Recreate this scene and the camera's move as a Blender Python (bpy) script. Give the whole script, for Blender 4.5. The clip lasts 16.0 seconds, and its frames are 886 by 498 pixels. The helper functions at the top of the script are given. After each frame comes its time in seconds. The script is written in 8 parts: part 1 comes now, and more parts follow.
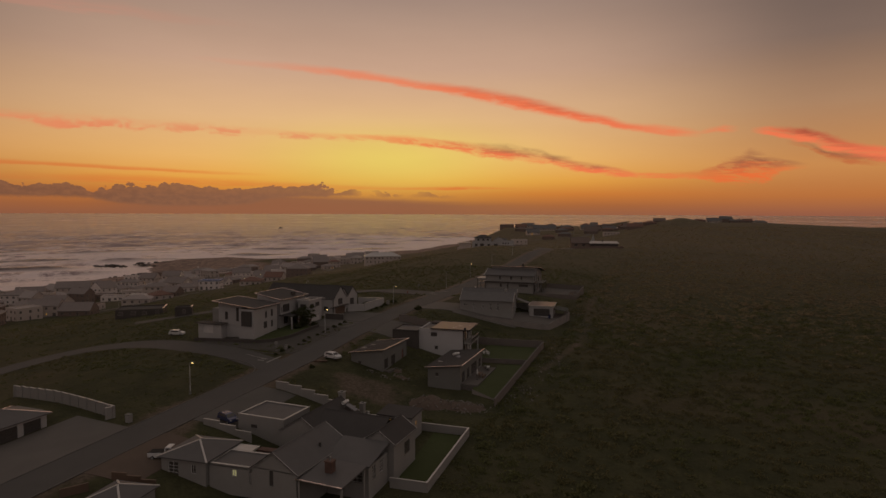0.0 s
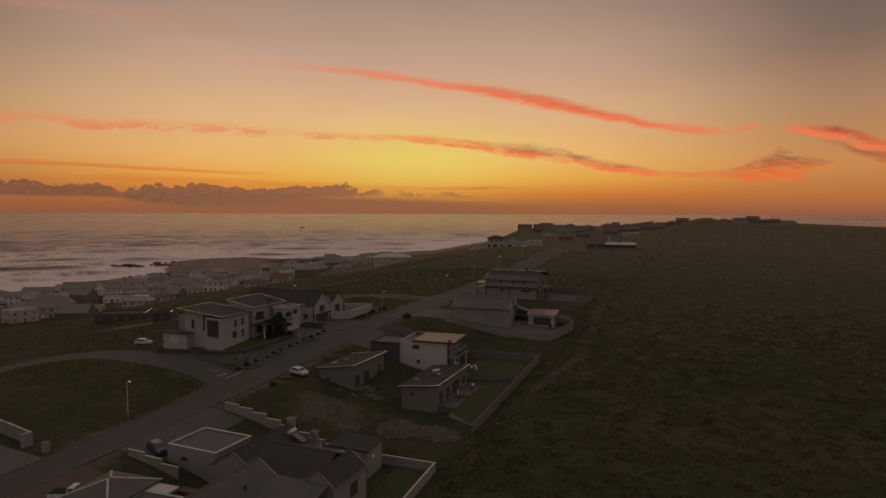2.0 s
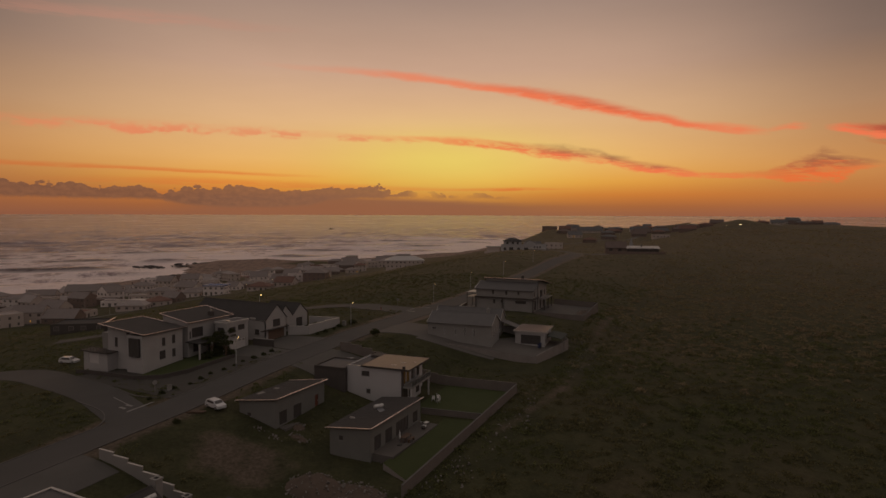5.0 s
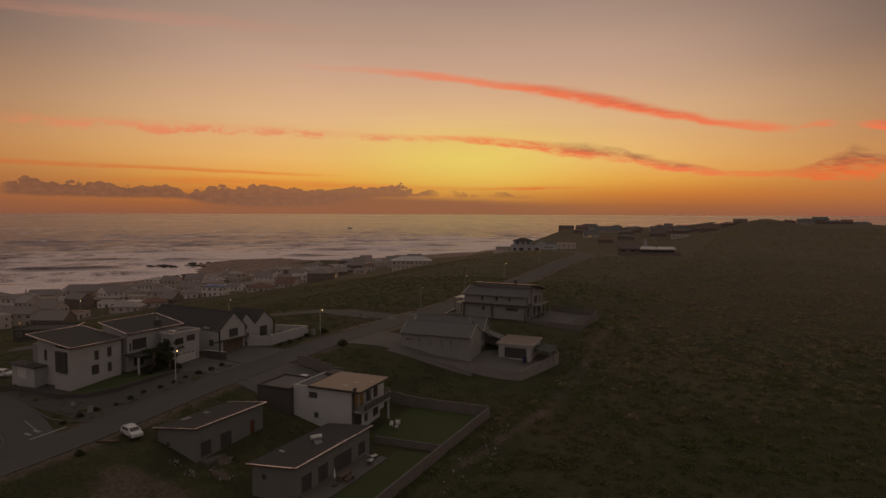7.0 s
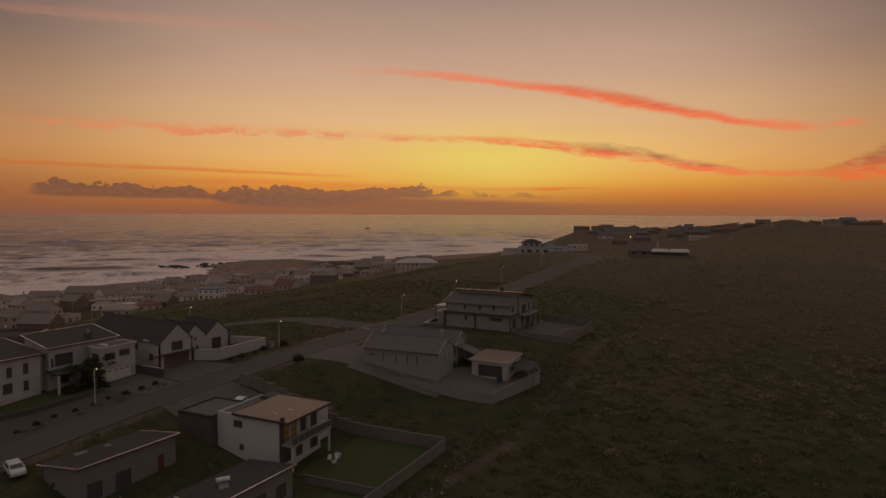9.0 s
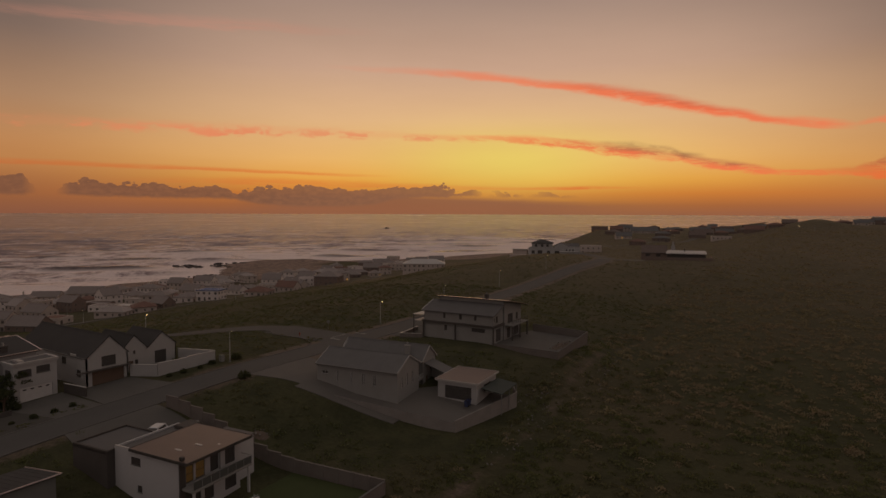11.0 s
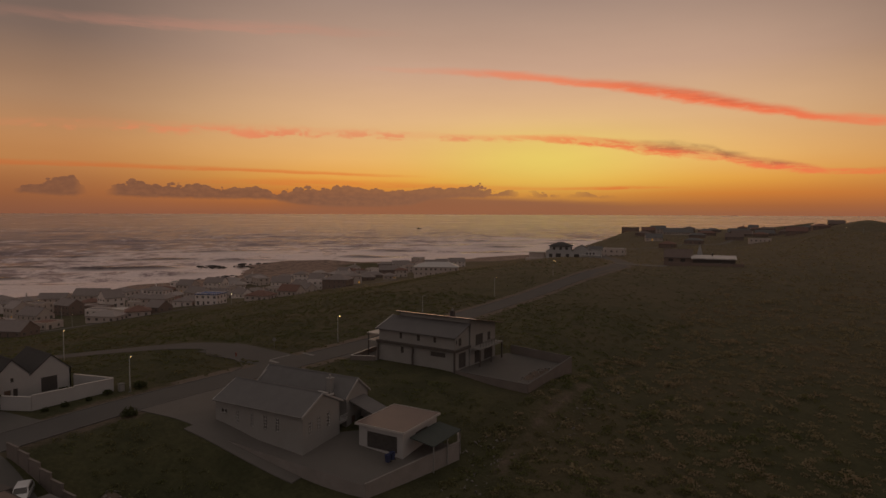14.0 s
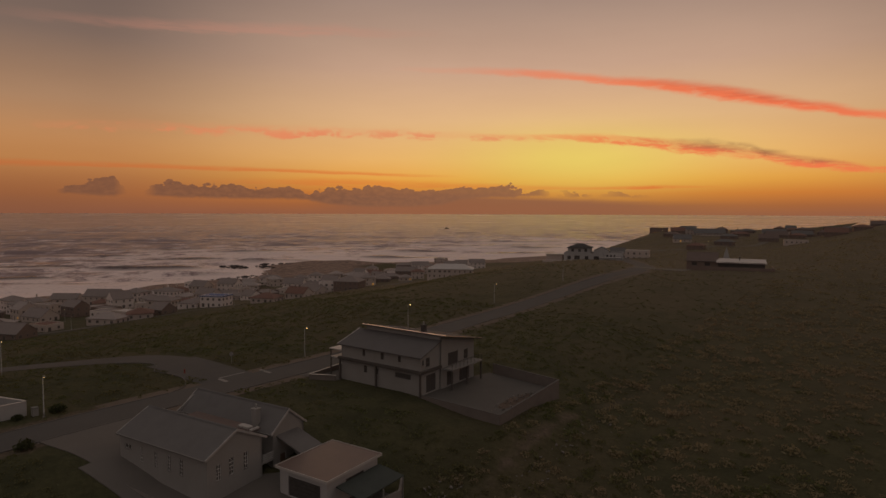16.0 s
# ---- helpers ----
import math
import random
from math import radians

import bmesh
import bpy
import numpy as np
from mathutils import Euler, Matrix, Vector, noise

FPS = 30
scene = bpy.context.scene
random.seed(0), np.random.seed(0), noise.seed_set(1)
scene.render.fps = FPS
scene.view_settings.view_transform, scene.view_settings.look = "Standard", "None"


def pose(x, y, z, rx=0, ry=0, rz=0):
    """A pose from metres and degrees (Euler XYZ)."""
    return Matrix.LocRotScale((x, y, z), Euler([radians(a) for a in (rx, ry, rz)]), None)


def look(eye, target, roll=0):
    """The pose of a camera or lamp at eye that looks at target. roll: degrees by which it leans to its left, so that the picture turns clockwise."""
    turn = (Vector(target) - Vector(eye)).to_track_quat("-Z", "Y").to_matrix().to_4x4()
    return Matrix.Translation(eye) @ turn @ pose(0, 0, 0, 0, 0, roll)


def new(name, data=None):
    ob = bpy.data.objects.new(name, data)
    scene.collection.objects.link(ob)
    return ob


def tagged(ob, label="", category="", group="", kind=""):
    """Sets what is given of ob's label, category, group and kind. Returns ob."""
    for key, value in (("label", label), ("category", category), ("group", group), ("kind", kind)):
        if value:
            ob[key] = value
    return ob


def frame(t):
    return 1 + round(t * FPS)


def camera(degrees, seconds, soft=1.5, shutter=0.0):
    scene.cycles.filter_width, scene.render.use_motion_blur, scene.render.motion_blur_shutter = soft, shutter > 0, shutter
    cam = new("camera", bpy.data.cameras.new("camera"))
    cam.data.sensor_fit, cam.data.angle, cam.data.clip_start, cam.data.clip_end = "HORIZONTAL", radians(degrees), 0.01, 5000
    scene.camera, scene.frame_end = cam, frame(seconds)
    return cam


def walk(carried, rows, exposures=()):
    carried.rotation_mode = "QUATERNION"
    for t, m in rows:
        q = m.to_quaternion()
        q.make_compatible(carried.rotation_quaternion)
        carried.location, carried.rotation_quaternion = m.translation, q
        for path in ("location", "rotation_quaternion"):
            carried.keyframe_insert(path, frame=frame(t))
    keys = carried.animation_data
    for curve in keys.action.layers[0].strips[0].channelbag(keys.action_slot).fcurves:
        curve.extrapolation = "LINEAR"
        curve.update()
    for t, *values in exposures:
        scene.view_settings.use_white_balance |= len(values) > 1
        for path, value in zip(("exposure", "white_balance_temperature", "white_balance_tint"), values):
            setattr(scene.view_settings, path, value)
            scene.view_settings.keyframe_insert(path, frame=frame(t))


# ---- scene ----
cam = camera(72.0, 16.0, 1.5)
PATH = [
    (0, (82.427, -54.513, 28.002), (81.697, -52.655, 27.884), 0.19),
    (0.5, (83.114, -50.487, 28.005), (82.366, -48.636, 27.886), 0.19),
    (1, (83.826, -46.423, 28.038), (83.061, -44.579, 27.920), 0.19),
    (1.5, (84.533, -42.348, 28.059), (83.750, -40.511, 27.940), 0.19),
    (2, (85.242, -38.217, 28.079), (84.443, -36.388, 27.960), 0.19),
    (2.5, (85.952, -34.077, 28.070), (85.137, -32.254, 27.951), 0.19),
    (3, (86.647, -29.871, 28.070), (85.815, -28.056, 27.952), 0.19),
    (3.5, (87.290, -25.606, 28.047), (86.441, -23.799, 27.927), 0.19),
    (4, (87.929, -21.198, 28.057), (87.065, -19.399, 27.939), 0.19),
    (6.5, (90.909, 0.677, 27.984), (89.967, 2.436, 27.867), 0.19),
    (7, (91.444, 5.109, 27.975), (90.486, 6.861, 27.857), 0.19),
    (7.5, (92.030, 9.409, 27.965), (91.058, 11.152, 27.848), 0.19),
    (8, (92.644, 13.748, 27.986), (91.658, 15.485, 27.869), 0.19),
    (8.5, (93.152, 18.017, 28.000), (92.152, 19.744, 27.882), 0.19),
    (9, (93.614, 22.368, 28.012), (92.598, 24.088, 27.895), 0.19),
    (11.5, (95.095, 44.118, 27.964), (94.002, 45.788, 27.845), 0.19),
    (12, (95.319, 48.455, 28.017), (94.209, 50.115, 27.898), 0.19),
    (12.5, (95.543, 52.681, 28.083), (94.417, 54.329, 27.964), 0.19),
    (13, (95.754, 57.087, 28.156), (94.613, 58.724, 28.037), 0.19),
    (13.5, (95.875, 61.439, 28.211), (94.716, 63.064, 28.093), 0.19),
    (14, (95.952, 65.852, 28.266), (94.777, 67.466, 28.148), 0.19),
    (14.5, (95.928, 70.170, 28.303), (94.733, 71.770, 28.184), 0.19),
    (15, (95.906, 74.640, 28.359), (94.691, 76.224, 28.240), 0.19),
    (15.5, (95.809, 79.045, 28.417), (94.576, 80.615, 28.298), 0.19),
    (16, (95.655, 83.522, 28.463), (94.401, 85.076, 28.344), 0.19),
]
walk(cam, [(t, look(eye, target, roll)) for t, eye, target, roll in PATH])

# ---- world: dusk sky after sunset, sun just under the sea horizon ----
SUN_AZ = -26.0  # degrees from +y, towards -x is negative


def az_dir(deg):
    return (math.sin(radians(deg)), math.cos(radians(deg)), 0.0)


def srgb(r, g, b):
    def lin(c):
        c /= 255.0
        return c / 12.92 if c <= 0.04045 else ((c + 0.055) / 1.055) ** 2.4
    return (lin(r), lin(g), lin(b), 1.0)


class Nodes:
    """Small helper that writes arithmetic as shader nodes."""

    def __init__(self, tree):
        self.t = tree

    def node(self, kind, **values):
        n = self.t.nodes.new(kind)
        if "operation" in values:
            n.operation = values["operation"]
            n.use_clamp = values["use_clamp"]
        if "interpolation_type" in values:
            n.interpolation_type = values["interpolation_type"]
        if "data_type" in values:
            n.data_type, n.blend_type = values["data_type"], values["blend_type"]
        if "attribute_name" in values:
            n.attribute_name = values["attribute_name"]
        if "feature" in values:
            n.feature = values["feature"]
        return n

    def put(self, socket, v):
        if isinstance(v, bpy.types.NodeSocket):
            self.t.links.new(v, socket)
        else:
            socket.default_value = v

    def math(self, op, a, b=0.0, c=0.0, clamp=False):
        n = self.node("ShaderNodeMath", operation=op, use_clamp=clamp)
        for s, v in zip(n.inputs, (a, b, c)):
            self.put(s, v)
        return n.outputs[0]

    def add(self, a, b):
        return self.math("ADD", a, b)

    def sub(self, a, b):
        return self.math("SUBTRACT", a, b)

    def mul(self, a, b):
        return self.math("MULTIPLY", a, b)

    def div(self, a, b):
        return self.math("DIVIDE", a, b)

    def ramp(self, v, lo, hi, a=0.0, b=1.0):
        n = self.node("ShaderNodeMapRange", interpolation_type="SMOOTHSTEP")
        for s, x in zip(n.inputs, (v, lo, hi, a, b)):
            self.put(s, x)
        return n.outputs[0]

    def mix(self, f, a, b, how="MIX"):
        n = self.node("ShaderNodeMix", data_type="RGBA", blend_type=how)
        self.put(n.inputs[0], f), self.put(n.inputs[6], a), self.put(n.inputs[7], b)
        return n.outputs[2]

    def noise(self, vec, scale, detail=3.0, rough=0.55, distort=0.0):
        n = self.node("ShaderNodeTexNoise")
        if vec is not None:
            self.put(n.inputs["Vector"], vec)
        self.put(n.inputs["Scale"], scale), self.put(n.inputs["Detail"], detail)
        self.put(n.inputs["Roughness"], rough), self.put(n.inputs["Distortion"], distort)
        return n.outputs["Fac"]

    def xyz(self, x, y, z):
        n = self.node("ShaderNodeCombineXYZ")
        for s, v in zip(n.inputs, (x, y, z)):
            self.put(s, v)
        return n.outputs[0]

    def curve(self, v, stops):
        n = self.node("ShaderNodeValToRGB")
        self.put(n.inputs[0], v)
        el = n.color_ramp.elements
        while len(el) < len(stops):
            el.new(0.5)
        for e, (p, c) in zip(el, stops):
            e.position, e.color = p, c
        n.color_ramp.interpolation = "LINEAR"
        return n.outputs[0]


def build_world():
    w = bpy.data.worlds.new("dusk_sky")
    scene.world = w
    w.use_nodes = True
    t = w.node_tree
    t.nodes.clear()
    k = Nodes(t)
    co = k.node("ShaderNodeTexCoord").outputs["Generated"]
    sep = k.node("ShaderNodeSeparateXYZ")
    t.links.new(co, sep.inputs[0])
    x, y, z = sep.outputs
    el = k.mul(k.math("ARCSINE", z), 180 / math.pi)
    az = k.mul(k.math("ARCTAN2", x, y), 180 / math.pi)
    sx, sy, _ = az_dir(SUN_AZ - 3.0)
    flat = k.math("SQRT", k.add(k.add(k.mul(x, x), k.mul(y, y)), 1e-6))
    towards = k.div(k.add(k.mul(x, sx), k.mul(y, sy)), flat)
    low = k.math("MAXIMUM", k.div(el, 90.0), 0.0)
    D = 90.0
    west = k.curve(low, [(0.0, srgb(152, 97, 66)), (0.7 / D, srgb(168, 102, 58)), (1.8 / D, srgb(210, 126, 53)), (3.0 / D, srgb(234, 164, 69)),
                         (5.0 / D, srgb(240, 184, 110)), (8.5 / D, srgb(231, 185, 136)), (13 / D, srgb(205, 167, 141)), (19 / D, srgb(166, 140, 126)),
                         (35 / D, srgb(153, 136, 128)), (1.0, srgb(146, 139, 133))])
    wide = k.curve(low, [(0.0, srgb(152, 94, 70)), (1.5 / D, srgb(190, 116, 62)), (4.0 / D, srgb(206, 142, 82)), (9 / D, srgb(174, 134, 102)),
                         (14 / D, srgb(130, 108, 96)), (20 / D, srgb(102, 89, 85)), (40 / D, srgb(137, 125, 120)), (1.0, srgb(146, 139, 133))])
    east = k.curve(low, [(0.0, srgb(108, 98, 95)), (8 / D, srgb(134, 119, 114)), (20 / D, srgb(137, 125, 121)), (1.0, srgb(146, 139, 133))])
    col = k.mix(k.ramp(towards, 0.77, 0.997), wide, west)
    col = k.mix(k.ramp(towards, -0.45, 0.62), east, col)
    # pale yellow glow over the set sun
    da = k.div(k.sub(az, SUN_AZ), 11.0)
    de = k.div(k.sub(el, 4.9), 2.8)
    glow = k.math("EXPONENT", k.mul(k.add(k.mul(da, da), k.mul(de, de)), -1.0))
    col = k.mix(k.mul(glow, 0.68), col, srgb(238, 218, 104))

    fray = k.noise(k.xyz(k.add(k.mul(az, 0.5), k.mul(el, 0.75)), k.mul(el, 1.9), 3.0), 1.0, 8.0, 0.66, 0.5)
    lump = k.noise(k.xyz(k.mul(az, 0.22), k.mul(el, 0.8), 9.0), 1.0, 4.0, 0.55, 0.3)
    flat_wisp = k.noise(k.xyz(k.mul(az, 0.30), k.mul(el, 3.4), 4.0), 1.0, 7.0, 0.62, 0.3)

    def along_az(stops):
        """Four values that change with azimuth: elevation, half width, strength, darkness."""
        a0, a1 = stops[0][0], stops[-1][0]
        n = k.node("ShaderNodeValToRGB")
        k.put(n.inputs[0], k.div(k.sub(az, a0), a1 - a0))
        els = n.color_ramp.elements
        while len(els) < len(stops):
            els.new(0.5)
        for e, (a, lift, half, strong, dim) in zip(els, stops):
            e.position, e.color = (a - a0) / (a1 - a0), (lift / 20.0, half / 2.0, strong, dim)
        sp = k.node("ShaderNodeSeparateColor")
        t.links.new(n.outputs[0], sp.inputs[0])
        return k.mul(sp.outputs[0], 20.0), k.mul(sp.outputs[1], 2.0), sp.outputs[2], n.outputs[1]

    def band(c, stops, lit, dull, rag=0.5, torn=fray, core=0.0):
        """A band of cloud, lit from below, along a line of azimuths and elevations."""
        line, half, strong, dim = along_az(stops)
        off = k.div(k.add(k.sub(el, line), k.mul(k.sub(lump, 0.5), k.mul(half, 1.1))), half)
        soft = k.add(off, k.mul(k.sub(torn, 0.5), 2.4 * rag))
        body = k.mul(k.ramp(soft, -1.0 - 0.2 * core, -0.25 - 0.35 * core), k.sub(1.0, k.ramp(soft, 0.55 * core, 1.15)))
        holes = k.ramp(torn, 0.30 + 0.17 * rag, 0.44 + 0.17 * rag)
        f = k.mul(k.mul(body, strong), k.add(1.0 - 0.8 * rag, k.mul(holes, 0.8 * rag)))
        shade = k.math("MULTIPLY", k.ramp(k.add(off, k.mul(k.sub(flat_wisp, 0.5), 2.0)), -0.5, 0.7), dim, clamp=True)
        return k.mix(k.math("MINIMUM", f, 1.0), c, k.mix(shade, lit, dull))

    coral, pink, rust = srgb(245, 124, 82), srgb(226, 138, 104), srgb(224, 118, 56)
    dusk, smoke = srgb(196, 92, 66), srgb(142, 98, 74)
    col = band(col, CLOUD_TOP, coral, dusk, 0.28)
    col = band(col, CLOUD_TOP_TAIL, coral, dusk, 0.6)
    col = band(col, CLOUD_MIDDLE, srgb(243, 122, 76), smoke, 0.62, fray, 0.35)
    col = band(col, CLOUD_MIDDLE_SMOKE, srgb(172, 106, 72), srgb(134, 90, 70), 0.8, fray, 0.5)
    col = band(col, CLOUD_FLECKS, srgb(236, 134, 94), pink, 0.95, k.noise(k.xyz(k.mul(az, 0.36), k.mul(el, 0.9), 6.0), 1.0, 3.0, 0.6, 0.3))
    col = band(col, CLOUD_RUST, rust, rust, 0.4, flat_wisp)
    col = band(col, CLOUD_RUST_LOW, rust, rust, 0.5, flat_wisp)
    col = band(col, CLOUD_FAN, srgb(238, 114, 60), srgb(158, 98, 70), 0.62, fray, 1.0)
    col = band(col, CLOUD_FAR, coral, srgb(168, 84, 62), 0.5, fray, 0.8)
    col = band(col, CLOUD_FAR_SMOKE, srgb(196, 104, 62), srgb(146, 92, 70), 0.6, fray, 0.5)
    col = band(col, CLOUD_HIGH, srgb(206, 140, 118), pink, 0.5, flat_wisp)
    # bank of low cumulus over the sea
    top, base, strong, _ = along_az(BANK)
    grain = k.xyz(k.mul(az, 0.9), k.mul(el, 1.5), 2.0)

    def billow(scale, soft):
        cell = k.node("ShaderNodeTexVoronoi", feature="SMOOTH_F1")
        cell.inputs["Smoothness"].default_value = soft
        cell.inputs["Scale"].default_value = scale
        k.put(cell.inputs["Vector"], grain)
        return k.sub(0.45, cell.outputs["Distance"])

    puff = k.noise(k.xyz(k.mul(az, 1.5), k.mul(el, 2.6), 5.0), 1.0, 7.0, 0.62, 0.2)
    edge = k.add(k.add(k.add(top, 0.3), k.add(k.mul(billow(0.8, 0.2), 0.8), k.mul(billow(2.2, 0.2), 0.4))), k.mul(k.sub(puff, 0.5), 0.6))
    foot = k.ramp(k.add(el, k.mul(k.sub(puff, 0.5), 0.45)), k.sub(base, 0.2), k.add(base, 0.12))
    body = k.mul(k.mul(k.ramp(k.sub(k.add(edge, 0.05), el), 0.0, 0.09), foot), strong)
    # a brown veil hangs from the thick of the bank down to the sea
    hang = k.mul(k.ramp(az, -53.0, -46.0), k.sub(1.0, k.ramp(az, -26.0, -9.0)))
    veil = k.mul(k.sub(1.0, k.ramp(k.add(el, k.add(k.mul(k.sub(flat_wisp, 0.5), 0.5), k.mul(k.ramp(az, -40.0, -16.0), 0.8))), 1.3, 2.0)), hang)
    col = k.mix(k.mul(veil, 0.85), col, k.mix(k.ramp(el, 0.2, 1.6), srgb(150, 97, 69), srgb(142, 95, 71)))
    shade = k.mix(k.ramp(az, -62.0, -34.0), srgb(115, 80, 64), srgb(140, 96, 71))
    col = k.mix(k.mul(body, 0.9), col, k.mix(k.mul(k.ramp(puff, 0.35, 0.7), 0.5), shade, srgb(158, 106, 74)))
    # thicker haze low down, away from the set sun
    murk = k.mul(k.ramp(az, -76.0, -44.0, 1.0, 0.0), k.sub(1.0, k.ramp(el, 0.0, 7.0)))
    col = k.mix(k.mul(murk, 0.75), col, srgb(134, 87, 62))
    # fine unevenness of the high haze
    hz = k.noise(k.xyz(k.mul(az, 0.05), k.mul(el, 0.22), 2.0), 1.0, 4.0, 0.6)
    col = k.mix(0.5, col, k.mix(hz, srgb(225, 222, 222), srgb(255, 255, 255)), "MULTIPLY")
    # below the sea line the air is dim
    col = k.mix(k.ramp(el, -0.3, -6.0), col, srgb(60, 48, 46))
    bg = k.node("ShaderNodeBackground")
    t.links.new(col, bg.inputs[0])
    bg.inputs[1].default_value = 1.0
    out = k.node("ShaderNodeOutputWorld")
    t.links.new(bg.outputs[0], out.inputs[0])


# clouds: azimuth, elevation, half width, strength, darkness, all in degrees or shares
CLOUD_TOP = [(-44, 13.0, 0.3, 0.0, 0), (-36, 12.9, 0.4, 0.22, 0), (-31, 12.55, 0.5, 0.6, 0), (-25, 11.9, 0.5, 0.75, 0.1), (-19, 11.0, 0.7, 0.95, 0.45), (-13.5, 9.85, 0.8, 1.0, 0.6), (-9, 8.75, 0.7, 1.0, 0.5), (-5, 7.75, 0.5, 0.95, 0.1), (-1, 7.0, 0.4, 0.6, 0), (1.5, 6.7, 0.3, 0.0, 0)]
CLOUD_TOP_TAIL = [(-4, 7.9, 0.3, 0.0, 0), (-1, 7.3, 0.35, 0.7, 0), (1.2, 7.0, 0.3, 0.2, 0), (3, 7.2, 0.35, 0.75, 0), (4.3, 7.1, 0.3, 0.0, 0)]
CLOUD_MIDDLE = [(-36, 7.1, 0.25, 0.0, 0), (-28, 6.9, 0.35, 0.5, 0), (-23.5, 6.6, 0.5, 0.85, 0), (-20, 6.15, 0.55, 0.85, 0.3), (-15.5, 5.45, 0.65, 1.0, 0.6), (-12, 4.95, 0.45, 0.75, 0.5), (-7.2, 3.95, 0.6, 1.0, 0.7), (-4, 3.45, 0.3, 0.7, 0), (1, 3.2, 0.25, 0.45, 0), (4, 3.1, 0.2, 0.0, 0)]
CLOUD_MIDDLE_SMOKE = [(-19, 6.3, 0.3, 0.0, 1), (-15.5, 6.0, 0.45, 0.5, 1), (-12.5, 5.6, 0.35, 0.35, 1), (-11.3, 5.1, 0.35, 0.75, 1), (-9.4, 5.0, 0.2, 0.0, 1)]
CLOUD_FLECKS = [(-74, 6.7, 0.4, 0.0, 0), (-66, 7.1, 0.55, 0.45, 0), (-57, 7.2, 0.6, 0.6, 0), (-52, 7.2, 0.75, 0.85, 0), (-46, 7.3, 0.5, 0.6, 0), (-40, 7.15, 0.5, 0.7, 0), (-33, 6.95, 0.4, 0.6, 0), (-27, 6.7, 0.3, 0.0, 0)]
CLOUD_RUST = [(-90, 3.4, 0.3, 0.0, 0), (-78, 3.7, 0.35, 0.55, 0), (-66, 3.85, 0.32, 0.6, 0), (-53, 3.75, 0.25, 0.65, 0), (-44, 3.5, 0.2, 0.6, 0), (-37, 3.35, 0.15, 0.0, 0)]
CLOUD_RUST_LOW = [(-62, 2.7, 0.25, 0.0, 0), (-50, 2.75, 0.5, 0.5, 0), (-40, 2.6, 0.4, 0.4, 0), (-26, 2.25, 0.2, 0.3, 0), (-20, 2.3, 0.22, 0.8, 0), (-14, 2.3, 0.12, 0.0, 0)]
CLOUD_FAN = [(-5, 3.5, 0.25, 0.0, 0), (-1.5, 3.35, 0.25, 0.25, 0.1), (1.2, 3.4, 0.35, 0.5, 0.3), (3.2, 3.7, 0.95, 0.9, 0.7), (5.0, 3.85, 1.3, 0.95, 1.0), (6.4, 3.7, 1.1, 0.9, 1.0), (7.6, 3.95, 0.5, 0.6, 1), (9.5, 3.9, 0.2, 0.0, 1)]
CLOUD_FAR = [(5.0, 6.95, 0.2, 0.0, 0), (6.4, 6.8, 0.35, 0.95, 0.1), (9, 6.35, 0.65, 1.0, 0.9), (11, 5.5, 0.6, 1.0, 0.6), (13.5, 4.75, 0.7, 1.0, 0.2), (16, 4.1, 0.7, 1.0, 0), (21, 3.4, 0.5, 0.0, 0)]
CLOUD_FAR_SMOKE = [(7.6, 5.9, 0.2, 0.0, 1), (9.2, 5.5, 0.3, 0.5, 1), (10.5, 4.7, 0.4, 0.9, 1), (12.5, 4.3, 0.45, 0.7, 0.8), (16, 3.8, 0.5, 0.0, 1)]
CLOUD_HIGH = [(-76, 14.6, 0.5, 0.0, 0), (-63, 15.3, 0.6, 0.3, 0), (-51, 16.0, 0.7, 0.34, 0), (-38, 16.0, 0.4, 0.0, 0)]
# tops of the bank, and its base, by azimuth
BANK = [(-71.2, 1.6, 1.5, 0.0, 0), (-70.6, 1.9, 1.5, 1, 0), (-69.6, 2.0, 1.5, 1, 0), (-68.4, 2.6, 1.35, 1, 0), (-67.2, 2.6, 1.35, 1, 0), (-66.2, 1.5, 1.5, 0.0, 0), (-65.0, 1.3, 1.4, 0.0, 0), (-64.0, 1.9, 1.4, 1, 0), (-62.4, 2.35, 1.3, 1, 0), (-59.9, 1.95, 1.3, 1, 0), (-58, 2.3, 1.25, 1, 0), (-56.4, 1.9, 1.25, 1, 0), (-53.5, 2.05, 1.25, 1, 0), (-51.4, 1.75, 1.2, 1, 0), (-49.4, 1.9, 0.8, 1, 0), (-46, 2.1, 0.6, 1, 0), (-42, 1.9, 0.6, 1, 0), (-39, 1.75, 0.8, 1, 0), (-37.2, 2.2, 1.3, 1, 0), (-34.4, 2.4, 1.5, 1, 0), (-32.4, 2.1, 1.5, 1, 0), (-31.4, 1.6, 1.6, 0.9, 0), (-30, 1.95, 1.6, 0.8, 0), (-28.6, 1.4, 1.5, 0.0, 0), (-26.4, 1.7, 1.5, 0.7, 0), (-25, 1.3, 1.5, 0.0, 0), (-22.6, 1.6, 1.5, 0.6, 0), (-20, 1.2, 1.4, 0.0, 0)]
build_world()


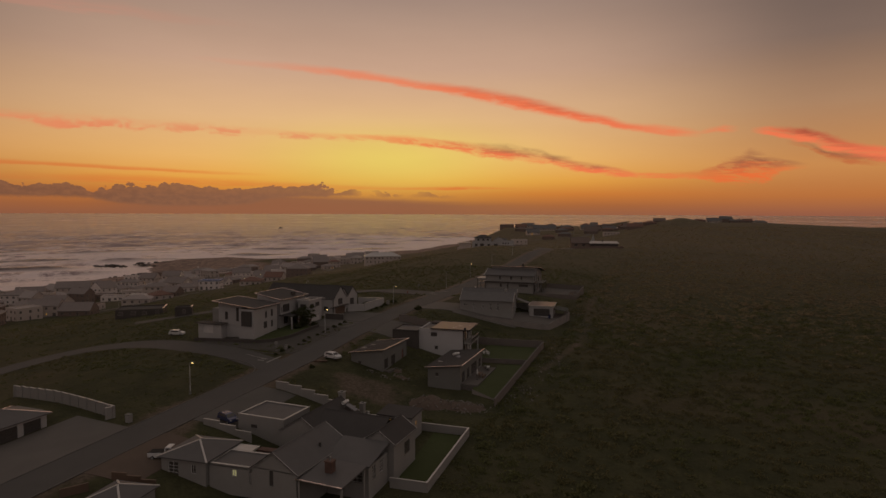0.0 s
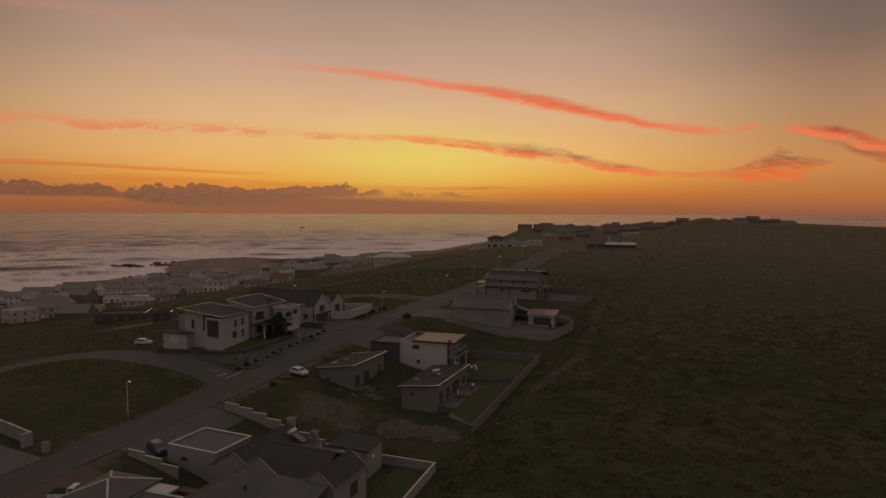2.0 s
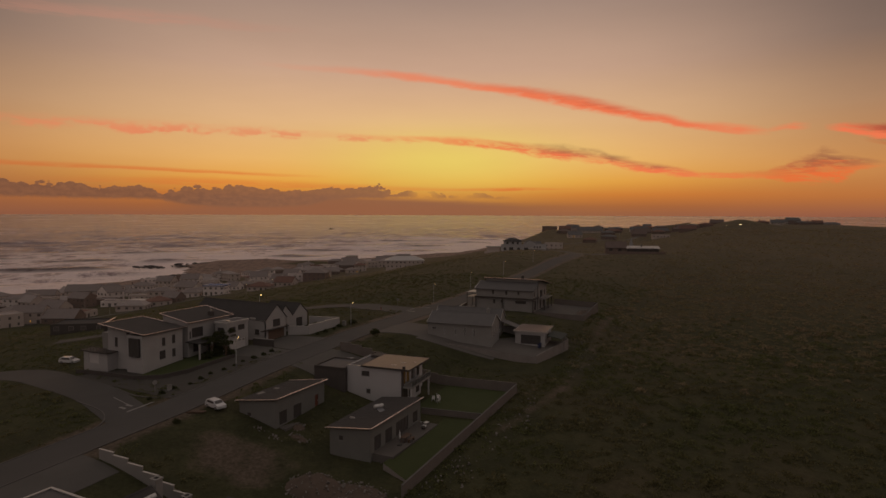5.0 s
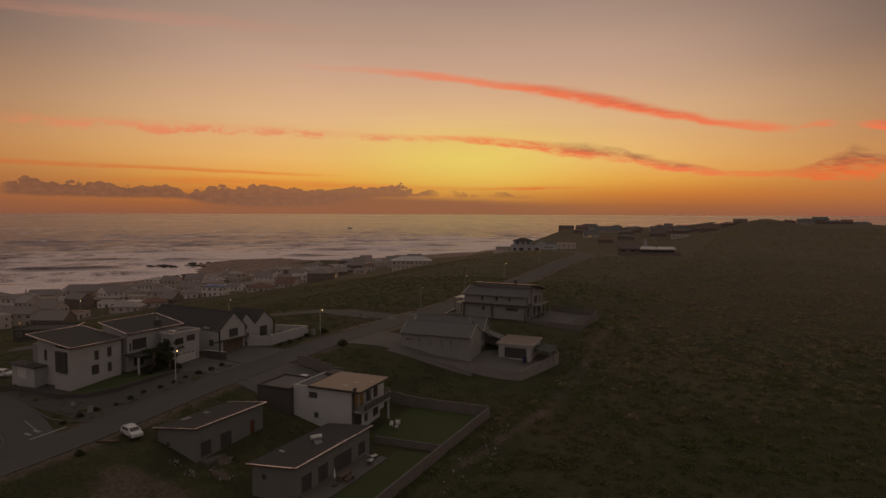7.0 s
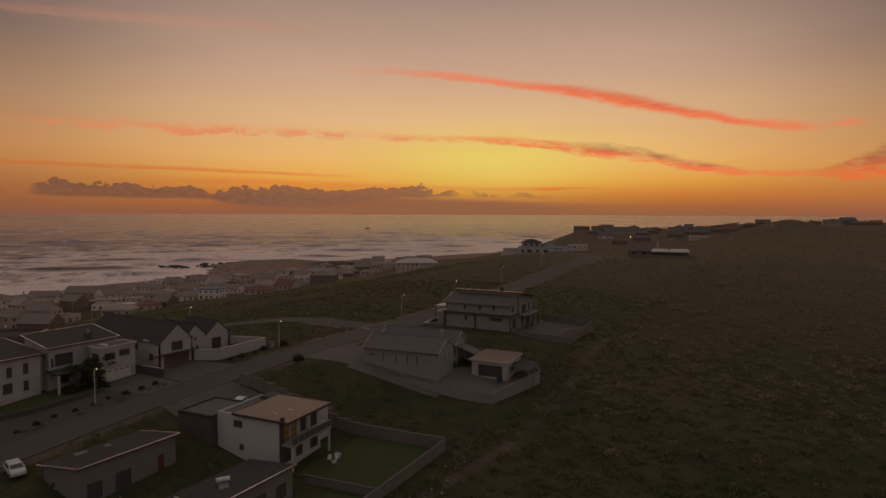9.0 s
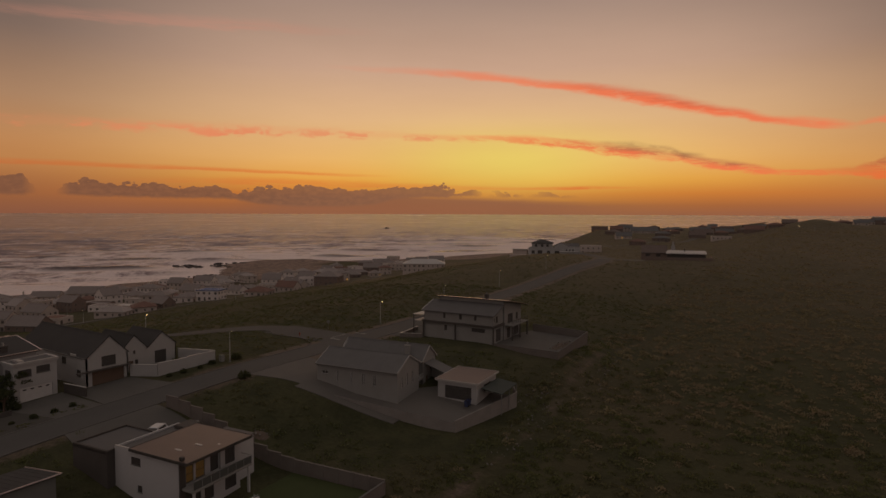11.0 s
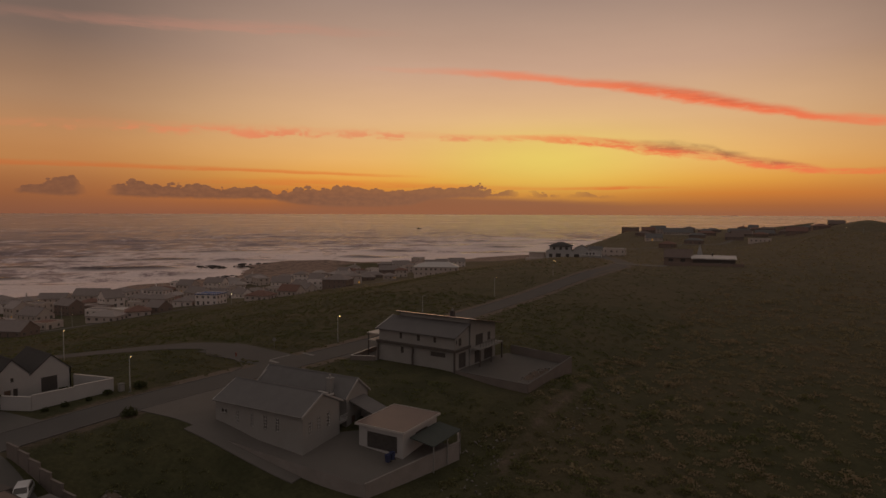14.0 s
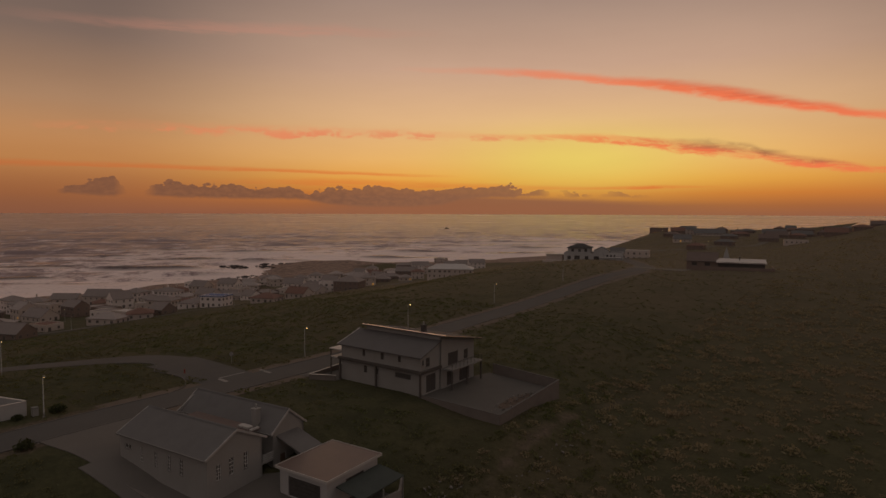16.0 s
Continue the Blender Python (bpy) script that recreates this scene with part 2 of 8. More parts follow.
# ---- materials ----
def surface(name, base, dark=None, rough=0.8, scale=1.0, fine=12.0, bump=0.15, spread=0.5, metal=0.0, spec=0.3, world=True, random_tint=0.0):
    """A surface with stains at one scale and grain at another."""
    m = bpy.data.materials.new(name)
    m.use_nodes = True
    t = m.node_tree
    t.nodes.clear()
    k = Nodes(t)
    co = k.node("ShaderNodeNewGeometry").outputs["Position"] if world else k.node("ShaderNodeTexCoord").outputs["Object"]
    dark = dark or tuple(c * 0.6 for c in base)
    a = k.noise(co, scale, 4.0, 0.6, 0.3)
    b = k.noise(co, fine, 3.0, 0.6)
    f = k.ramp(k.add(k.mul(a, 0.7), k.mul(b, 0.3)), 0.5 - spread * 0.5, 0.5 + spread * 0.5)
    col = k.mix(f, (*dark, 1.0), (*base, 1.0))
    if random_tint:
        r = k.node("ShaderNodeObjectInfo").outputs["Random"]
        col = k.mix(random_tint, col, k.mix(r, (0.55, 0.55, 0.55, 1), (1.25, 1.25, 1.25, 1)), "MULTIPLY")
    bs = k.node("ShaderNodeBsdfPrincipled")
    t.links.new(col, bs.inputs["Base Color"])
    k.put(bs.inputs["Roughness"], k.add(rough - 0.06, k.mul(b, 0.12)))
    bs.inputs["Metallic"].default_value = metal
    bs.inputs["Specular IOR Level"].default_value = spec
    if bump:
        bn = k.node("ShaderNodeBump")
        bn.inputs["Strength"].default_value = min(1.0, bump * 2)
        bn.inputs["Distance"].default_value = 0.05
        t.links.new(k.add(b, k.mul(a, 0.6)), bn.inputs["Height"])
        t.links.new(bn.outputs[0], bs.inputs["Normal"])
    out = k.node("ShaderNodeOutputMaterial")
    t.links.new(bs.outputs[0], out.inputs[0])
    return m


def glowing(name, colour, strength):
    m = bpy.data.materials.new(name)
    m.use_nodes = True
    t = m.node_tree
    t.nodes.clear()
    k = Nodes(t)
    e = k.node("ShaderNodeEmission")
    e.inputs[0].default_value, e.inputs[1].default_value = (*colour, 1), strength
    t.links.new(e.outputs[0], k.node("ShaderNodeOutputMaterial").inputs[0])
    return m


def glass(name, tint=(0.02, 0.022, 0.025), rough=0.06):
    """A window pane in front of a dark room."""
    m = bpy.data.materials.new(name)
    m.use_nodes = True
    bs = m.node_tree.nodes["Principled BSDF"]
    bs.inputs["Base Color"].default_value = (*tint, 1)
    bs.inputs["Roughness"].default_value = rough
    bs.inputs["IOR"].default_value = 1.5
    return m


WHITE = surface("white_plaster", (0.44, 0.43, 0.42), (0.36, 0.345, 0.335), 0.85, 0.35, 6.0, 0.1, 0.9)
CREAM = surface("cream_plaster", (0.30, 0.29, 0.275), (0.24, 0.23, 0.215), 0.88, 0.4, 6.0, 0.1, 0.9)
GREY = surface("grey_plaster", (0.2, 0.2, 0.185), (0.155, 0.152, 0.14), 0.9, 0.4, 7.0, 0.12, 0.9)
PLINTH = surface("rough_plinth_plaster", (0.30, 0.27, 0.25), (0.2, 0.18, 0.165), 0.92, 0.6, 7.0, 0.2, 0.8)
DARKWALL = surface("charcoal_plaster", (0.098, 0.086, 0.078), (0.073, 0.064, 0.058), 0.85, 0.5, 7.0, 0.1, 0.8)
BRICK = surface("brown_face_brick", (0.15, 0.092, 0.072), (0.09, 0.056, 0.046), 0.9, 1.5, 14.0, 0.2, 0.7)
ROOF_DARK = surface("charcoal_metal_roofing", (0.066, 0.061, 0.058), (0.05, 0.046, 0.044), 0.85, 0.4, 9.0, 0.06, 0.8)
ROOF_GREY = surface("grey_metal_roofing", (0.125, 0.118, 0.116), (0.095, 0.09, 0.088), 0.7, 0.4, 9.0, 0.06, 0.8)
ROOF_TAN = surface("dusty_flat_roof_screed", (0.125, 0.084, 0.068), (0.09, 0.06, 0.049), 0.4, 0.5, 8.0, 0.03, 0.8, spec=0.5)
ROOF_TILE = surface("slate_grey_roof_tile", (0.15, 0.145, 0.142), (0.115, 0.11, 0.107), 0.8, 0.6, 9.0, 0.12, 0.8)
# red tile lifted a little to carry haze over the village
ROOF_RED = surface("rust_red_roof_tile", (0.21, 0.12, 0.092), (0.14, 0.08, 0.064), 0.85, 0.5, 9.0, 0.15, 0.8)
METAL = surface("galvanised_edge_metal", (0.95, 0.81, 0.79), (0.85, 0.73, 0.71), 0.28, 2.0, 20.0, 0.03, 0.6, metal=0.9)
STEEL = surface("galvanised_pole_steel", (0.34, 0.34, 0.33), (0.26, 0.26, 0.25), 0.5, 2.0, 20.0, 0.05, 0.6, metal=0.5)
FRAME = surface("dark_aluminium", (0.09, 0.082, 0.076), None, 0.5, 2.0, 20.0, 0.0, 0.5)
FRAME_W = surface("white_aluminium", (0.7, 0.69, 0.67), None, 0.5, 2.0, 20.0, 0.0, 0.5)
WOOD = surface("brown_timber_boards", (0.17, 0.115, 0.083), (0.115, 0.077, 0.056), 0.7, 0.8, 16.0, 0.12, 0.8)
GARAGE = surface("white_garage_door", (0.6, 0.58, 0.56), (0.5, 0.48, 0.46), 0.6, 0.6, 8.0, 0.04, 0.8)
PANE = glass("dark_window_pane", (0.085, 0.078, 0.074), 0.12)
PANE_LIT = glowing("lit_window_pane", (1.0, 0.5, 0.15), 0.2)
PANE_DIM = glowing("dimly_lit_window_pane", (1.0, 0.5, 0.16), 0.028)
PANE_PALE = glowing("pale_lit_window_pane", (0.95, 0.85, 0.42), 0.22)
LAMP_ON = glowing("street_lamp_glow", (1.0, 0.66, 0.2), 8.0)
LAMP_FAR = glowing("far_street_lamp_glow", (1.0, 0.66, 0.32), 14.0)
ASPHALT = surface("worn_asphalt", (0.1, 0.094, 0.088), (0.068, 0.064, 0.06), 0.85, 0.12, 8.0, 0.15, 0.9)
PAVING = surface("grey_brick_paving", (0.122, 0.114, 0.104), (0.085, 0.079, 0.072), 0.88, 0.25, 10.0, 0.2, 0.9)
PAVING_PALE = surface("pale_concrete_paving", (0.145, 0.133, 0.12), (0.108, 0.098, 0.089), 0.88, 0.2, 9.0, 0.15, 0.9)
PAINT_ROAD = surface("worn_white_road_paint", (0.36, 0.345, 0.325), (0.16, 0.15, 0.14), 0.8, 3.0, 20.0, 0.05, 0.8)
SAND = surface("sandy_verge", (0.16, 0.125, 0.098), (0.105, 0.084, 0.066), 0.95, 0.3, 6.0, 0.3, 0.8)
SOIL = surface("bare_building_soil", (0.135, 0.10, 0.078), (0.085, 0.066, 0.052), 0.95, 0.25, 4.0, 0.4, 0.9)
LAWN = surface("mown_lawn", (0.062, 0.076, 0.026), (0.046, 0.056, 0.02), 0.95, 0.4, 14.0, 0.4, 0.8)
CONCRETE = surface("concrete_block_wall", (0.205, 0.178, 0.158), (0.14, 0.12, 0.107), 0.92, 0.6, 8.0, 0.2, 0.9)
KERB = surface("concrete_kerb", (0.15, 0.14, 0.13), (0.11, 0.102, 0.095), 0.9, 0.8, 10.0, 0.15, 0.8)
RUBBLE = surface("pale_rubble", (0.25, 0.23, 0.21), (0.14, 0.125, 0.112), 0.92, 1.2, 9.0, 0.3, 0.8)
ROCK = surface("dark_shore_rock", (0.07, 0.056, 0.05), (0.035, 0.028, 0.026), 0.75, 0.1, 1.2, 0.5, 0.9)
PLASTIC_W = surface("white_plastic", (0.7, 0.69, 0.67), None, 0.45, 2.0, 20.0, 0.0, 0.5)
RUBBER = surface("black_rubber", (0.02, 0.02, 0.02), None, 0.85, 3.0, 20.0, 0.05, 0.5)
CAR_WHITE = surface("white_car_paint", (0.62, 0.62, 0.62), (0.52, 0.52, 0.52), 0.25, 1.0, 9.0, 0.0, 0.8, spec=0.6)
CAR_BLUE = surface("dark_blue_car_paint", (0.045, 0.055, 0.12), (0.03, 0.038, 0.085), 0.25, 1.0, 9.0, 0.0, 0.8, spec=0.6)


BAY = (150.0, 20.0)


def land_material():
    m = bpy.data.materials.new("coastal_scrub_ground")
    m.use_nodes = True
    t = m.node_tree
    t.nodes.clear()
    k = Nodes(t)
    co = k.node("ShaderNodeNewGeometry").outputs["Position"]
    big = k.noise(co, 0.022, 4.0, 0.6, 0.5)
    mid = k.noise(co, 0.16, 4.0, 0.65)
    fine = k.noise(co, 1.6, 4.0, 0.7)
    col = k.mix(k.ramp(mid, 0.36, 0.64), (0.052, 0.054, 0.026, 1), (0.076, 0.074, 0.036, 1))
    col = k.mix(k.mul(k.ramp(big, 0.45, 0.68), 0.6), col, (0.105, 0.084, 0.05, 1))
    col = k.mix(k.mul(k.ramp(fine, 0.34, 0.66), 0.85), k.mix(1.0, col, (0.7, 0.7, 0.7, 1), "MULTIPLY"), col)
    # distance haze over the far land, mixed in as a paler brown
    far_haze = k.node("ShaderNodeAttribute", attribute_name="far_haze").outputs["Fac"]
    col = k.mix(k.mul(far_haze, k.ramp(k.add(mid, k.mul(big, 0.6)), 0.45, 0.95, 0.5, 0.9)), col, (0.136, 0.111, 0.072, 1))
    shore = k.node("ShaderNodeAttribute", attribute_name="shore").outputs["Fac"]
    # rock tones raised somewhat, coastal haze included in the colour
    rock = k.mix(k.ramp(mid, 0.42, 0.6), (0.3, 0.215, 0.175, 1), (0.14, 0.1, 0.083, 1))
    col = k.mix(k.ramp(k.add(shore, k.mul(k.sub(mid, 0.5), 0.5)), 0.35, 0.62), col, rock)
    bare = k.node("ShaderNodeAttribute", attribute_name="bare").outputs["Fac"]
    dirt = k.mix(k.ramp(fine, 0.35, 0.65), (0.085, 0.066, 0.05, 1), (0.15, 0.115, 0.09, 1))
    col = k.mix(k.mul(k.ramp(k.add(bare, k.mul(k.sub(mid, 0.5), 0.9)), 0.45, 0.75), 0.85), col, dirt)
    bs = k.node("ShaderNodeBsdfPrincipled")
    t.links.new(col, bs.inputs["Base Color"])
    bs.inputs["Roughness"].default_value = 0.95
    bs.inputs["Specular IOR Level"].default_value = 0.15
    bn = k.node("ShaderNodeBump")
    bn.inputs["Strength"].default_value, bn.inputs["Distance"].default_value = 0.6, 0.35
    t.links.new(k.add(fine, k.mul(mid, 2.0)), bn.inputs["Height"])
    t.links.new(bn.outputs[0], bs.inputs["Normal"])
    t.links.new(bs.outputs[0], k.node("ShaderNodeOutputMaterial").inputs[0])
    return m


def sea_material():
    m = bpy.data.materials.new("sea_water")
    m.use_nodes = True
    t = m.node_tree
    t.nodes.clear()
    k = Nodes(t)
    co = k.node("ShaderNodeNewGeometry").outputs["Position"]

    # crests bend round with the bay, about a centre inland
    sep = k.node("ShaderNodeSeparateXYZ")
    t.links.new(co, sep.inputs[0])
    ex, ey = k.sub(sep.outputs[0], BAY[0]), k.sub(sep.outputs[1], BAY[1])
    reach = k.math("SQRT", k.add(k.mul(ex, ex), k.mul(ey, ey)))
    sweep = k.mul(k.math("ARCTAN2", ex, ey), 900.0)

    def drawn_out(seed, thin):
        return k.xyz(reach, k.mul(sweep, thin), seed)

    chop = k.noise(drawn_out(4.6, 0.75), 0.1, 6.0, 0.7, 0.5)
    swell = k.noise(drawn_out(40.0, 0.8), 0.028, 7.0, 0.68, 0.5)
    wide = k.noise(drawn_out(440.0, 0.7), 0.008, 5.0, 0.62, 0.4)
    fine = k.noise(drawn_out(2.0, 0.5), 0.45, 5.0, 0.7)
    water = k.node("ShaderNodeBsdfPrincipled")
    water.inputs["Base Color"].default_value = (0.06, 0.045, 0.046, 1)
    # tint pushes the sky's reflection from yellow towards dusk mauve
    water.inputs["Specular Tint"].default_value = (0.95, 0.58, 0.88, 1)
    water.inputs["Specular IOR Level"].default_value = 0.27
    water.inputs["Roughness"].default_value = 0.16
    water.inputs["IOR"].default_value = 1.33
    bn = k.node("ShaderNodeBump")
    bn.inputs["Strength"].default_value, bn.inputs["Distance"].default_value = 0.8, 1.4
    t.links.new(k.add(k.add(chop, k.mul(fine, 0.3)), k.mul(swell, 2.4)), bn.inputs["Height"])
    t.links.new(bn.outputs[0], water.inputs["Normal"])
    foam_dusk = k.node("ShaderNodeBsdfPrincipled")
    foam_dusk.inputs["Roughness"].default_value = 0.6
    surf = k.node("ShaderNodeAttribute", attribute_name="surf").outputs["Fac"]
    face = k.node("ShaderNodeAttribute", attribute_name="face").outputs["Fac"]
    # streaks of old foam, denser where the waves break
    lace = k.add(k.add(k.mul(chop, 0.45), k.mul(swell, 0.6)), k.add(k.mul(wide, 0.3), k.mul(fine, 0.15)))
    f = k.ramp(k.add(lace, k.sub(k.mul(surf, 0.5), 0.80)), -0.05, 0.12)
    # pinkish dusk light is put into this colour, with foam or without
    k.put(foam_dusk.inputs["Base Color"], k.mix(f, (0.66, 0.47, 0.46, 1), k.mix(k.ramp(fine, 0.3, 0.7), (0.76, 0.61, 0.57, 1), (0.94, 0.79, 0.74, 1))))
    mix = k.node("ShaderNodeMixShader")
    # constant share brightens open water too; face darkens the wave fronts
    k.put(mix.inputs[0], k.mul(k.add(0.28, k.mul(f, 0.62)), k.sub(1.0, k.mul(face, 0.9))))
    t.links.new(water.outputs[0], mix.inputs[1])
    t.links.new(foam_dusk.outputs[0], mix.inputs[2])
    t.links.new(mix.outputs[0], k.node("ShaderNodeOutputMaterial").inputs[0])
    return m


def leaf_material(name, a, b, c):
    m = bpy.data.materials.new(name)
    m.use_nodes = True
    t = m.node_tree
    t.nodes.clear()
    k = Nodes(t)
    geo = k.node("ShaderNodeNewGeometry")
    r = geo.outputs["Random Per Island"]
    big = k.noise(geo.outputs["Position"], 0.05, 3.0, 0.6)
    col = k.mix(r, (*a, 1), (*b, 1))
    col = k.mix(k.mul(k.ramp(big, 0.42, 0.62), 0.75), col, (*c, 1))
    bs = k.node("ShaderNodeBsdfPrincipled")
    t.links.new(col, bs.inputs["Base Color"])
    bs.inputs["Roughness"].default_value = 0.7
    bs.inputs["Specular IOR Level"].default_value = 0.25
    thin = k.node("ShaderNodeBsdfTranslucent")
    t.links.new(col, thin.inputs[0])
    blend = k.node("ShaderNodeMixShader")
    blend.inputs[0].default_value = 0.45
    t.links.new(bs.outputs[0], blend.inputs[1])
    t.links.new(thin.outputs[0], blend.inputs[2])
    t.links.new(blend.outputs[0], k.node("ShaderNodeOutputMaterial").inputs[0])
    return m


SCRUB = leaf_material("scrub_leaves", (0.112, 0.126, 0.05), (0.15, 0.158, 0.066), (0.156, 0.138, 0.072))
# far copy of the scrub with distance haze put into its leaf colours
SCRUB_HAZED = leaf_material("hazed_brown_scrub_leaves", (0.24, 0.21, 0.12), (0.29, 0.245, 0.145), (0.3, 0.235, 0.155))
GREEN = leaf_material("garden_leaves", (0.042, 0.05, 0.022), (0.085, 0.095, 0.04), (0.08, 0.085, 0.04))
LAND = land_material()
SEA = sea_material()

# ---- land and sea ----
def table(xs, zs, lo, hi, soft):
    """A smoothed profile through a few heights."""
    g = np.arange(lo, hi + 1.0, 1.0)
    v = np.interp(g, xs, zs)
    pad = np.pad(v, soft * 2, mode="edge")
    w = np.hanning(soft * 2 + 3)[1:-1]
    v = np.convolve(pad, w / w.sum(), mode="same")[soft * 2:-soft * 2]
    return g, v


def smooth(v):
    v = np.clip(v, 0.0, 1.0)
    return v * v * (3 - 2 * v)


ROAD_Z = table([-2000, -60, 0, 30, 58, 75, 110, 160, 200, 250, 300, 330, 370, 430, 500, 600, 750, 900, 1100, 1500, 2200], [-16, -9.5, -6.4, -4.9, -3.5, -1.9, -0.25, 0.0, 1.0, 2.6, 4.5, 5.5, 4.4, 1.6, 0.6, 2.2, 4.2, 3.5, 0, -22, -60], -2000, 2500, 9)
PLAIN_Z = table([-2000, -60, 0, 40, 80, 110, 150, 200, 300, 350, 450, 600, 800, 950, 1300, 1800, 2500], [-18, -13.5, -11, -8.8, -6.7, -5.3, -4.8, -2.2, 3.3, 5.6, 8, 11, 14, 15.5, 10, -18, -60], -2000, 2500, 12)
WEST_Z = table([-1200, -800, -520, -495, -486, -470, -420, -340, -260, -200, -150, -100, -60, -30, -14, 4], [-70, -60, -49, -45.6, -43.0, -41.5, -36.5, -31.5, -28.5, -23.5, -16.5, -9, -3.6, -0.4, 0.3, 0], -1200, 60, 6)
SEA_Z = -45.0


def shore_at(y):
    """The x of the water's edge along the coast."""
    base = -490 - np.interp(y, [480, 535, 585, 640, 700, 800, 1050, 1400, 2000], [0, 45, 128, 132, 70, -20, -90, -60, 0])
    return base + 6.0 * np.sin(y * 0.045) + 3.5 * np.sin(y * 0.113 + 1.0)


def mound(x, y, cx, cy, rx, ry, h):
    return h * np.exp(-(((x - cx) / rx) ** 2 + ((y - cy) / ry) ** 2))


def land_height(x, y):
    x, y = np.asarray(x, float), np.asarray(y, float)
    road = np.interp(y, *ROAD_Z)
    plain = np.interp(y, *PLAIN_Z)
    k = smooth((y - 95) / 50)
    far = smooth((y - 190) / 120)
    x0 = 10 + 20 * k - 40 * far
    x1 = 37 + 23 * k
    z = road + (plain - road) * smooth((x - x0) / (x1 - x0))
    # seaward slope; the shelf widens and the shore steps out further along the coast
    shelf = -30 - np.interp(y, [200, 434, 560, 750, 1200], [0, 22, 60, 112, 150])
    shore = shore_at(y)
    t = np.clip((x - shore) / (shelf - shore), 0.0, 1.0) ** (1.0 + 1.3 * smooth((y - 470) / 260))
    xe = np.where(x > shelf, np.interp(x, [-30, 4], [-30, 4]), np.where(x < shore, -490 + (x - shore), -490 + t * 460))
    xe = np.where((x > shelf) & (x < 4), -30 + (x - shelf) / (4 - shelf) * 34, xe)
    west = np.interp(np.clip(xe, -1200, 4), *WEST_Z)
    fade = smooth((xe + 150) / 120)
    z = np.where(x < 4, road * fade + west, z)
    bumps = 0.9 * np.sin(x * 0.031 + 1.3) * np.sin(y * 0.027) + 0.5 * np.sin(x * 0.083 + y * 0.05)
    z = z - 7.0 * smooth((x - 110) / 300) * smooth((y - 450) / 350)
    z = z + mound(x, y, 84, 790, 34, 50, 7.5) + mound(x, y, 80, 795, 11, 14, 1.6) + mound(x, y, -108, 1010, 40, 60, 6.0)
    z = z + mound(x, y, -134, 715, 30, 80, 5.0) + mound(x, y, -545, 640, 80, 45, 5.0)
    z = z + mound(x, y, 52, 160, 7, 13, 2.3) + mound(x, y, 45, 149, 9, 5, 0.9)
    away = smooth((np.hypot(x - 20, y - 80) - 110) / 120)
    return z + bumps * away * 0.8


def hz(x, y):
    return float(land_height(x, y))


def spaced(lo, hi, fine_lo, fine_hi, step, growth):
    a = list(np.arange(fine_lo, fine_hi + step * 0.5, step))
    s, v = step, fine_hi
    while v < hi:
        s *= growth
        v += s
        a.append(min(v, hi))
    s, v = step, fine_lo
    while v > lo:
        s *= growth
        v -= s
        a.insert(0, max(v, lo))
    return np.array(a)


def sheet(name, xs, ys, lift=0.0, mat=None, keep=None, height=land_height):
    """A sheet over the grid xs, ys that lies on the land."""
    gx, gy = np.meshgrid(xs, ys)
    gz = height(gx, gy) + lift
    nx, ny = len(xs), len(ys)
    verts = np.stack([gx, gy, gz], -1).reshape(-1, 3)
    i = (np.arange(ny - 1)[:, None] * nx + np.arange(nx - 1)[None, :]).ravel()
    faces = np.stack([i, i + 1, i + 1 + nx, i + nx], -1)
    if keep is not None:
        c = verts[faces].mean(1)
        faces = faces[keep(c[:, 0], c[:, 1])]
    me = bpy.data.meshes.new(name)
    me.from_pydata(verts.tolist(), [], faces.tolist())
    me.polygons.foreach_set("use_smooth", [True] * len(me.polygons))
    if mat:
        me.materials.append(mat)
    return me, verts


ground_x = spaced(-900, 4800, -48, 100, 1.6, 1.045)
ground_y = spaced(-1500, 4000, -60, 215, 1.6, 1.045)
me, gv = sheet("ground", ground_x, ground_y, 0, LAND)
shore_line = shore_at(gv[:, 1])
a = me.attributes.new("shore", "FLOAT", "POINT")
a.data.foreach_set("value", smooth((shore_line + 265 - gv[:, 0]) / 190).astype(np.float32))
# worn ground: building plots, the rough track behind the gardens, verges of the road
gx, gy = gv[:, 0], gv[:, 1]
bare = 0.75 * np.exp(-(((gx - 26) / 15) ** 2 + ((gy - 50) / 8.0) ** 2))
bare = np.maximum(bare, 0.62 * np.exp(-((gx - 56 - 2.0 * np.sin(gy * 0.07)) / 2.6) ** 2) * smooth((gy - 60) / 20) * (1 - smooth((gy - 195) / 20)))
bare = np.maximum(bare, 0.8 * np.exp(-(((gx - 6.5) / 7.2) ** 4)) * (gy < 210))
# share of painted haze on the land, growing with y
a = me.attributes.new("far_haze", "FLOAT", "POINT")
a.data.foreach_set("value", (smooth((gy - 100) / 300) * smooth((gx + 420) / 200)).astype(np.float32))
a = me.attributes.new("bare", "FLOAT", "POINT")
a.data.foreach_set("value", bare.astype(np.float32))
ground = tagged(new("ground", me), "dark coastal scrub land sloping down to the sea", "ground", kind="structure")


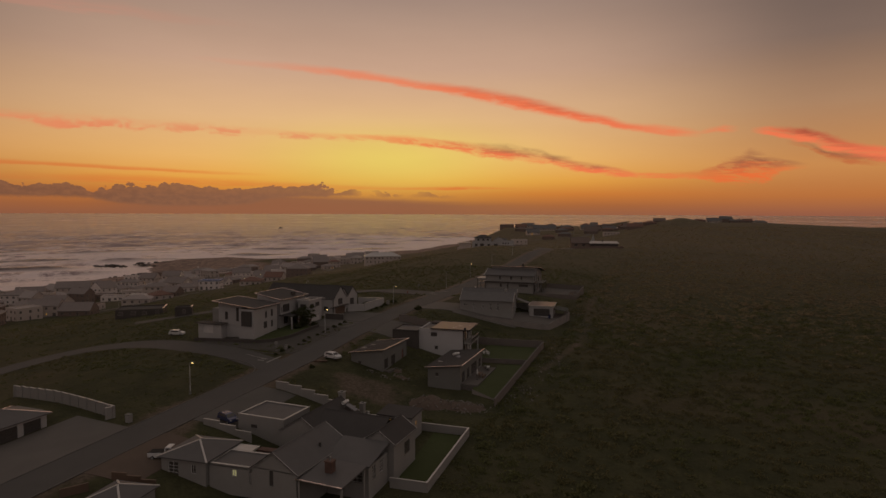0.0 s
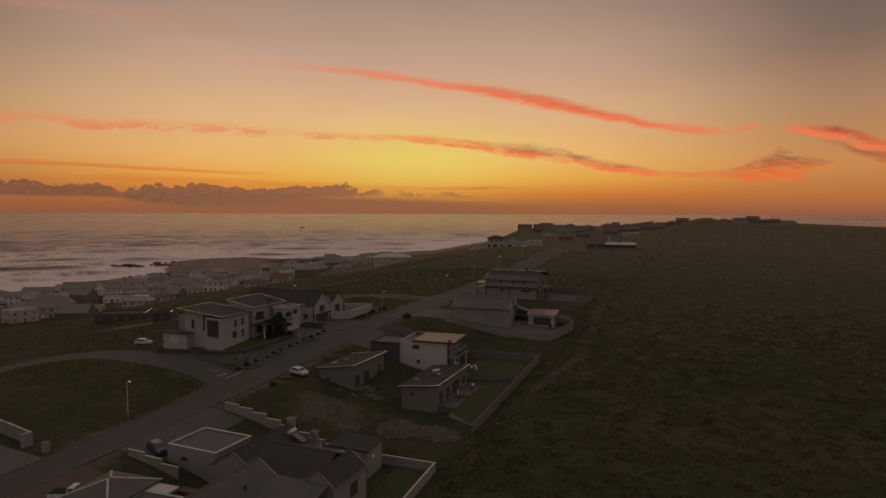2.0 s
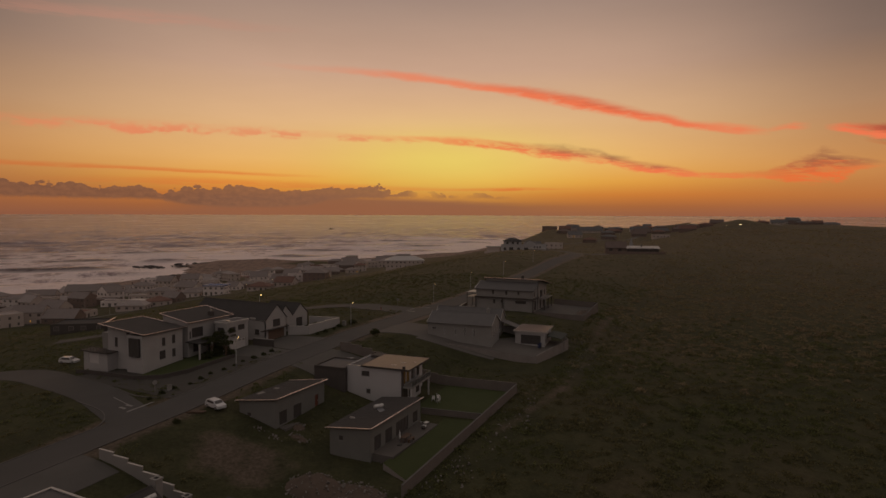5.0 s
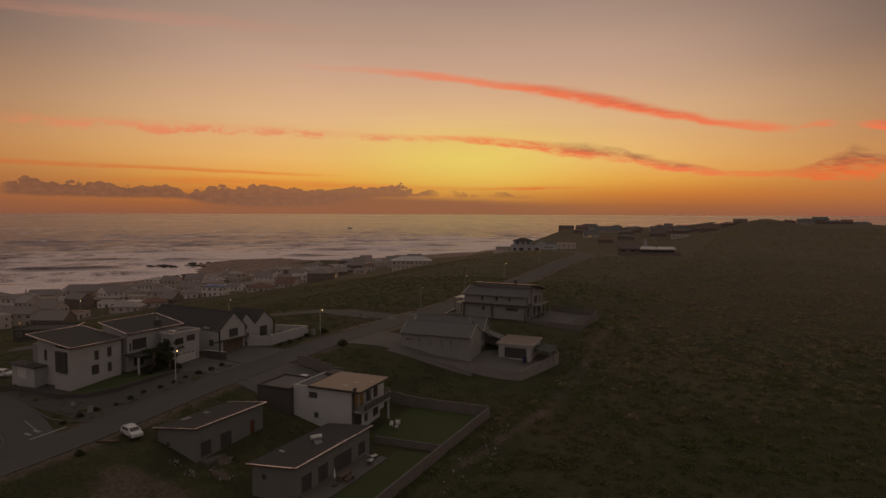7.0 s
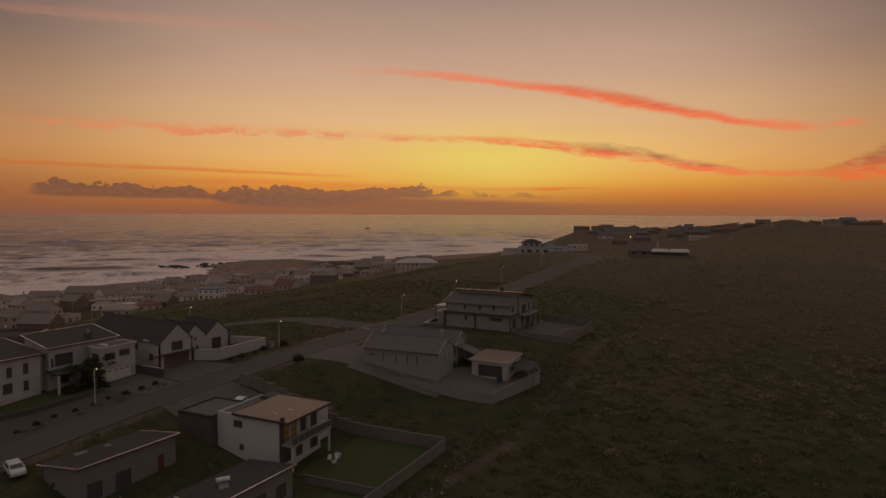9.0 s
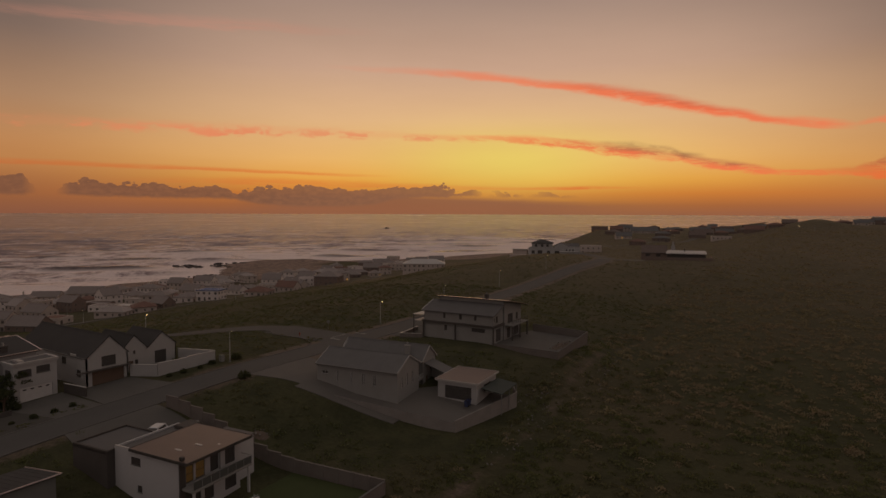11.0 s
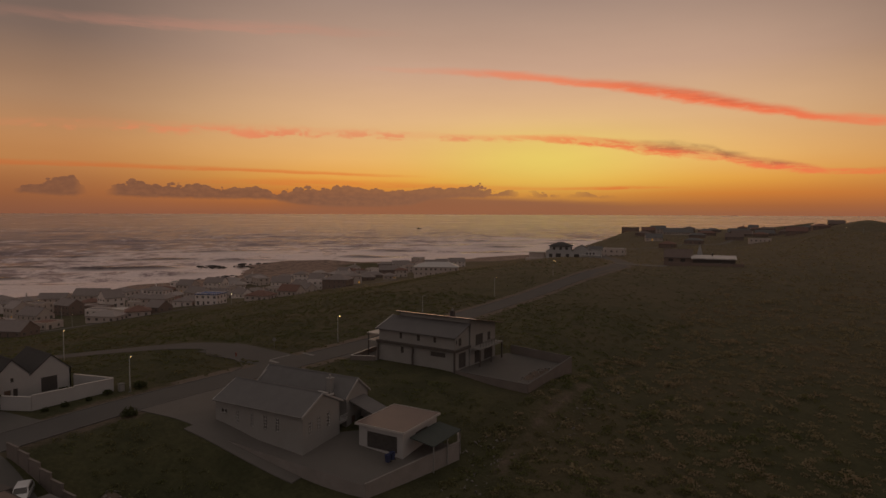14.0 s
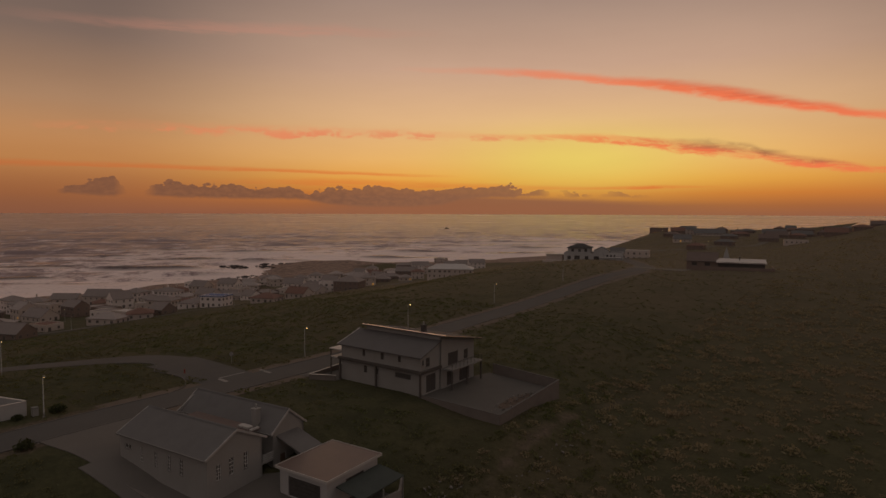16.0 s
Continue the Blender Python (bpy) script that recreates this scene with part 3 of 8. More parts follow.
def build_sea():
    azs = np.radians(np.concatenate([np.linspace(-150, -84, 60, endpoint=False), np.linspace(-84, 24, 560, endpoint=False), np.linspace(24, 75, 40)]))
    rs = [300.0]
    while rs[-1] < 4950:
        rs.append(rs[-1] * 1.0058 + 0.3)
    rs = np.array(rs)
    ga, gr = np.meshgrid(azs, rs)
    x, y = 85 + gr * np.sin(ga), gr * np.cos(ga)
    out = shore_at(y) - x
    rng = np.random.RandomState(4)
    z = np.zeros_like(x)
    for i in range(20):
        wl = 24.0 * 1.12 ** i
        ang = radians(-50) + rng.normal(0, 0.22)
        sx, sy = math.sin(ang), math.cos(ang)
        u, v = x * sx + y * sy, -x * sy + y * sx
        ph = rng.uniform(0, 6.28)
        # crests are short: each train swells and fades along its own length
        group = 0.5 + 0.5 * np.sin(v / (wl * rng.uniform(1.2, 2.2)) + 1.6 * np.sin(u / (wl * 3.1) + ph) + ph)
        p = u * 6.2832 / wl + ph + 1.1 * np.sin(v / (wl * 2.7) + i)
        amp = 0.016 * wl if wl < 80 else 1.3
        z += amp * (1.0 - 2.0 * np.abs(np.sin(p * 0.5))) * group * (gr < wl * 100)
    # breakers that stand up over the last 500 m before the shore
    br = np.maximum(np.exp(-((out - 190) / 110.0) ** 2), 0.65 * np.exp(-((out - 430) / 280.0) ** 2))
    u, v = np.hypot(x - BAY[0], y - BAY[1]), np.arctan2(x - BAY[0], y - BAY[1]) * 900.0
    p = u / 88.0 * 6.2832 + 1.5 * np.sin(v / 130.0 + 1) + 0.8 * np.sin(v / 57.0)
    n = np.floor(p / 6.2832 + 0.5)
    gate = np.sin(v / 40.0 + 2.4 * n) + 0.6 * np.sin(v / 71.0 + 4.1 * n + 1)
    ridge = np.maximum(np.cos(p), 0) ** 1.6 * smooth(0.15 + 0.7 * gate)
    z += br * 4.2 * ridge
    z *= 1 - 0.75 * np.exp(-np.maximum(out, 0) / 60.0)
    lift = 61.0 * np.clip((gr - 1500) / 3450, 0, 1) ** 2
    zz = SEA_Z + z * np.clip(1.35 - gr / 2800, 0.0, 1) + lift
    nx, ny = len(azs), len(rs)
    verts = np.stack([x, y, zz], -1).reshape(-1, 3)
    i = (np.arange(ny - 1)[:, None] * nx + np.arange(nx - 1)[None, :]).ravel()
    faces = np.stack([i, i + 1, i + 1 + nx, i + nx], -1)
    me = bpy.data.meshes.new("sea")
    me.from_pydata(verts.tolist(), [], faces.tolist())
    me.polygons.foreach_set("use_smooth", [True] * len(me.polygons))
    me.materials.append(SEA)
    # wash on the beach, foam on and behind the crests, thinner further out
    wash = np.exp(-np.maximum(out - 20 * np.sin(y / 37.0), 0) / 70.0)
    crest = np.maximum(np.cos(p + 0.9), 0) ** 2 * smooth(0.35 + 0.7 * gate)
    surf = 0.62 * wash + 0.7 * br * crest + 0.26 * np.exp(-((out - 230) / 260.0) ** 2) * (0.75 + 0.5 * smooth((y - 500) / 300))
    surf = np.clip(surf - 0.9 * br * ridge * (np.sin(p) < 0.35), 0, 1) * (y < 1700)
    # fronts of the breakers, whose darker shading is put in by colour
    at = me.attributes.new("face", "FLOAT", "POINT")
    at.data.foreach_set("value", np.clip(1.6 * br * ridge * (np.sin(p) < 0.25), 0, 1).ravel().astype(np.float32))
    at = me.attributes.new("surf", "FLOAT", "POINT")
    at.data.foreach_set("value", surf.ravel().astype(np.float32))
    return tagged(new("water", me), "rough grey sea with white surf reflecting the sunset", "sea", kind="structure")


build_sea()


def road_x(y):
    return float(np.interp(y, [-300, 185, 250, 320, 345, 385, 440, 520], [6.2, 6.2, 4.5, 3.0, -2.0, -22.0, -52.0, -90.0]))


def ribbon(name, path, width, lift, mat, thick=0.0, label="", cat="road"):
    """A strip of ground cover along a list of points, lying on the land."""
    verts, faces = [], []
    n = 4
    for i, (x, y) in enumerate(path):
        a, b = path[max(i - 1, 0)], path[min(i + 1, len(path) - 1)]
        d = Vector((b[0] - a[0], b[1] - a[1])).normalized()
        for j in range(n + 1):
            o = (j / n - 0.5) * width
            px, py = x + d.y * o, y - d.x * o
            verts.append((px, py, hz(px, py) + lift))
        if i:
            for j in range(n):
                q = (i - 1) * (n + 1) + j
                faces.append((q, q + 1, q + n + 2, q + n + 1))
    me = bpy.data.meshes.new(name)
    me.from_pydata(verts, [], faces)
    me.materials.append(mat)
    me.polygons.foreach_set("use_smooth", [True] * len(faces))
    ob = new(name, me)
    return tagged(ob, label, cat, kind="structure")


def along(y0, y1, step=2.0, dx=0.0):
    return [(road_x(y) + dx, y) for y in np.arange(y0, y1 + 0.1, step)]


ribbon("road_verge", along(120, 505), 11.5, 0.04, SAND, label="pale sandy verge along the coastal road", cat="verge")
main_road = ribbon("road", along(-120, 505), 7.2, 0.07, ASPHALT, label="straight asphalt coastal road, worn and unmarked", cat="road")


def arc(points, step=2.0):
    """Points along a smooth curve through a few given ones."""
    p = [Vector(q) for q in points]
    p = [2 * p[0] - p[1]] + p + [2 * p[-1] - p[-2]]
    out = []
    for i in range(1, len(p) - 2):
        n = max(2, int((p[i + 1] - p[i]).length / step))
        for j in range(n):
            t = j / n
            a, b, c, d = p[i - 1:i + 3]
            q = 0.5 * (2 * b + (c - a) * t + (2 * a - 5 * b + 4 * c - d) * t * t + (3 * b - a - 3 * c + d) * t ** 3)
            out.append((q.x, q.y))
    out.append(tuple(p[-2]))
    return out


ribbon("side_road", arc([(3.4, 49.5), (-10, 53.5), (-25, 56), (-42, 58.5), (-54, 54), (-58, 44), (-58, 30), (-60, 8), (-62, -20)]), 7.0, 0.055, ASPHALT, label="curved asphalt side street behind a grassy plot", cat="road")
LANE = [(3.4, 141.5), (-6, 141.4), (-14, 141), (-23, 138.6), (-32, 130.2), (-42, 120.6), (-54, 105), (-75, 85)]
ribbon("lane_mouth", arc([(3.4, 140.6), (-5, 140.4), (-12, 140.2), (-16, 140.0)]), 9.6, 0.05, ASPHALT, label="wide worn mouth of a lane", cat="road")
ribbon("side_road", arc(LANE), 6.4, 0.055, ASPHALT, label="narrow asphalt lane curving down the slope", cat="road")
ribbon("village_road", arc([(-240, 80), (-225, 120), (-213, 163), (-203, 205), (-196, 250), (-188, 300), (-196, 360), (-215, 430)]), 4.5, 0.14, PAVING_PALE, label="pale street along the upper edge of the village", cat="road")
ribbon("hill_road", arc([(-72, 498), (-60, 540), (-40, 590), (-22, 630), (-20, 690)]), 5.0, 0.12, PAVING_PALE, label="pale road climbing to the hilltop houses", cat="road")

# ---- building kit ----
def thing(name, loc, label, category, rot=0.0, group="", kind=""):
    ob = new(name)
    ob.location = loc
    ob.rotation_euler[2] = radians(rot)
    return tagged(ob, label, category, group, kind)


def part(name, bm, mat, parent=None, label="", smooth_faces=False):
    """Links a bmesh as one mesh object under a thing or part, in the thing's own axes."""
    me = bpy.data.meshes.new(name)
    bmesh.ops.recalc_face_normals(bm, faces=bm.faces)
    bm.to_mesh(me)
    bm.free()
    for m in (mat if isinstance(mat, (list, tuple)) else [mat]):
        me.materials.append(m)
    if smooth_faces:
        me.polygons.foreach_set("use_smooth", [True] * len(me.polygons))
    ob = new(name, me)
    ob.parent = parent
    return tagged(ob, label)


def box(bm, x0, x1, y0, y1, z0, z1):
    v = [bm.verts.new((x, y, z)) for z in (z0, z1) for x, y in ((x0, y0), (x1, y0), (x1, y1), (x0, y1))]
    for f in ((3, 2, 1, 0), (4, 5, 6, 7), (0, 1, 5, 4), (1, 2, 6, 5), (2, 3, 7, 6), (3, 0, 4, 7)):
        bm.faces.new([v[i] for i in f])
    return v


def block(*b):
    bm = bmesh.new()
    box(bm, *b)
    return bm


def soft_block(*b, r=0.05):
    bm = block(*b)
    bmesh.ops.bevel(bm, geom=bm.edges[:], offset=r, segments=2, affect="EDGES")
    return bm


def prism(bm, axis, pts, a0, a1):
    """A polygon in the plane across axis, drawn out from a0 to a1."""
    def at(p, a):
        return (a, p[0], p[1]) if axis == "x" else (p[0], a, p[1]) if axis == "y" else (p[0], p[1], a)
    lo = [bm.verts.new(at(p, a0)) for p in pts]
    hi = [bm.verts.new(at(p, a1)) for p in pts]
    n = len(pts)
    bm.faces.new(lo)
    bm.faces.new(hi[::-1])
    for i in range(n):
        bm.faces.new((lo[i], hi[i], hi[(i + 1) % n], lo[(i + 1) % n]))


def quad_slab(bm, corners, thick):
    """A sloping slab under four corner points."""
    top = [bm.verts.new(c) for c in corners]
    low = [bm.verts.new((c[0], c[1], c[2] - thick)) for c in corners]
    bm.faces.new(top)
    bm.faces.new(low[::-1])
    for i in range(4):
        bm.faces.new((low[i], low[(i + 1) % 4], top[(i + 1) % 4], top[i]))


def lattice(axis, p, q, cols, rows):
    """A frame of bars in one piece: cells that are odd both ways stay open."""
    bm = bmesh.new()
    made = {}

    def vert(i, j, d):
        if (i, j, d) not in made:
            made[i, j, d] = bm.verts.new((cols[i], d, rows[j]) if axis == "x" else (d, cols[i], rows[j]))
        return made[i, j, d]

    def solid(i, j):
        return 0 <= i < len(cols) - 1 and 0 <= j < len(rows) - 1 and not (i % 2 and j % 2)
    for i in range(len(cols) - 1):
        for j in range(len(rows) - 1):
            if solid(i, j):
                for d in (p, q):
                    bm.faces.new([vert(i, j, d), vert(i + 1, j, d), vert(i + 1, j + 1, d), vert(i, j + 1, d)])
                for near, a, b in (((i - 1, j), (i, j), (i, j + 1)), ((i + 1, j), (i + 1, j), (i + 1, j + 1)), ((i, j - 1), (i, j), (i + 1, j)), ((i, j + 1), (i, j + 1), (i + 1, j + 1))):
                    if not solid(*near):
                        bm.faces.new([vert(*a, p), vert(*b, p), vert(*b, q), vert(*a, q)])
    return bm


def opening(parent, axis, pos, sign, kind, u0, u1, z0, z1, th=0.22):
    """Fills a hole in a wall with a window, a glazed door, a plain door or a garage door."""
    def bx(bm, a0, a1, d0, d1, c0, c1):
        p, q = sorted((pos - sign * d0, pos - sign * d1))
        box(bm, *((a0, a1, p, q) if axis == "x" else (p, q, a0, a1)), c0, c1)
    if kind == "hole":
        return
    if kind in ("w", "lit", "dim", "pale", "ww", "slide"):
        f = 0.05 if kind == "ww" else 0.06
        fm = FRAME_W if kind in ("ww", "pale") else FRAME
        n = max(2 if kind in ("ww", "pale") else 1, round((u1 - u0) / 1.0))
        pitch = (u1 - u0 - f) / n
        cols = [v for i in range(n + 1) for v in (u0 + pitch * i, u0 + pitch * i + f)]
        rows = [z0, z0 + f, z1 - f, z1]
        if z1 - z0 > 1.2 and kind != "slide":
            for share in ((0.27, 0.5, 0.73) if kind == "ww" else (0.42,)):
                zc = z0 + (z1 - z0) * share
                rows[-2:-2] = [zc - 0.025, zc + 0.025]
        bm = lattice(axis, pos - sign * 0.06, pos - sign * 0.13, cols, rows)
        win = part("sliding_door" if kind == "slide" else "window", bm, fm, parent)
        pm = {"lit": PANE_LIT, "dim": PANE_DIM, "pale": PANE_PALE}.get(kind, PANE)
        for i in range(n):
            a = u0 + f + (u1 - u0 - f) * i / n
            bm = bmesh.new()
            bx(bm, a, a + (u1 - u0 - f) / n - f, 0.085, 0.105, z0 + f, z1 - f)
            part("pane", bm, pm, win, "warmly lit pane" if kind == "lit" else "")
        if z0 > 0.0 and kind != "slide":
            bm = bmesh.new()
            bx(bm, u0 - 0.05, u1 + 0.05, -0.07, 0.06, z0 - 0.07, z0)
            part("sill", bm, CREAM, win)
    elif kind in ("door", "red_door"):
        bm = bmesh.new()
        bx(bm, u0 + 0.04, u1 - 0.04, 0.07, 0.13, z0, z1 - 0.04)
        d = part("door", bm, ORANGE if kind == "red_door" else WOOD, parent, "orange-red painted door" if kind == "red_door" else "brown timber door")
        bm = bmesh.new()
        bx(bm, u1 - 0.16, u1 - 0.1, 0.02, 0.07, z0 + 0.95, z0 + 1.1)
        part("handle", bm, METAL, d)
    elif kind in ("garage", "dark_garage", "wood_garage"):
        gm = {"garage": GARAGE, "dark_garage": FRAME, "wood_garage": WOOD}[kind]
        bm = bmesh.new()
        bx(bm, u0 + 0.02, u1 - 0.02, 0.13, 0.18, z0, z1)
        door = part("garage_door", bm, gm, parent)
        n = 5
        for i in range(n):
            c0, c1 = z0 + (z1 - z0) * i / n, z0 + (z1 - z0) * (i + 1) / n
            bm = bmesh.new()
            bx(bm, u0 + 0.03, u1 - 0.03, 0.09, 0.13, c0 + 0.02, c1 - 0.015)
            part("door_panel", bm, gm, door)


def facade(parent, axis, pos, sign, u0, u1, z0, z1, mat, holes=(), gable=None, th=0.22, name="wall", deep=1.6):
    """One wall with holes through it. Outer face at pos, facing sign; gable: (u, z) of its peak. holes: kind, u0, u1, sill, head."""
    bm = bmesh.new()
    p, q = pos, pos - sign * th
    us = sorted({u0, u1, *[h[1] for h in holes], *[h[2] for h in holes]})
    zs = sorted({z0 - deep, z1, *[h[3] for h in holes], *[h[4] for h in holes]})
    made = {}

    def vert(u, d, z):
        key = (round(u, 4), round(d, 4), round(z, 4))
        if key not in made:
            made[key] = bm.verts.new((u, d, z) if axis == "x" else (d, u, z))
        return made[key]

    def solid(i, j):
        if not (0 <= i < len(us) - 1 and 0 <= j < len(zs) - 1):
            return False
        mu, mz = (us[i] + us[i + 1]) / 2, (zs[j] + zs[j + 1]) / 2
        return not any(h[1] < mu < h[2] and h[3] < mz < h[4] for h in holes)
    for i in range(len(us) - 1):
        for j in range(len(zs) - 1):
            if not solid(i, j):
                continue
            a, b, c, e = us[i], us[i + 1], zs[j], zs[j + 1]
            for d in (p, q):
                bm.faces.new([vert(a, d, c), vert(b, d, c), vert(b, d, e), vert(a, d, e)])
            for near, (f, g) in (((i - 1, j), ((a, c), (a, e))), ((i + 1, j), ((b, c), (b, e))), ((i, j - 1), ((a, c), (b, c)))):
                if not solid(*near):
                    bm.faces.new([vert(f[0], p, f[1]), vert(g[0], p, g[1]), vert(g[0], q, g[1]), vert(f[0], q, f[1])])
            if not solid(i, j + 1) and not (gable and j == len(zs) - 2):
                bm.faces.new([vert(a, p, e), vert(b, p, e), vert(b, q, e), vert(a, q, e)])
    if gable:
        for d in (p, q):
            bm.faces.new([vert(u, d, z1) for u in us] + [vert(gable[0], d, gable[1])])
        for u in (u0, u1):
            bm.faces.new([vert(u, p, z1), vert(u, q, z1), vert(gable[0], q, gable[1]), vert(gable[0], p, gable[1])])
    part(name, bm, mat, parent)
    for h in holes:
        opening(parent, axis, pos, sign, *h)


def shell(parent, x0, x1, y0, y1, z0, z1, mat, south=(), east=(), north=(), west=(), th=0.22, gables=None, tops=None, deep=1.6):
    """Four walls round a rectangle. tops: own heights for s, e, n, w."""
    g = gables or {}
    ts, te, tn, tw = tops or (z1,) * 4
    facade(parent, "x", y0, -1, x0, x1, z0, ts, mat, south, g.get("s"), th, deep=deep)
    facade(parent, "x", y1, 1, x0, x1, z0, tn, mat, north, g.get("n"), th, deep=deep)
    facade(parent, "y", x1, 1, y0 + th, y1 - th, z0, te, mat, east, g.get("e"), th, deep=deep)
    facade(parent, "y", x0, -1, y0 + th, y1 - th, z0, tw, mat, west, g.get("w"), th, deep=deep)


def slope_wall(parent, axis, pos, sign, u0, u1, z, za, zb, mat, th=0.22):
    """The wedge of wall under a sloping roof."""
    bm = bmesh.new()
    p, q = sorted((pos, pos - sign * th))
    pts = [(u0, z), (u1, z), (u1, zb), (u0, za)]
    pts = [c for i, c in enumerate(pts) if c != pts[i - 1]]
    prism(bm, "y" if axis == "x" else "x", pts, p, q)
    part("wall", bm, mat, parent)


def mono_roof(parent, x0, x1, y0, y1, sw, se, ne, nw, mat, thick=0.18, seams="", edges="se", label=""):
    bm = bmesh.new()
    quad_slab(bm, [(x0, y0, sw), (x1, y0, se), (x1, y1, ne), (x0, y1, nw)], thick)
    n = int((x1 - x0) / 0.75) if seams == "x" else int((y1 - y0) / 0.75) if seams == "y" else 0

    def z(x, y):
        u, v = (x - x0) / (x1 - x0), (y - y0) / (y1 - y0)
        return sw * (1 - u) * (1 - v) + se * u * (1 - v) + ne * u * v + nw * (1 - u) * v
    roof = part("roof", bm, mat, parent, label)
    bm = bmesh.new()
    for i in range(1, n):
        if seams == "x":
            a = x0 + (x1 - x0) * i / n
            quad_slab(bm, [(a - 0.02, y0, z(a, y0) + 0.02), (a + 0.02, y0, z(a, y0) + 0.02), (a + 0.02, y1, z(a, y1) + 0.02), (a - 0.02, y1, z(a, y1) + 0.02)], 0.06)
        else:
            a = y0 + (y1 - y0) * i / n
            quad_slab(bm, [(x0, a - 0.02, z(x0, a) + 0.02), (x1, a - 0.02, z(x1, a) + 0.02), (x1, a + 0.02, z(x1, a) + 0.02), (x0, a + 0.02, z(x0, a) + 0.02)], 0.06)
    if n > 1:
        tagged(part("standing_seams", bm, mat, roof), kind="stuff")
    e = 0.16
    for side in edges:
        a, b = {"s": ((x0, y0, sw), (x1, y0, se)), "e": ((x1, y0, se), (x1, y1, ne)), "n": ((x1, y1, ne), (x0, y1, nw)), "w": ((x0, y1, nw), (x0, y0, sw))}[side]
        o = {"s": (0, -e), "e": (e, 0), "n": (0, e), "w": (-e, 0)}[side]
        bm = bmesh.new()
        quad_slab(bm, [(a[0], a[1], a[2] + 0.07), (a[0] + o[0], a[1] + o[1], a[2] + 0.07), (b[0] + o[0], b[1] + o[1], b[2] + 0.07), (b[0], b[1], b[2] + 0.07)], thick * 0.6)
        part("edge_flashing", bm, METAL, roof)
    return roof


def flat_roof(parent, x0, x1, y0, y1, z, mat, parapet=0.35, pmat=None, th=0.25, coping=True):
    roof = part("roof", block(x0 + th, x1 - th, y0 + th, y1 - th, z - 0.25, z), mat, parent)
    if parapet:
        for b in ((x0, x1, y0, y0 + th), (x0, x1, y1 - th, y1), (x0, x0 + th, y0 + th, y1 - th), (x1 - th, x1, y0 + th, y1 - th)):
            par = part("parapet", block(*b, z - 0.25, z + parapet), pmat or WHITE, roof)
            if coping:
                par.data.materials.append(METAL)
        if coping:
            c = 0.04
            for b in ((x0 - c, x1 + c, y0 - c, y0 + th + c), (x0 - c, x1 + c, y1 - th - c, y1 + c), (x0 - c, x0 + th + c, y0 + th + c, y1 - th - c), (x1 - th - c, x1 + c, y0 + th + c, y1 - th - c)):
                part("coping", block(*b, z + parapet, z + parapet + 0.05), COPING, roof)
    return roof


def gable_roof(parent, axis, a0, a1, b0, b1, eave, ridge, mat, over=0.35, thick=0.16, peak=None, seams=0.7, barge=None):
    """A ridge along axis from a0 to a1 over the width b0 to b1."""
    c = peak if peak is not None else (b0 + b1) / 2
    first = None
    for lo in (True, False):
        e = b0 - over if lo else b1 + over
        half = (c - b0) if lo else (b1 - c)
        ze = eave - (ridge - eave) / half * over
        bm = bmesh.new()

        def P(a, b, z):
            return (a, b, z) if axis == "x" else (b, a, z)
        quad_slab(bm, [P(a0 - 0.15, e, ze + thick), P(a1 + 0.15, e, ze + thick), P(a1 + 0.15, c, ridge + thick), P(a0 - 0.15, c, ridge + thick)], thick)
        slope = part("roof_slope", bm, mat, parent)
        first = first or slope
        n = int((a1 - a0) / seams) if seams else 0
        bm = bmesh.new()
        for i in range(1, n):
            a = a0 + (a1 - a0) * i / n
            quad_slab(bm, [P(a - 0.02, e, ze + thick + 0.018), P(a + 0.02, e, ze + thick + 0.018), P(a + 0.02, c, ridge + thick + 0.018), P(a - 0.02, c, ridge + thick + 0.018)], 0.05)
        if n > 1:
            tagged(part("standing_seams", bm, mat, slope), kind="stuff")
        bm = bmesh.new()
        g = 0.12 if not lo else -0.12
        quad_slab(bm, [P(a0 - 0.15, e, ze + thick), P(a1 + 0.15, e, ze + thick), P(a1 + 0.15, e + g, ze + thick), P(a0 - 0.15, e + g, ze + thick)], 0.14)
        part("gutter", bm, GUTTER, slope)
        if barge:
            for a in barge:
                bm = bmesh.new()
                o = 0.05
                quad_slab(bm, [P(a - o, e, ze + thick + 0.05), P(a + o, e, ze + thick + 0.05), P(a + o, c, ridge + thick + 0.05), P(a - o, c, ridge + thick + 0.05)], 0.28)
                part("bargeboard", bm, BARGE, slope)
    bm = bmesh.new()
    prism(bm, axis, [(c - 0.16, ridge + thick - 0.02), (c + 0.16, ridge + thick - 0.02), (c, ridge + thick + 0.09)], a0 - 0.15, a1 + 0.15)
    part("ridge_cap", bm, mat, parent)
    return first


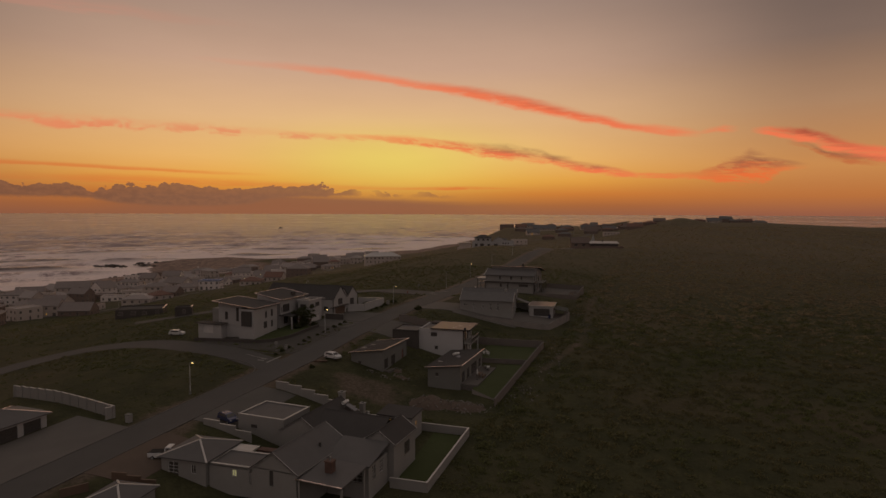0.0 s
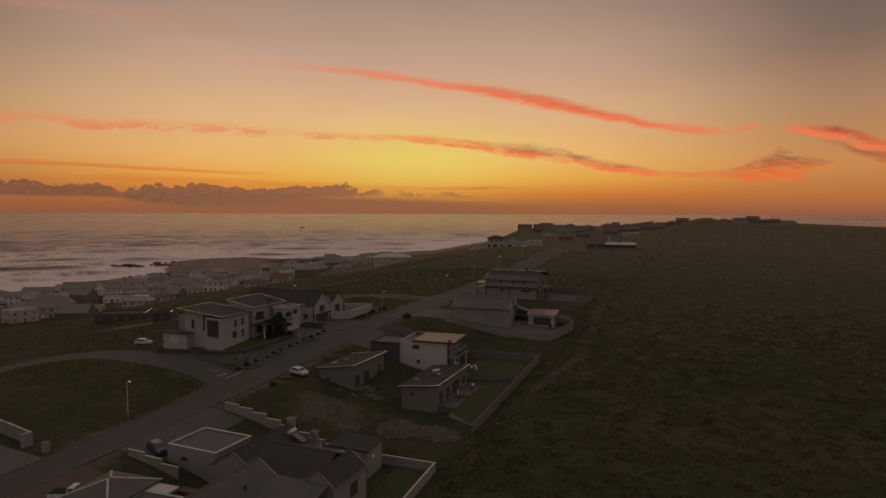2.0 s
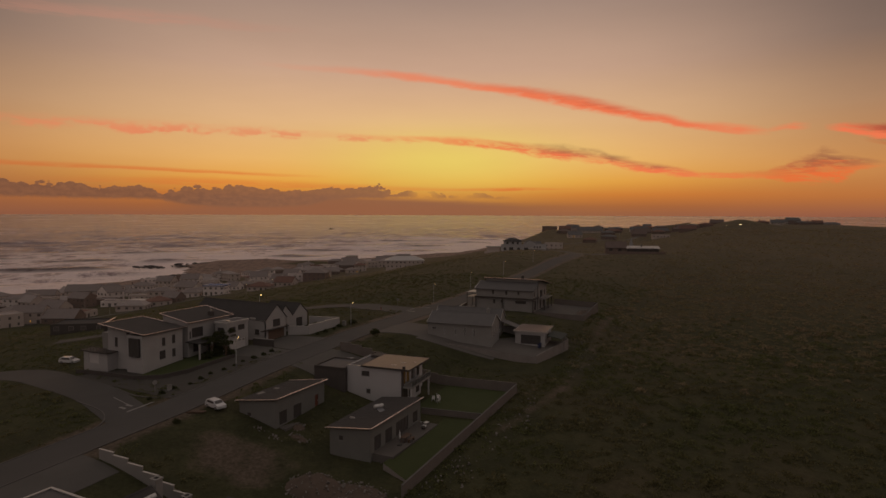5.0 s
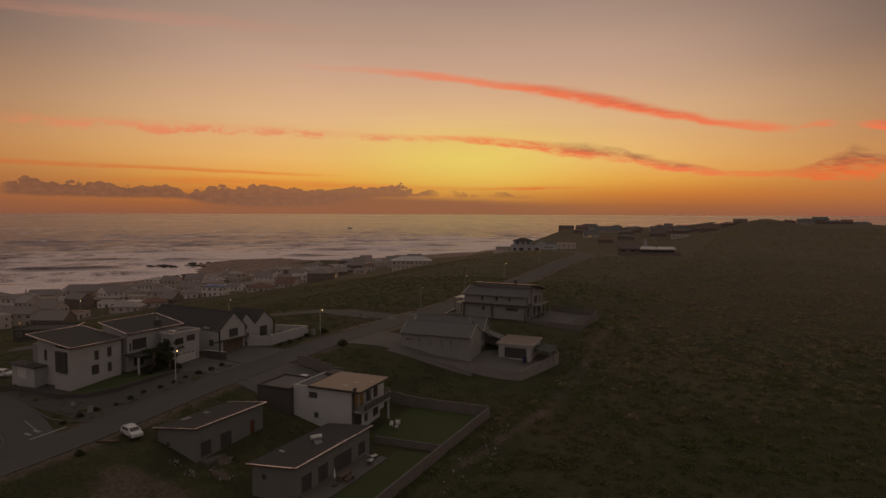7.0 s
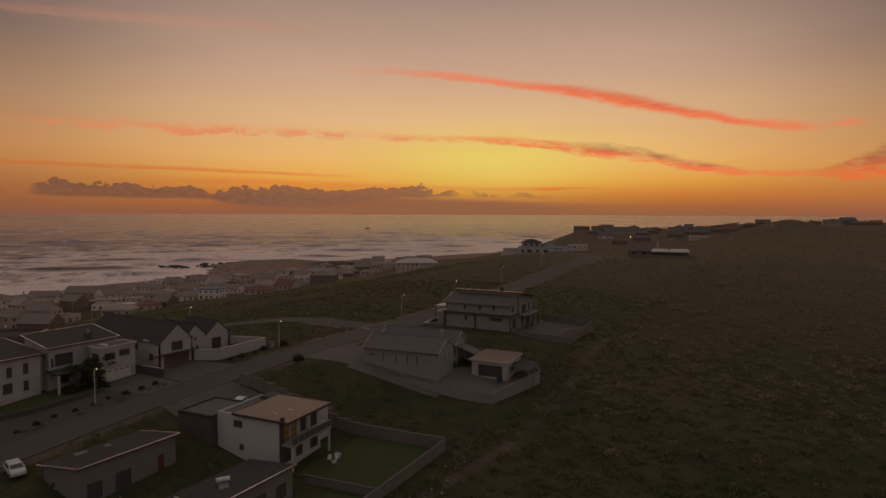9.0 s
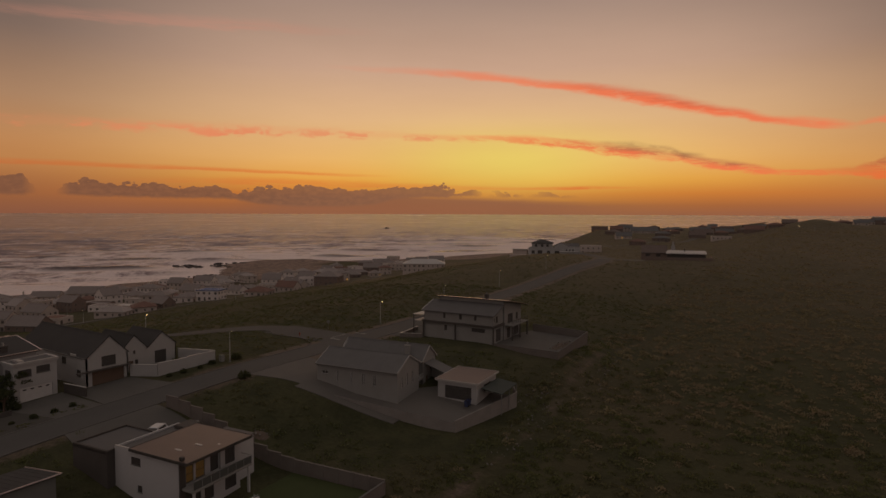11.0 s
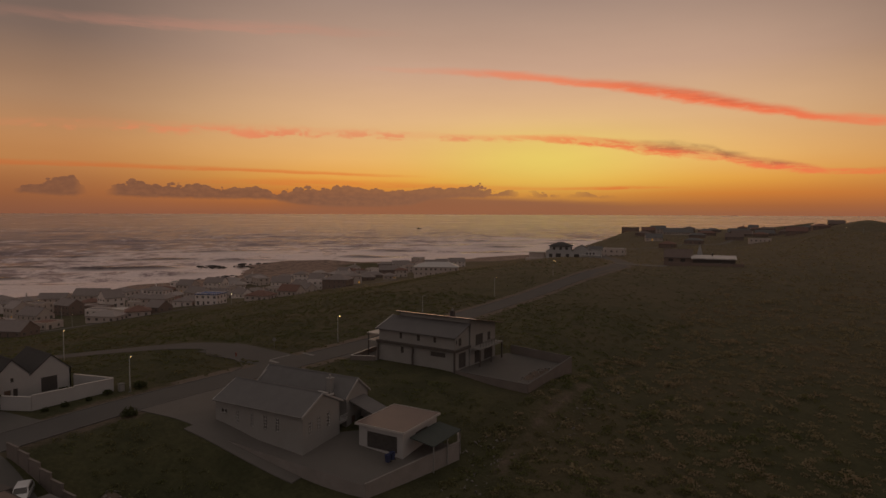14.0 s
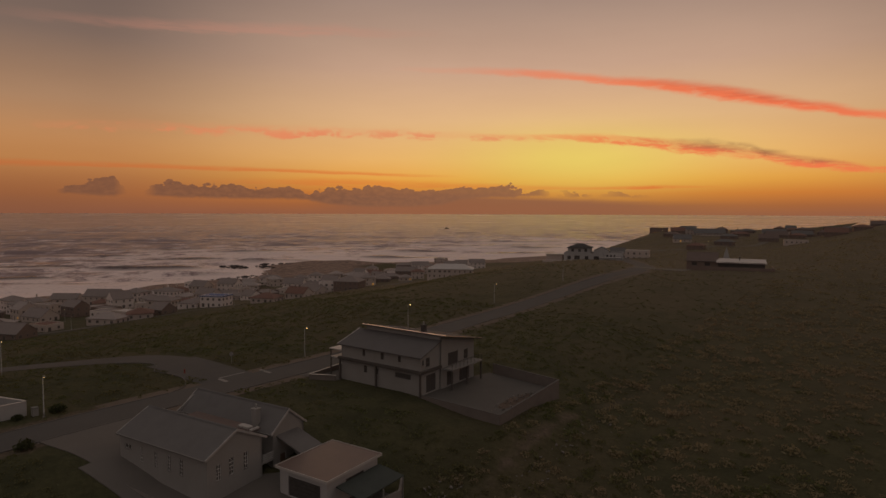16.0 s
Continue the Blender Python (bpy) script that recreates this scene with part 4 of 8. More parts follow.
def hip_roof(parent, x0, x1, y0, y1, eave, ridge, mat, over=0.4, cap=None):
    """A hipped roof, its short ridge along the longer side."""
    x0, x1, y0, y1 = x0 - over, x1 + over, y0 - over, y1 + over
    lx, ly = x1 - x0, y1 - y0
    h = min(lx, ly) / 2
    if lx >= ly:
        r = [(x0 + h, (y0 + y1) / 2, ridge), (x1 - h, (y0 + y1) / 2, ridge)]
    else:
        r = [((x0 + x1) / 2, y0 + h, ridge), ((x0 + x1) / 2, y1 - h, ridge)]
    if (Vector(r[0]) - Vector(r[1])).length < 0.05:
        r[1] = (r[1][0] + 0.05, r[1][1] + 0.03, r[1][2])
    bm = bmesh.new()
    low = [bm.verts.new((x, y, eave)) for x, y in ((x0, y0), (x1, y0), (x1, y1), (x0, y1))]
    und = [bm.verts.new((x, y, eave - 0.16)) for x, y in ((x0, y0), (x1, y0), (x1, y1), (x0, y1))]
    top = [bm.verts.new(p) for p in r]
    if lx >= ly:
        fs = [(low[0], low[1], top[1], top[0]), (low[1], low[2], top[1]), (low[2], low[3], top[0], top[1]), (low[3], low[0], top[0])]
    else:
        fs = [(low[0], low[1], top[0]), (low[1], low[2], top[1], top[0]), (low[2], low[3], top[1]), (low[3], low[0], top[0], top[1])]
    for f in fs:
        bm.faces.new(f)
    for i in range(4):
        bm.faces.new((und[i], und[(i + 1) % 4], low[(i + 1) % 4], low[i]))
    bm.faces.new(und[::-1])
    roof = part("roof", bm, mat, parent)
    if cap:
        ends = [(0, 0), (1, 0 if lx < ly else 1), (2, 1), (3, 1 if lx < ly else 0)]
        for c, t in ends:
            a, b = Vector((*[(x0, y0), (x1, y0), (x1, y1), (x0, y1)][c], eave)), Vector(r[t])
            d = (b - a).normalized()
            s = d.cross(Vector((0, 0, 1))).normalized() * 0.12
            up = Vector((0, 0, 0.06))
            bm = bmesh.new()
            quad_slab(bm, [a + s + up * 0.3, a - s + up * 0.3, b - s + up, b + s + up], 0.08)
            part("hip_cap", bm, cap, roof)
    return roof


def chimney(parent, x, y, z0, z1, w=0.8, mat=None, pots=1):
    bm = block(x - w / 2, x + w / 2, y - w / 2, y + w / 2, z0, z1)
    box(bm, x - w / 2 - 0.08, x + w / 2 + 0.08, y - w / 2 - 0.08, y + w / 2 + 0.08, z1, z1 + 0.14)
    c = part("chimney", bm, mat or WHITE, parent)
    if pots:
        bm = bmesh.new()
        bmesh.ops.create_cone(bm, cap_ends=True, segments=12, radius1=0.16, radius2=0.13, depth=0.5, matrix=Matrix.Translation((x, y, z1 + 0.39)))
        part("chimney_pot", bm, STEEL, c)
    else:
        part("flue_opening", block(x - w * 0.3, x + w * 0.3, y - w * 0.3, y + w * 0.3, z1 + 0.1, z1 + 0.145), RUBBER, c)
    return c


def geyser(parent, x, y, z, rot=0, tilt=20.0):
    """A solar water heater: a sloping panel under a tank."""
    m = Matrix.Translation((x, y, z)) @ Matrix.Rotation(radians(rot), 4, "Z")
    bm = block(-0.55, 0.55, -2.0, 0.0, 0.05, 0.13)
    bm.transform(m @ Matrix.Rotation(radians(tilt), 4, "X"))
    panel = part("solar_panel", bm, PANEL, parent)
    bm = bmesh.new()
    bmesh.ops.create_cone(bm, cap_ends=True, segments=16, radius1=0.28, radius2=0.28, depth=1.5, matrix=m @ Matrix.Translation((0, 0.25, 0.38)) @ Matrix.Rotation(radians(90), 4, "Y"))
    part("water_tank", bm, PLASTIC_W, panel)
    for sx in (-0.5, 0.5):
        bm = block(sx - 0.03, sx + 0.03, 0.1, 0.16, -0.3, 0.2)
        bm.transform(m)
        part("tank_leg", bm, STEEL, panel)


BRIGHT_WHITE = surface("fresh_white_plaster", (0.50, 0.49, 0.49), (0.44, 0.43, 0.425), 0.8, 0.4, 6.0, 0.08, 0.9)
ORANGE = surface("orange_red_door_paint", (0.18, 0.065, 0.042), None, 0.5, 1.0, 9.0, 0.0, 0.6)
COPING = surface("light_coping", (0.52, 0.49, 0.46), (0.4, 0.375, 0.35), 0.45, 1.0, 12.0, 0.04, 0.7, spec=0.5)
GUTTER = surface("grey_gutter", (0.2, 0.19, 0.18), None, 0.45, 1.0, 12.0, 0.0, 0.7)
BARGE = surface("white_bargeboard", (0.46, 0.44, 0.42), None, 0.5, 1.0, 12.0, 0.0, 0.7)
PANEL = glass("solar_panel_glass", (0.12, 0.12, 0.13), 0.12)


def garden_wall(name, pts, h, mat, label, thick=0.2, cap=None, pier=0.0, steps=0.0, top=None, cat="garden wall", sloped=False, tops=None):
    """A wall of block panels along a line, stepping with the land, with piers between."""
    ob = thing(name, (pts[0][0], pts[0][1], hz(*pts[0])), label, cat, kind="structure")
    o = Vector((pts[0][0], pts[0][1], hz(*pts[0])))
    ground_bits = []
    for leg, ((xa, ya), (xb, yb)) in enumerate(zip(pts, pts[1:])):
        a, b = Vector((xa, ya, 0)), Vector((xb, yb, 0))
        L = (b - a).length
        n = max(1, round(L / (steps or 3.0)))
        d = (b - a).normalized()
        rot = Matrix.Rotation(math.atan2(d.y, d.x), 4, "Z")
        for i in range(n):
            p, q = a + d * (L * i / n), a + d * (L * (i + 1) / n)
            ga, gb = hz(p.x, p.y), hz(q.x, q.y)
            zt = (max(ga, gb) + h) if top is None else top
            ln = L / n
            if sloped:
                inv = Matrix.Translation((p.x - o.x, p.y - o.y, -o.z)) @ rot
                for nm, lo, hi, half, m in (("wall_panel", None, 0.0, thick / 2, mat), ("coping", 0.0, 0.06, thick / 2 + 0.03, cap or COPING)):
                    bm = bmesh.new()
                    za, zb = ga + h, gb + h
                    if tops:
                        za, zb = (tops[leg] + (tops[leg + 1] - tops[leg]) * u / n for u in (i, i + 1))
                    base = (min(ga, gb) - 0.5, min(ga, gb) - 0.5) if lo is None else (za, zb)
                    prism(bm, "y", [(0, base[0]), (ln, base[1]), (ln, zb + hi), (0, za + hi)], -half, half)
                    bm.transform(inv)
                    if nm == "wall_panel":
                        w = part(nm, bm, m, ob)
                    else:
                        part(nm, bm, m, w)
                continue
            bm = block(0, ln, -thick / 2, thick / 2, min(ga, gb) - 0.5 - zt, 0)
            bm.transform(Matrix.Translation((p.x - o.x, p.y - o.y, zt - o.z)) @ rot)
            w = part("wall_panel", bm, mat, ob)
            bm = block(-0.02, ln + 0.02, -thick / 2 - 0.04, thick / 2 + 0.04, 0, 0.06)
            bm.transform(Matrix.Translation((p.x - o.x, p.y - o.y, zt - o.z)) @ rot)
            part("coping", bm, cap or COPING, w)
            if pier:
                bm = block(-pier / 2, pier / 2, -pier / 2, pier / 2, min(ga, gb) - 0.5 - zt, 0.1)
                bm.transform(Matrix.Translation((p.x - o.x, p.y - o.y, zt - o.z)) @ rot)
                part("pier", bm, mat, ob)
    return ob


def slab_on_land(name, corners, lift, mat, label, cat="paving", n=14, level=None):
    """A four-cornered patch of paving or lawn that lies on the land, or at one level with a skirt."""
    (ax, ay), (bx, by), (cx, cy), (dx, dy) = corners
    verts, faces = [], []
    for j in range(n + 1):
        for i in range(n + 1):
            u, v = i / n, j / n
            x = (ax * (1 - u) + bx * u) * (1 - v) + (dx * (1 - u) + cx * u) * v
            y = (ay * (1 - u) + by * u) * (1 - v) + (dy * (1 - u) + cy * u) * v
            verts.append((x, y, (hz(x, y) + lift) if level is None else level))
            if i and j:
                q = (j - 1) * (n + 1) + i - 1
                faces.append((q, q + 1, q + n + 2, q + n + 1))
    edge = [*range(n + 1), *[(n + 1) * k + n for k in range(1, n + 1)], *[n * (n + 1) + k for k in range(n - 1, -1, -1)], *[(n + 1) * k for k in range(n - 1, 0, -1)]]
    m0 = len(verts)
    for e in edge:
        x, y, z = verts[e]
        verts.append((x, y, min(z, hz(x, y)) - 0.5))
    for i in range(len(edge)):
        j = (i + 1) % len(edge)
        faces.append((edge[i], m0 + i, m0 + j, edge[j]))
    me = bpy.data.meshes.new(name)
    me.from_pydata(verts, [], faces)
    for m in (mat if isinstance(mat, list) else [mat]):
        me.materials.append(m)
    return tagged(new(name, me), label, cat, kind="structure")


# ---- houses along the road ----
def house_a():
    """Grey single-storey house under a low-pitched roof."""
    h = thing("house", (24.0, 59.5, -5.6), "single-storey grey plastered house under a single-pitch dark roof", "house", 1.0, "houses")
    s, e = 3.45, 4.6
    shell(h, -7.5, 0, 0, 12.4, 0, s, GREY, east=[("slide", 0.8, 2.6, 0.3, 2.4), ("slide", 4.2, 6.2, 0.3, 2.5), ("red_door", 9.8, 10.7, 0.6, 2.7)], south=[("w", -5.9, -5.1, 1.2, 1.8)], north=[("w", -5, -3, 0.9, 2.1)], west=[("w", 3, 5, 0.9, 2.1)], tops=(s, e - 0.12, s, s))
    for y, sg in ((0, -1), (12.4, 1)):
        slope_wall(h, "x", y, sg, -7.5, 0, s, s, e - 0.12, GREY)
    mono_roof(h, -8.0, 0.35, -0.4, 12.8, s + 0.1, e + 0.15, e + 0.15, s + 0.1, ROOF_DARK, seams="y", edges="sen")
    part("roof_vent", soft_block(-6.3, -5.2, 6.5, 7.3, s + 0.3, s + 0.5), GUTTER, h)
    part("roof_vent", soft_block(-6.9, -6.0, 3.0, 4.6, s + 0.2, s + 0.4), GUTTER, h)
    part("doorstep", block(0.02, 1.5, 0.6, 3.4, -0.6, 0.02), PAVING_PALE, h)


def house_b():
    h = thing("house", (41.4, 59.7, -6.6), "single-storey grey house with a covered patio and solar heater", "house", 2.0, "houses")
    s, e = 2.95, 3.8
    shell(h, -7.0, 0, 0, 16.0, 0, s, GREY, east=[("slide", 1.1, 3.0, 0.05, 2.2), ("slide", 4.3, 6.3, 0.05, 2.2), ("slide", 7.6, 11.6, 0.05, 2.3), ("w", 13.2, 14.9, 0.4, 2.2)], south=[("w", -5.4, -4.7, 1.3, 2.0)], north=[("w", -5, -3, 0.9, 2.1)], west=[("w", 3, 5, 0.9, 2.1)], tops=(s, e - 0.12, s, s))
    for y, sg in ((0, -1), (16.0, 1)):
        slope_wall(h, "x", y, sg, -7.0, 0, s, s, e - 0.12, GREY)
    mono_roof(h, -7.5, 0.35, -0.45, 16.3, s + 0.1, e + 0.15, e + 0.15, s + 0.1, ROOF_DARK, seams="y", edges="se")
    geyser(h, -3.6, 8.6, 3.72, 55, 12)
    part("roof_vent", soft_block(-6.2, -5.3, 4.0, 4.25, s + 0.25, s + 0.5), COPING, h)
    part("patio_slab", block(0.02, 3.4, 0.5, 15.6, -1.6, 0.03), PAVING_PALE, h)


def house_c():
    h = thing("house", (34.9, 79.4, -5.6), "two-storey white house with flat roofs and glazed balcony", "house", 6.0, "houses")
    T = 5.95
    shell(h, -10.8, 0, 0, 9.0, 0, T, BRIGHT_WHITE, south=[("w", -7.9, -6.3, 4.3, 5.2), ("w", -6.9, -6.1, 1.2, 2.0)],
          east=[("slide", 0.9, 3.0, 0.05, 2.5), ("slide", 3.5, 4.9, 0.05, 2.5), ("slide", 6.6, 8.4, 0.05, 2.5), ("dim", 0.95, 2.0, 3.2, 5.5), ("dim", 2.3, 3.6, 3.2, 5.5), ("slide", 4.4, 5.6, 3.2, 5.5), ("slide", 6.6, 8.2, 3.2, 5.5)],
          north=[("w", -8, -6, 3.8, 5.2), ("w", -4, -2, 1, 2.3)], west=[])
    part("corner_cladding", block(0.004, 0.2, -0.02, 0.75, -0.8, T), DARKWALL, h, "charcoal corner cladding")
    part("corner_cladding", block(0.004, 0.2, 5.75, 6.45, 3.1, T), BRIGHT_WHITE, h)
    part("rear_wing", block(-6.0, -1.2, 9.5, 12.6, -0.8, 4.9), BRIGHT_WHITE, h, "plain white rear wing under the roof line")
    part("low_roof", block(-6.1, -1.1, 9.45, 12.7, 4.9, 5.02), ROOF_GREY, h)
    part("floor_slab", block(-10.5, -0.25, 0.25, 8.75, 2.7, 3.0), CREAM, h)
    roof = part("roof", block(-7.8, 1.7, -0.35, 9.4, T + 0.02, T + 0.3), [ROOF_TAN], h, "dusty tan flat roof")
    bm = bmesh.new()
    for b in ((-7.84, 1.74, -0.39, -0.33), (1.68, 1.74, -0.33, 9.38), (-7.84, 1.74, 9.38, 9.44), (-7.84, -7.78, -0.33, 9.38)):
        box(bm, *b, T, T + 0.34)
    part("fascia", bm, FRAME, roof)
    part("roof_vent", soft_block(0.3, 0.75, -0.2, 0.25, T + 0.3, T + 0.75), FRAME, roof)
    for x, y, w in ((-1.6, 4.2, 0.55), (-2.4, 2.0, 0.5), (0.4, 5.4, 0.2)):
        part("roof_sheet", soft_block(x - w, x + w, y - 0.16, y + 0.16, T + 0.3, T + 0.35, r=0.015), COPING, roof)
    part("low_roof", block(-10.6, -7.9, 0.2, 8.8, T - 0.35, T - 0.2), ROOF_GREY, h)
    bm = bmesh.new()
    box(bm, -10.8, -7.85, 0.23, 0.0, T, T + 0.12)
    part("coping", bm, COPING, h)
    # balcony along the garden side
    bal = part("balcony", block(0.22, 2.0, 0.2, 9.0, 2.72, 2.98), CREAM, h)
    for y in np.linspace(0.25, 8.95, 8):
        part("rail_post", block(1.92, 1.97, y - 0.025, y + 0.025, 2.98, 3.95), STEEL, bal)
    part("hand_rail", block(1.9, 1.99, 0.2, 9.0, 3.95, 4.0), STEEL, bal)
    part("hand_rail", block(0.3, 1.9, 8.93, 8.98, 3.95, 4.0), STEEL, bal)
    part("glass_panel", block(1.935, 1.955, 0.28, 8.92, 3.05, 3.9), SCREEN, bal)
    for y in (0.5, 8.7):
        part("column", block(1.6, 1.85, y - 0.12, y + 0.12, -0.6, 2.72), BRIGHT_WHITE, h)
    # garage wing
    g0, g1 = 2.2, 5.4
    shell(h, -17.2, -10.8, -1.0, 6.2, g0 - 1.0, g1, DARKWALL, west=[("garage", 0.8, 5.4, 1.3, 3.6)], deep=3.0)
    flat_roof(h, -17.2, -10.8, -1.0, 6.2, g1, ROOF_GREY, 0.22, DARKWALL, coping=False)
    part("roof_plant", soft_block(-9.9, -7.9, 7.6, 10.2, T - 1.2, T + 0.25), DARKWALL, h)


def house_d():
    h = thing("house", (36.9, 116.8, -2.8), "white house with two parallel gables under slate roofs", "house", 8.0, "houses")
    E, R = 5.2, 7.15
    facade(h, "x", 0, -1, -15.6, 0, 0, E, CREAM, [("ww", -14.6, -13.4, 3.5, 4.1), ("ww", -11.7, -11.2, 2.5, 4.2), ("ww", -9.0, -8.5, 2.5, 4.2), ("ww", -6.7, -6.1, 2.5, 4.3), ("ww", -4.6, -4.0, 2.5, 4.3)], name="wall")
    facade(h, "y", 0, 1, 0.22, 7.6, 0, E, CREAM, [("ww", 1.2, 1.8, 2.4, 4.1), ("ww", 2.9, 3.5, 2.4, 4.3), ("ww", 4.9, 5.5, 2.4, 4.3)], gable=(3.9, R))
    facade(h, "y", -2.2, 1, 7.6, 9.4, 0, E, CREAM, [("slide", 7.75, 9.25, 2.9, 5.0)])
    facade(h, "y", -0.2, 1, 9.4, 14.6, 0, E - 0.1, CREAM, [("door", 10.6, 11.5, 0.05, 2.1), ("w", 12.4, 13.2, 2.9, 4.2)], gable=(12.0, R))
    facade(h, "x", 7.6, 1, -2.2, -0.0, 0, E, CREAM)
    facade(h, "x", 9.4, -1, -2.2, -0.2, 0, E - 0.1, CREAM)
    facade(h, "x", 14.6, 1, -17.0, -0.2, 0, E - 0.1, CREAM, [("w", -12, -10.5, 2.8, 4.2)])
    facade(h, "y", -15.6, -1, 0.22, 8.5, 0, E, CREAM, [("ww", 2.5, 5, 1, 3.5)], gable=(3.9, R))
    facade(h, "y", -17.0, -1, 8.5, 14.38, 0, E - 0.1, CREAM, gable=(12.0, R))
    gable_roof(h, "x", -15.6, 0.0, 0.0, 7.8, E, R, ROOF_TILE, peak=3.9, seams=0, barge=(0.18, -15.75))
    gable_roof(h, "x", -17.0, -0.2, 9.4, 14.6, E - 0.1, R, ROOF_TILE, peak=12.0, seams=0, barge=(-0.02, -17.15))
    fr = part("valley_roof", block(-14.0, -2.2, 7.4, 9.8, E - 0.15, E + 0.12), ROOF_TAN, h, "pale flat roof between the gables")
    part("parapet", block(-2.5, -2.2, 7.9, 9.2, E + 0.1, E + 0.35), COPING, fr)
    part("roof_light", soft_block(-4.8, -3.0, 8.1, 9.0, E + 0.12, E + 0.4), COPING, fr)
    chimney(h, -3.3, 9.7, E - 0.2, R + 0.2, 0.75, CREAM)
    for z in np.linspace(2.2, 2.9, 4):
        part("balcony_rail", block(-0.06, 0.0, 7.65, 9.35, z, z + 0.05), FRAME_W, h)
    part("balcony_slab", block(-2.2, 0.0, 7.62, 9.38, 1.9, 2.15), CREAM, h)
    # lean-to behind the gable
    facade(h, "x", 13.2, 1, -0.2, 3.8, 0, 3.0, CREAM)
    facade(h, "y", 3.8, 1, 10.6, 13.2, 0, 2.4, CREAM)
    mono_roof(h, -0.25, 4.2, 10.0, 13.6, 4.6, 3.1, 3.1, 4.6, ROOF_TILE, edges="")
    part("plinth", block(-15.7, 0.06, -0.06, 0.0, -1.2, 0.25), PLINTH, h)


def garage_e():
    h = thing("garage", (47.2, 124.3, -2.6), "detached white double garage with a flat pale roof", "garage", 6.0)
    shell(h, -7.0, 0, 0, 8.4, 0, 2.85, WHITE, south=[("dark_garage", -5.7, -0.9, 0.02, 2.2)], east=[("w", 3.0, 6.0, 0.9, 2.1)], west=[("door", 4, 4.9, 0.05, 2.1)])
    roof = part("roof", block(-7.35, 0.35, -0.35, 8.75, 2.85, 3.1), ROOF_TAN, h)
    bm = bmesh.new()
    for b in ((-7.4, 0.4, -0.4, -0.34), (0.34, 0.4, -0.34, 8.74), (-7.4, 0.4, 8.74, 8.8), (-7.4, -7.34, -0.34, 8.74)):
        box(bm, *b, 2.86, 3.16)
    part("edge_flashing", bm, COPING, roof)
    # lean-to shelter at the side
    mono_roof(h, 0.4, 4.0, 1.0, 8.2, 2.1, 1.6, 1.6, 2.1, SHADE, edges="", thick=0.1)
    for x, y in ((3.9, 1.1), (3.9, 8.1), (3.9, 4.6)):
        part("post", block(x - 0.06, x + 0.06, y - 0.06, y + 0.06, -1.8, 1.5), STEEL, h)


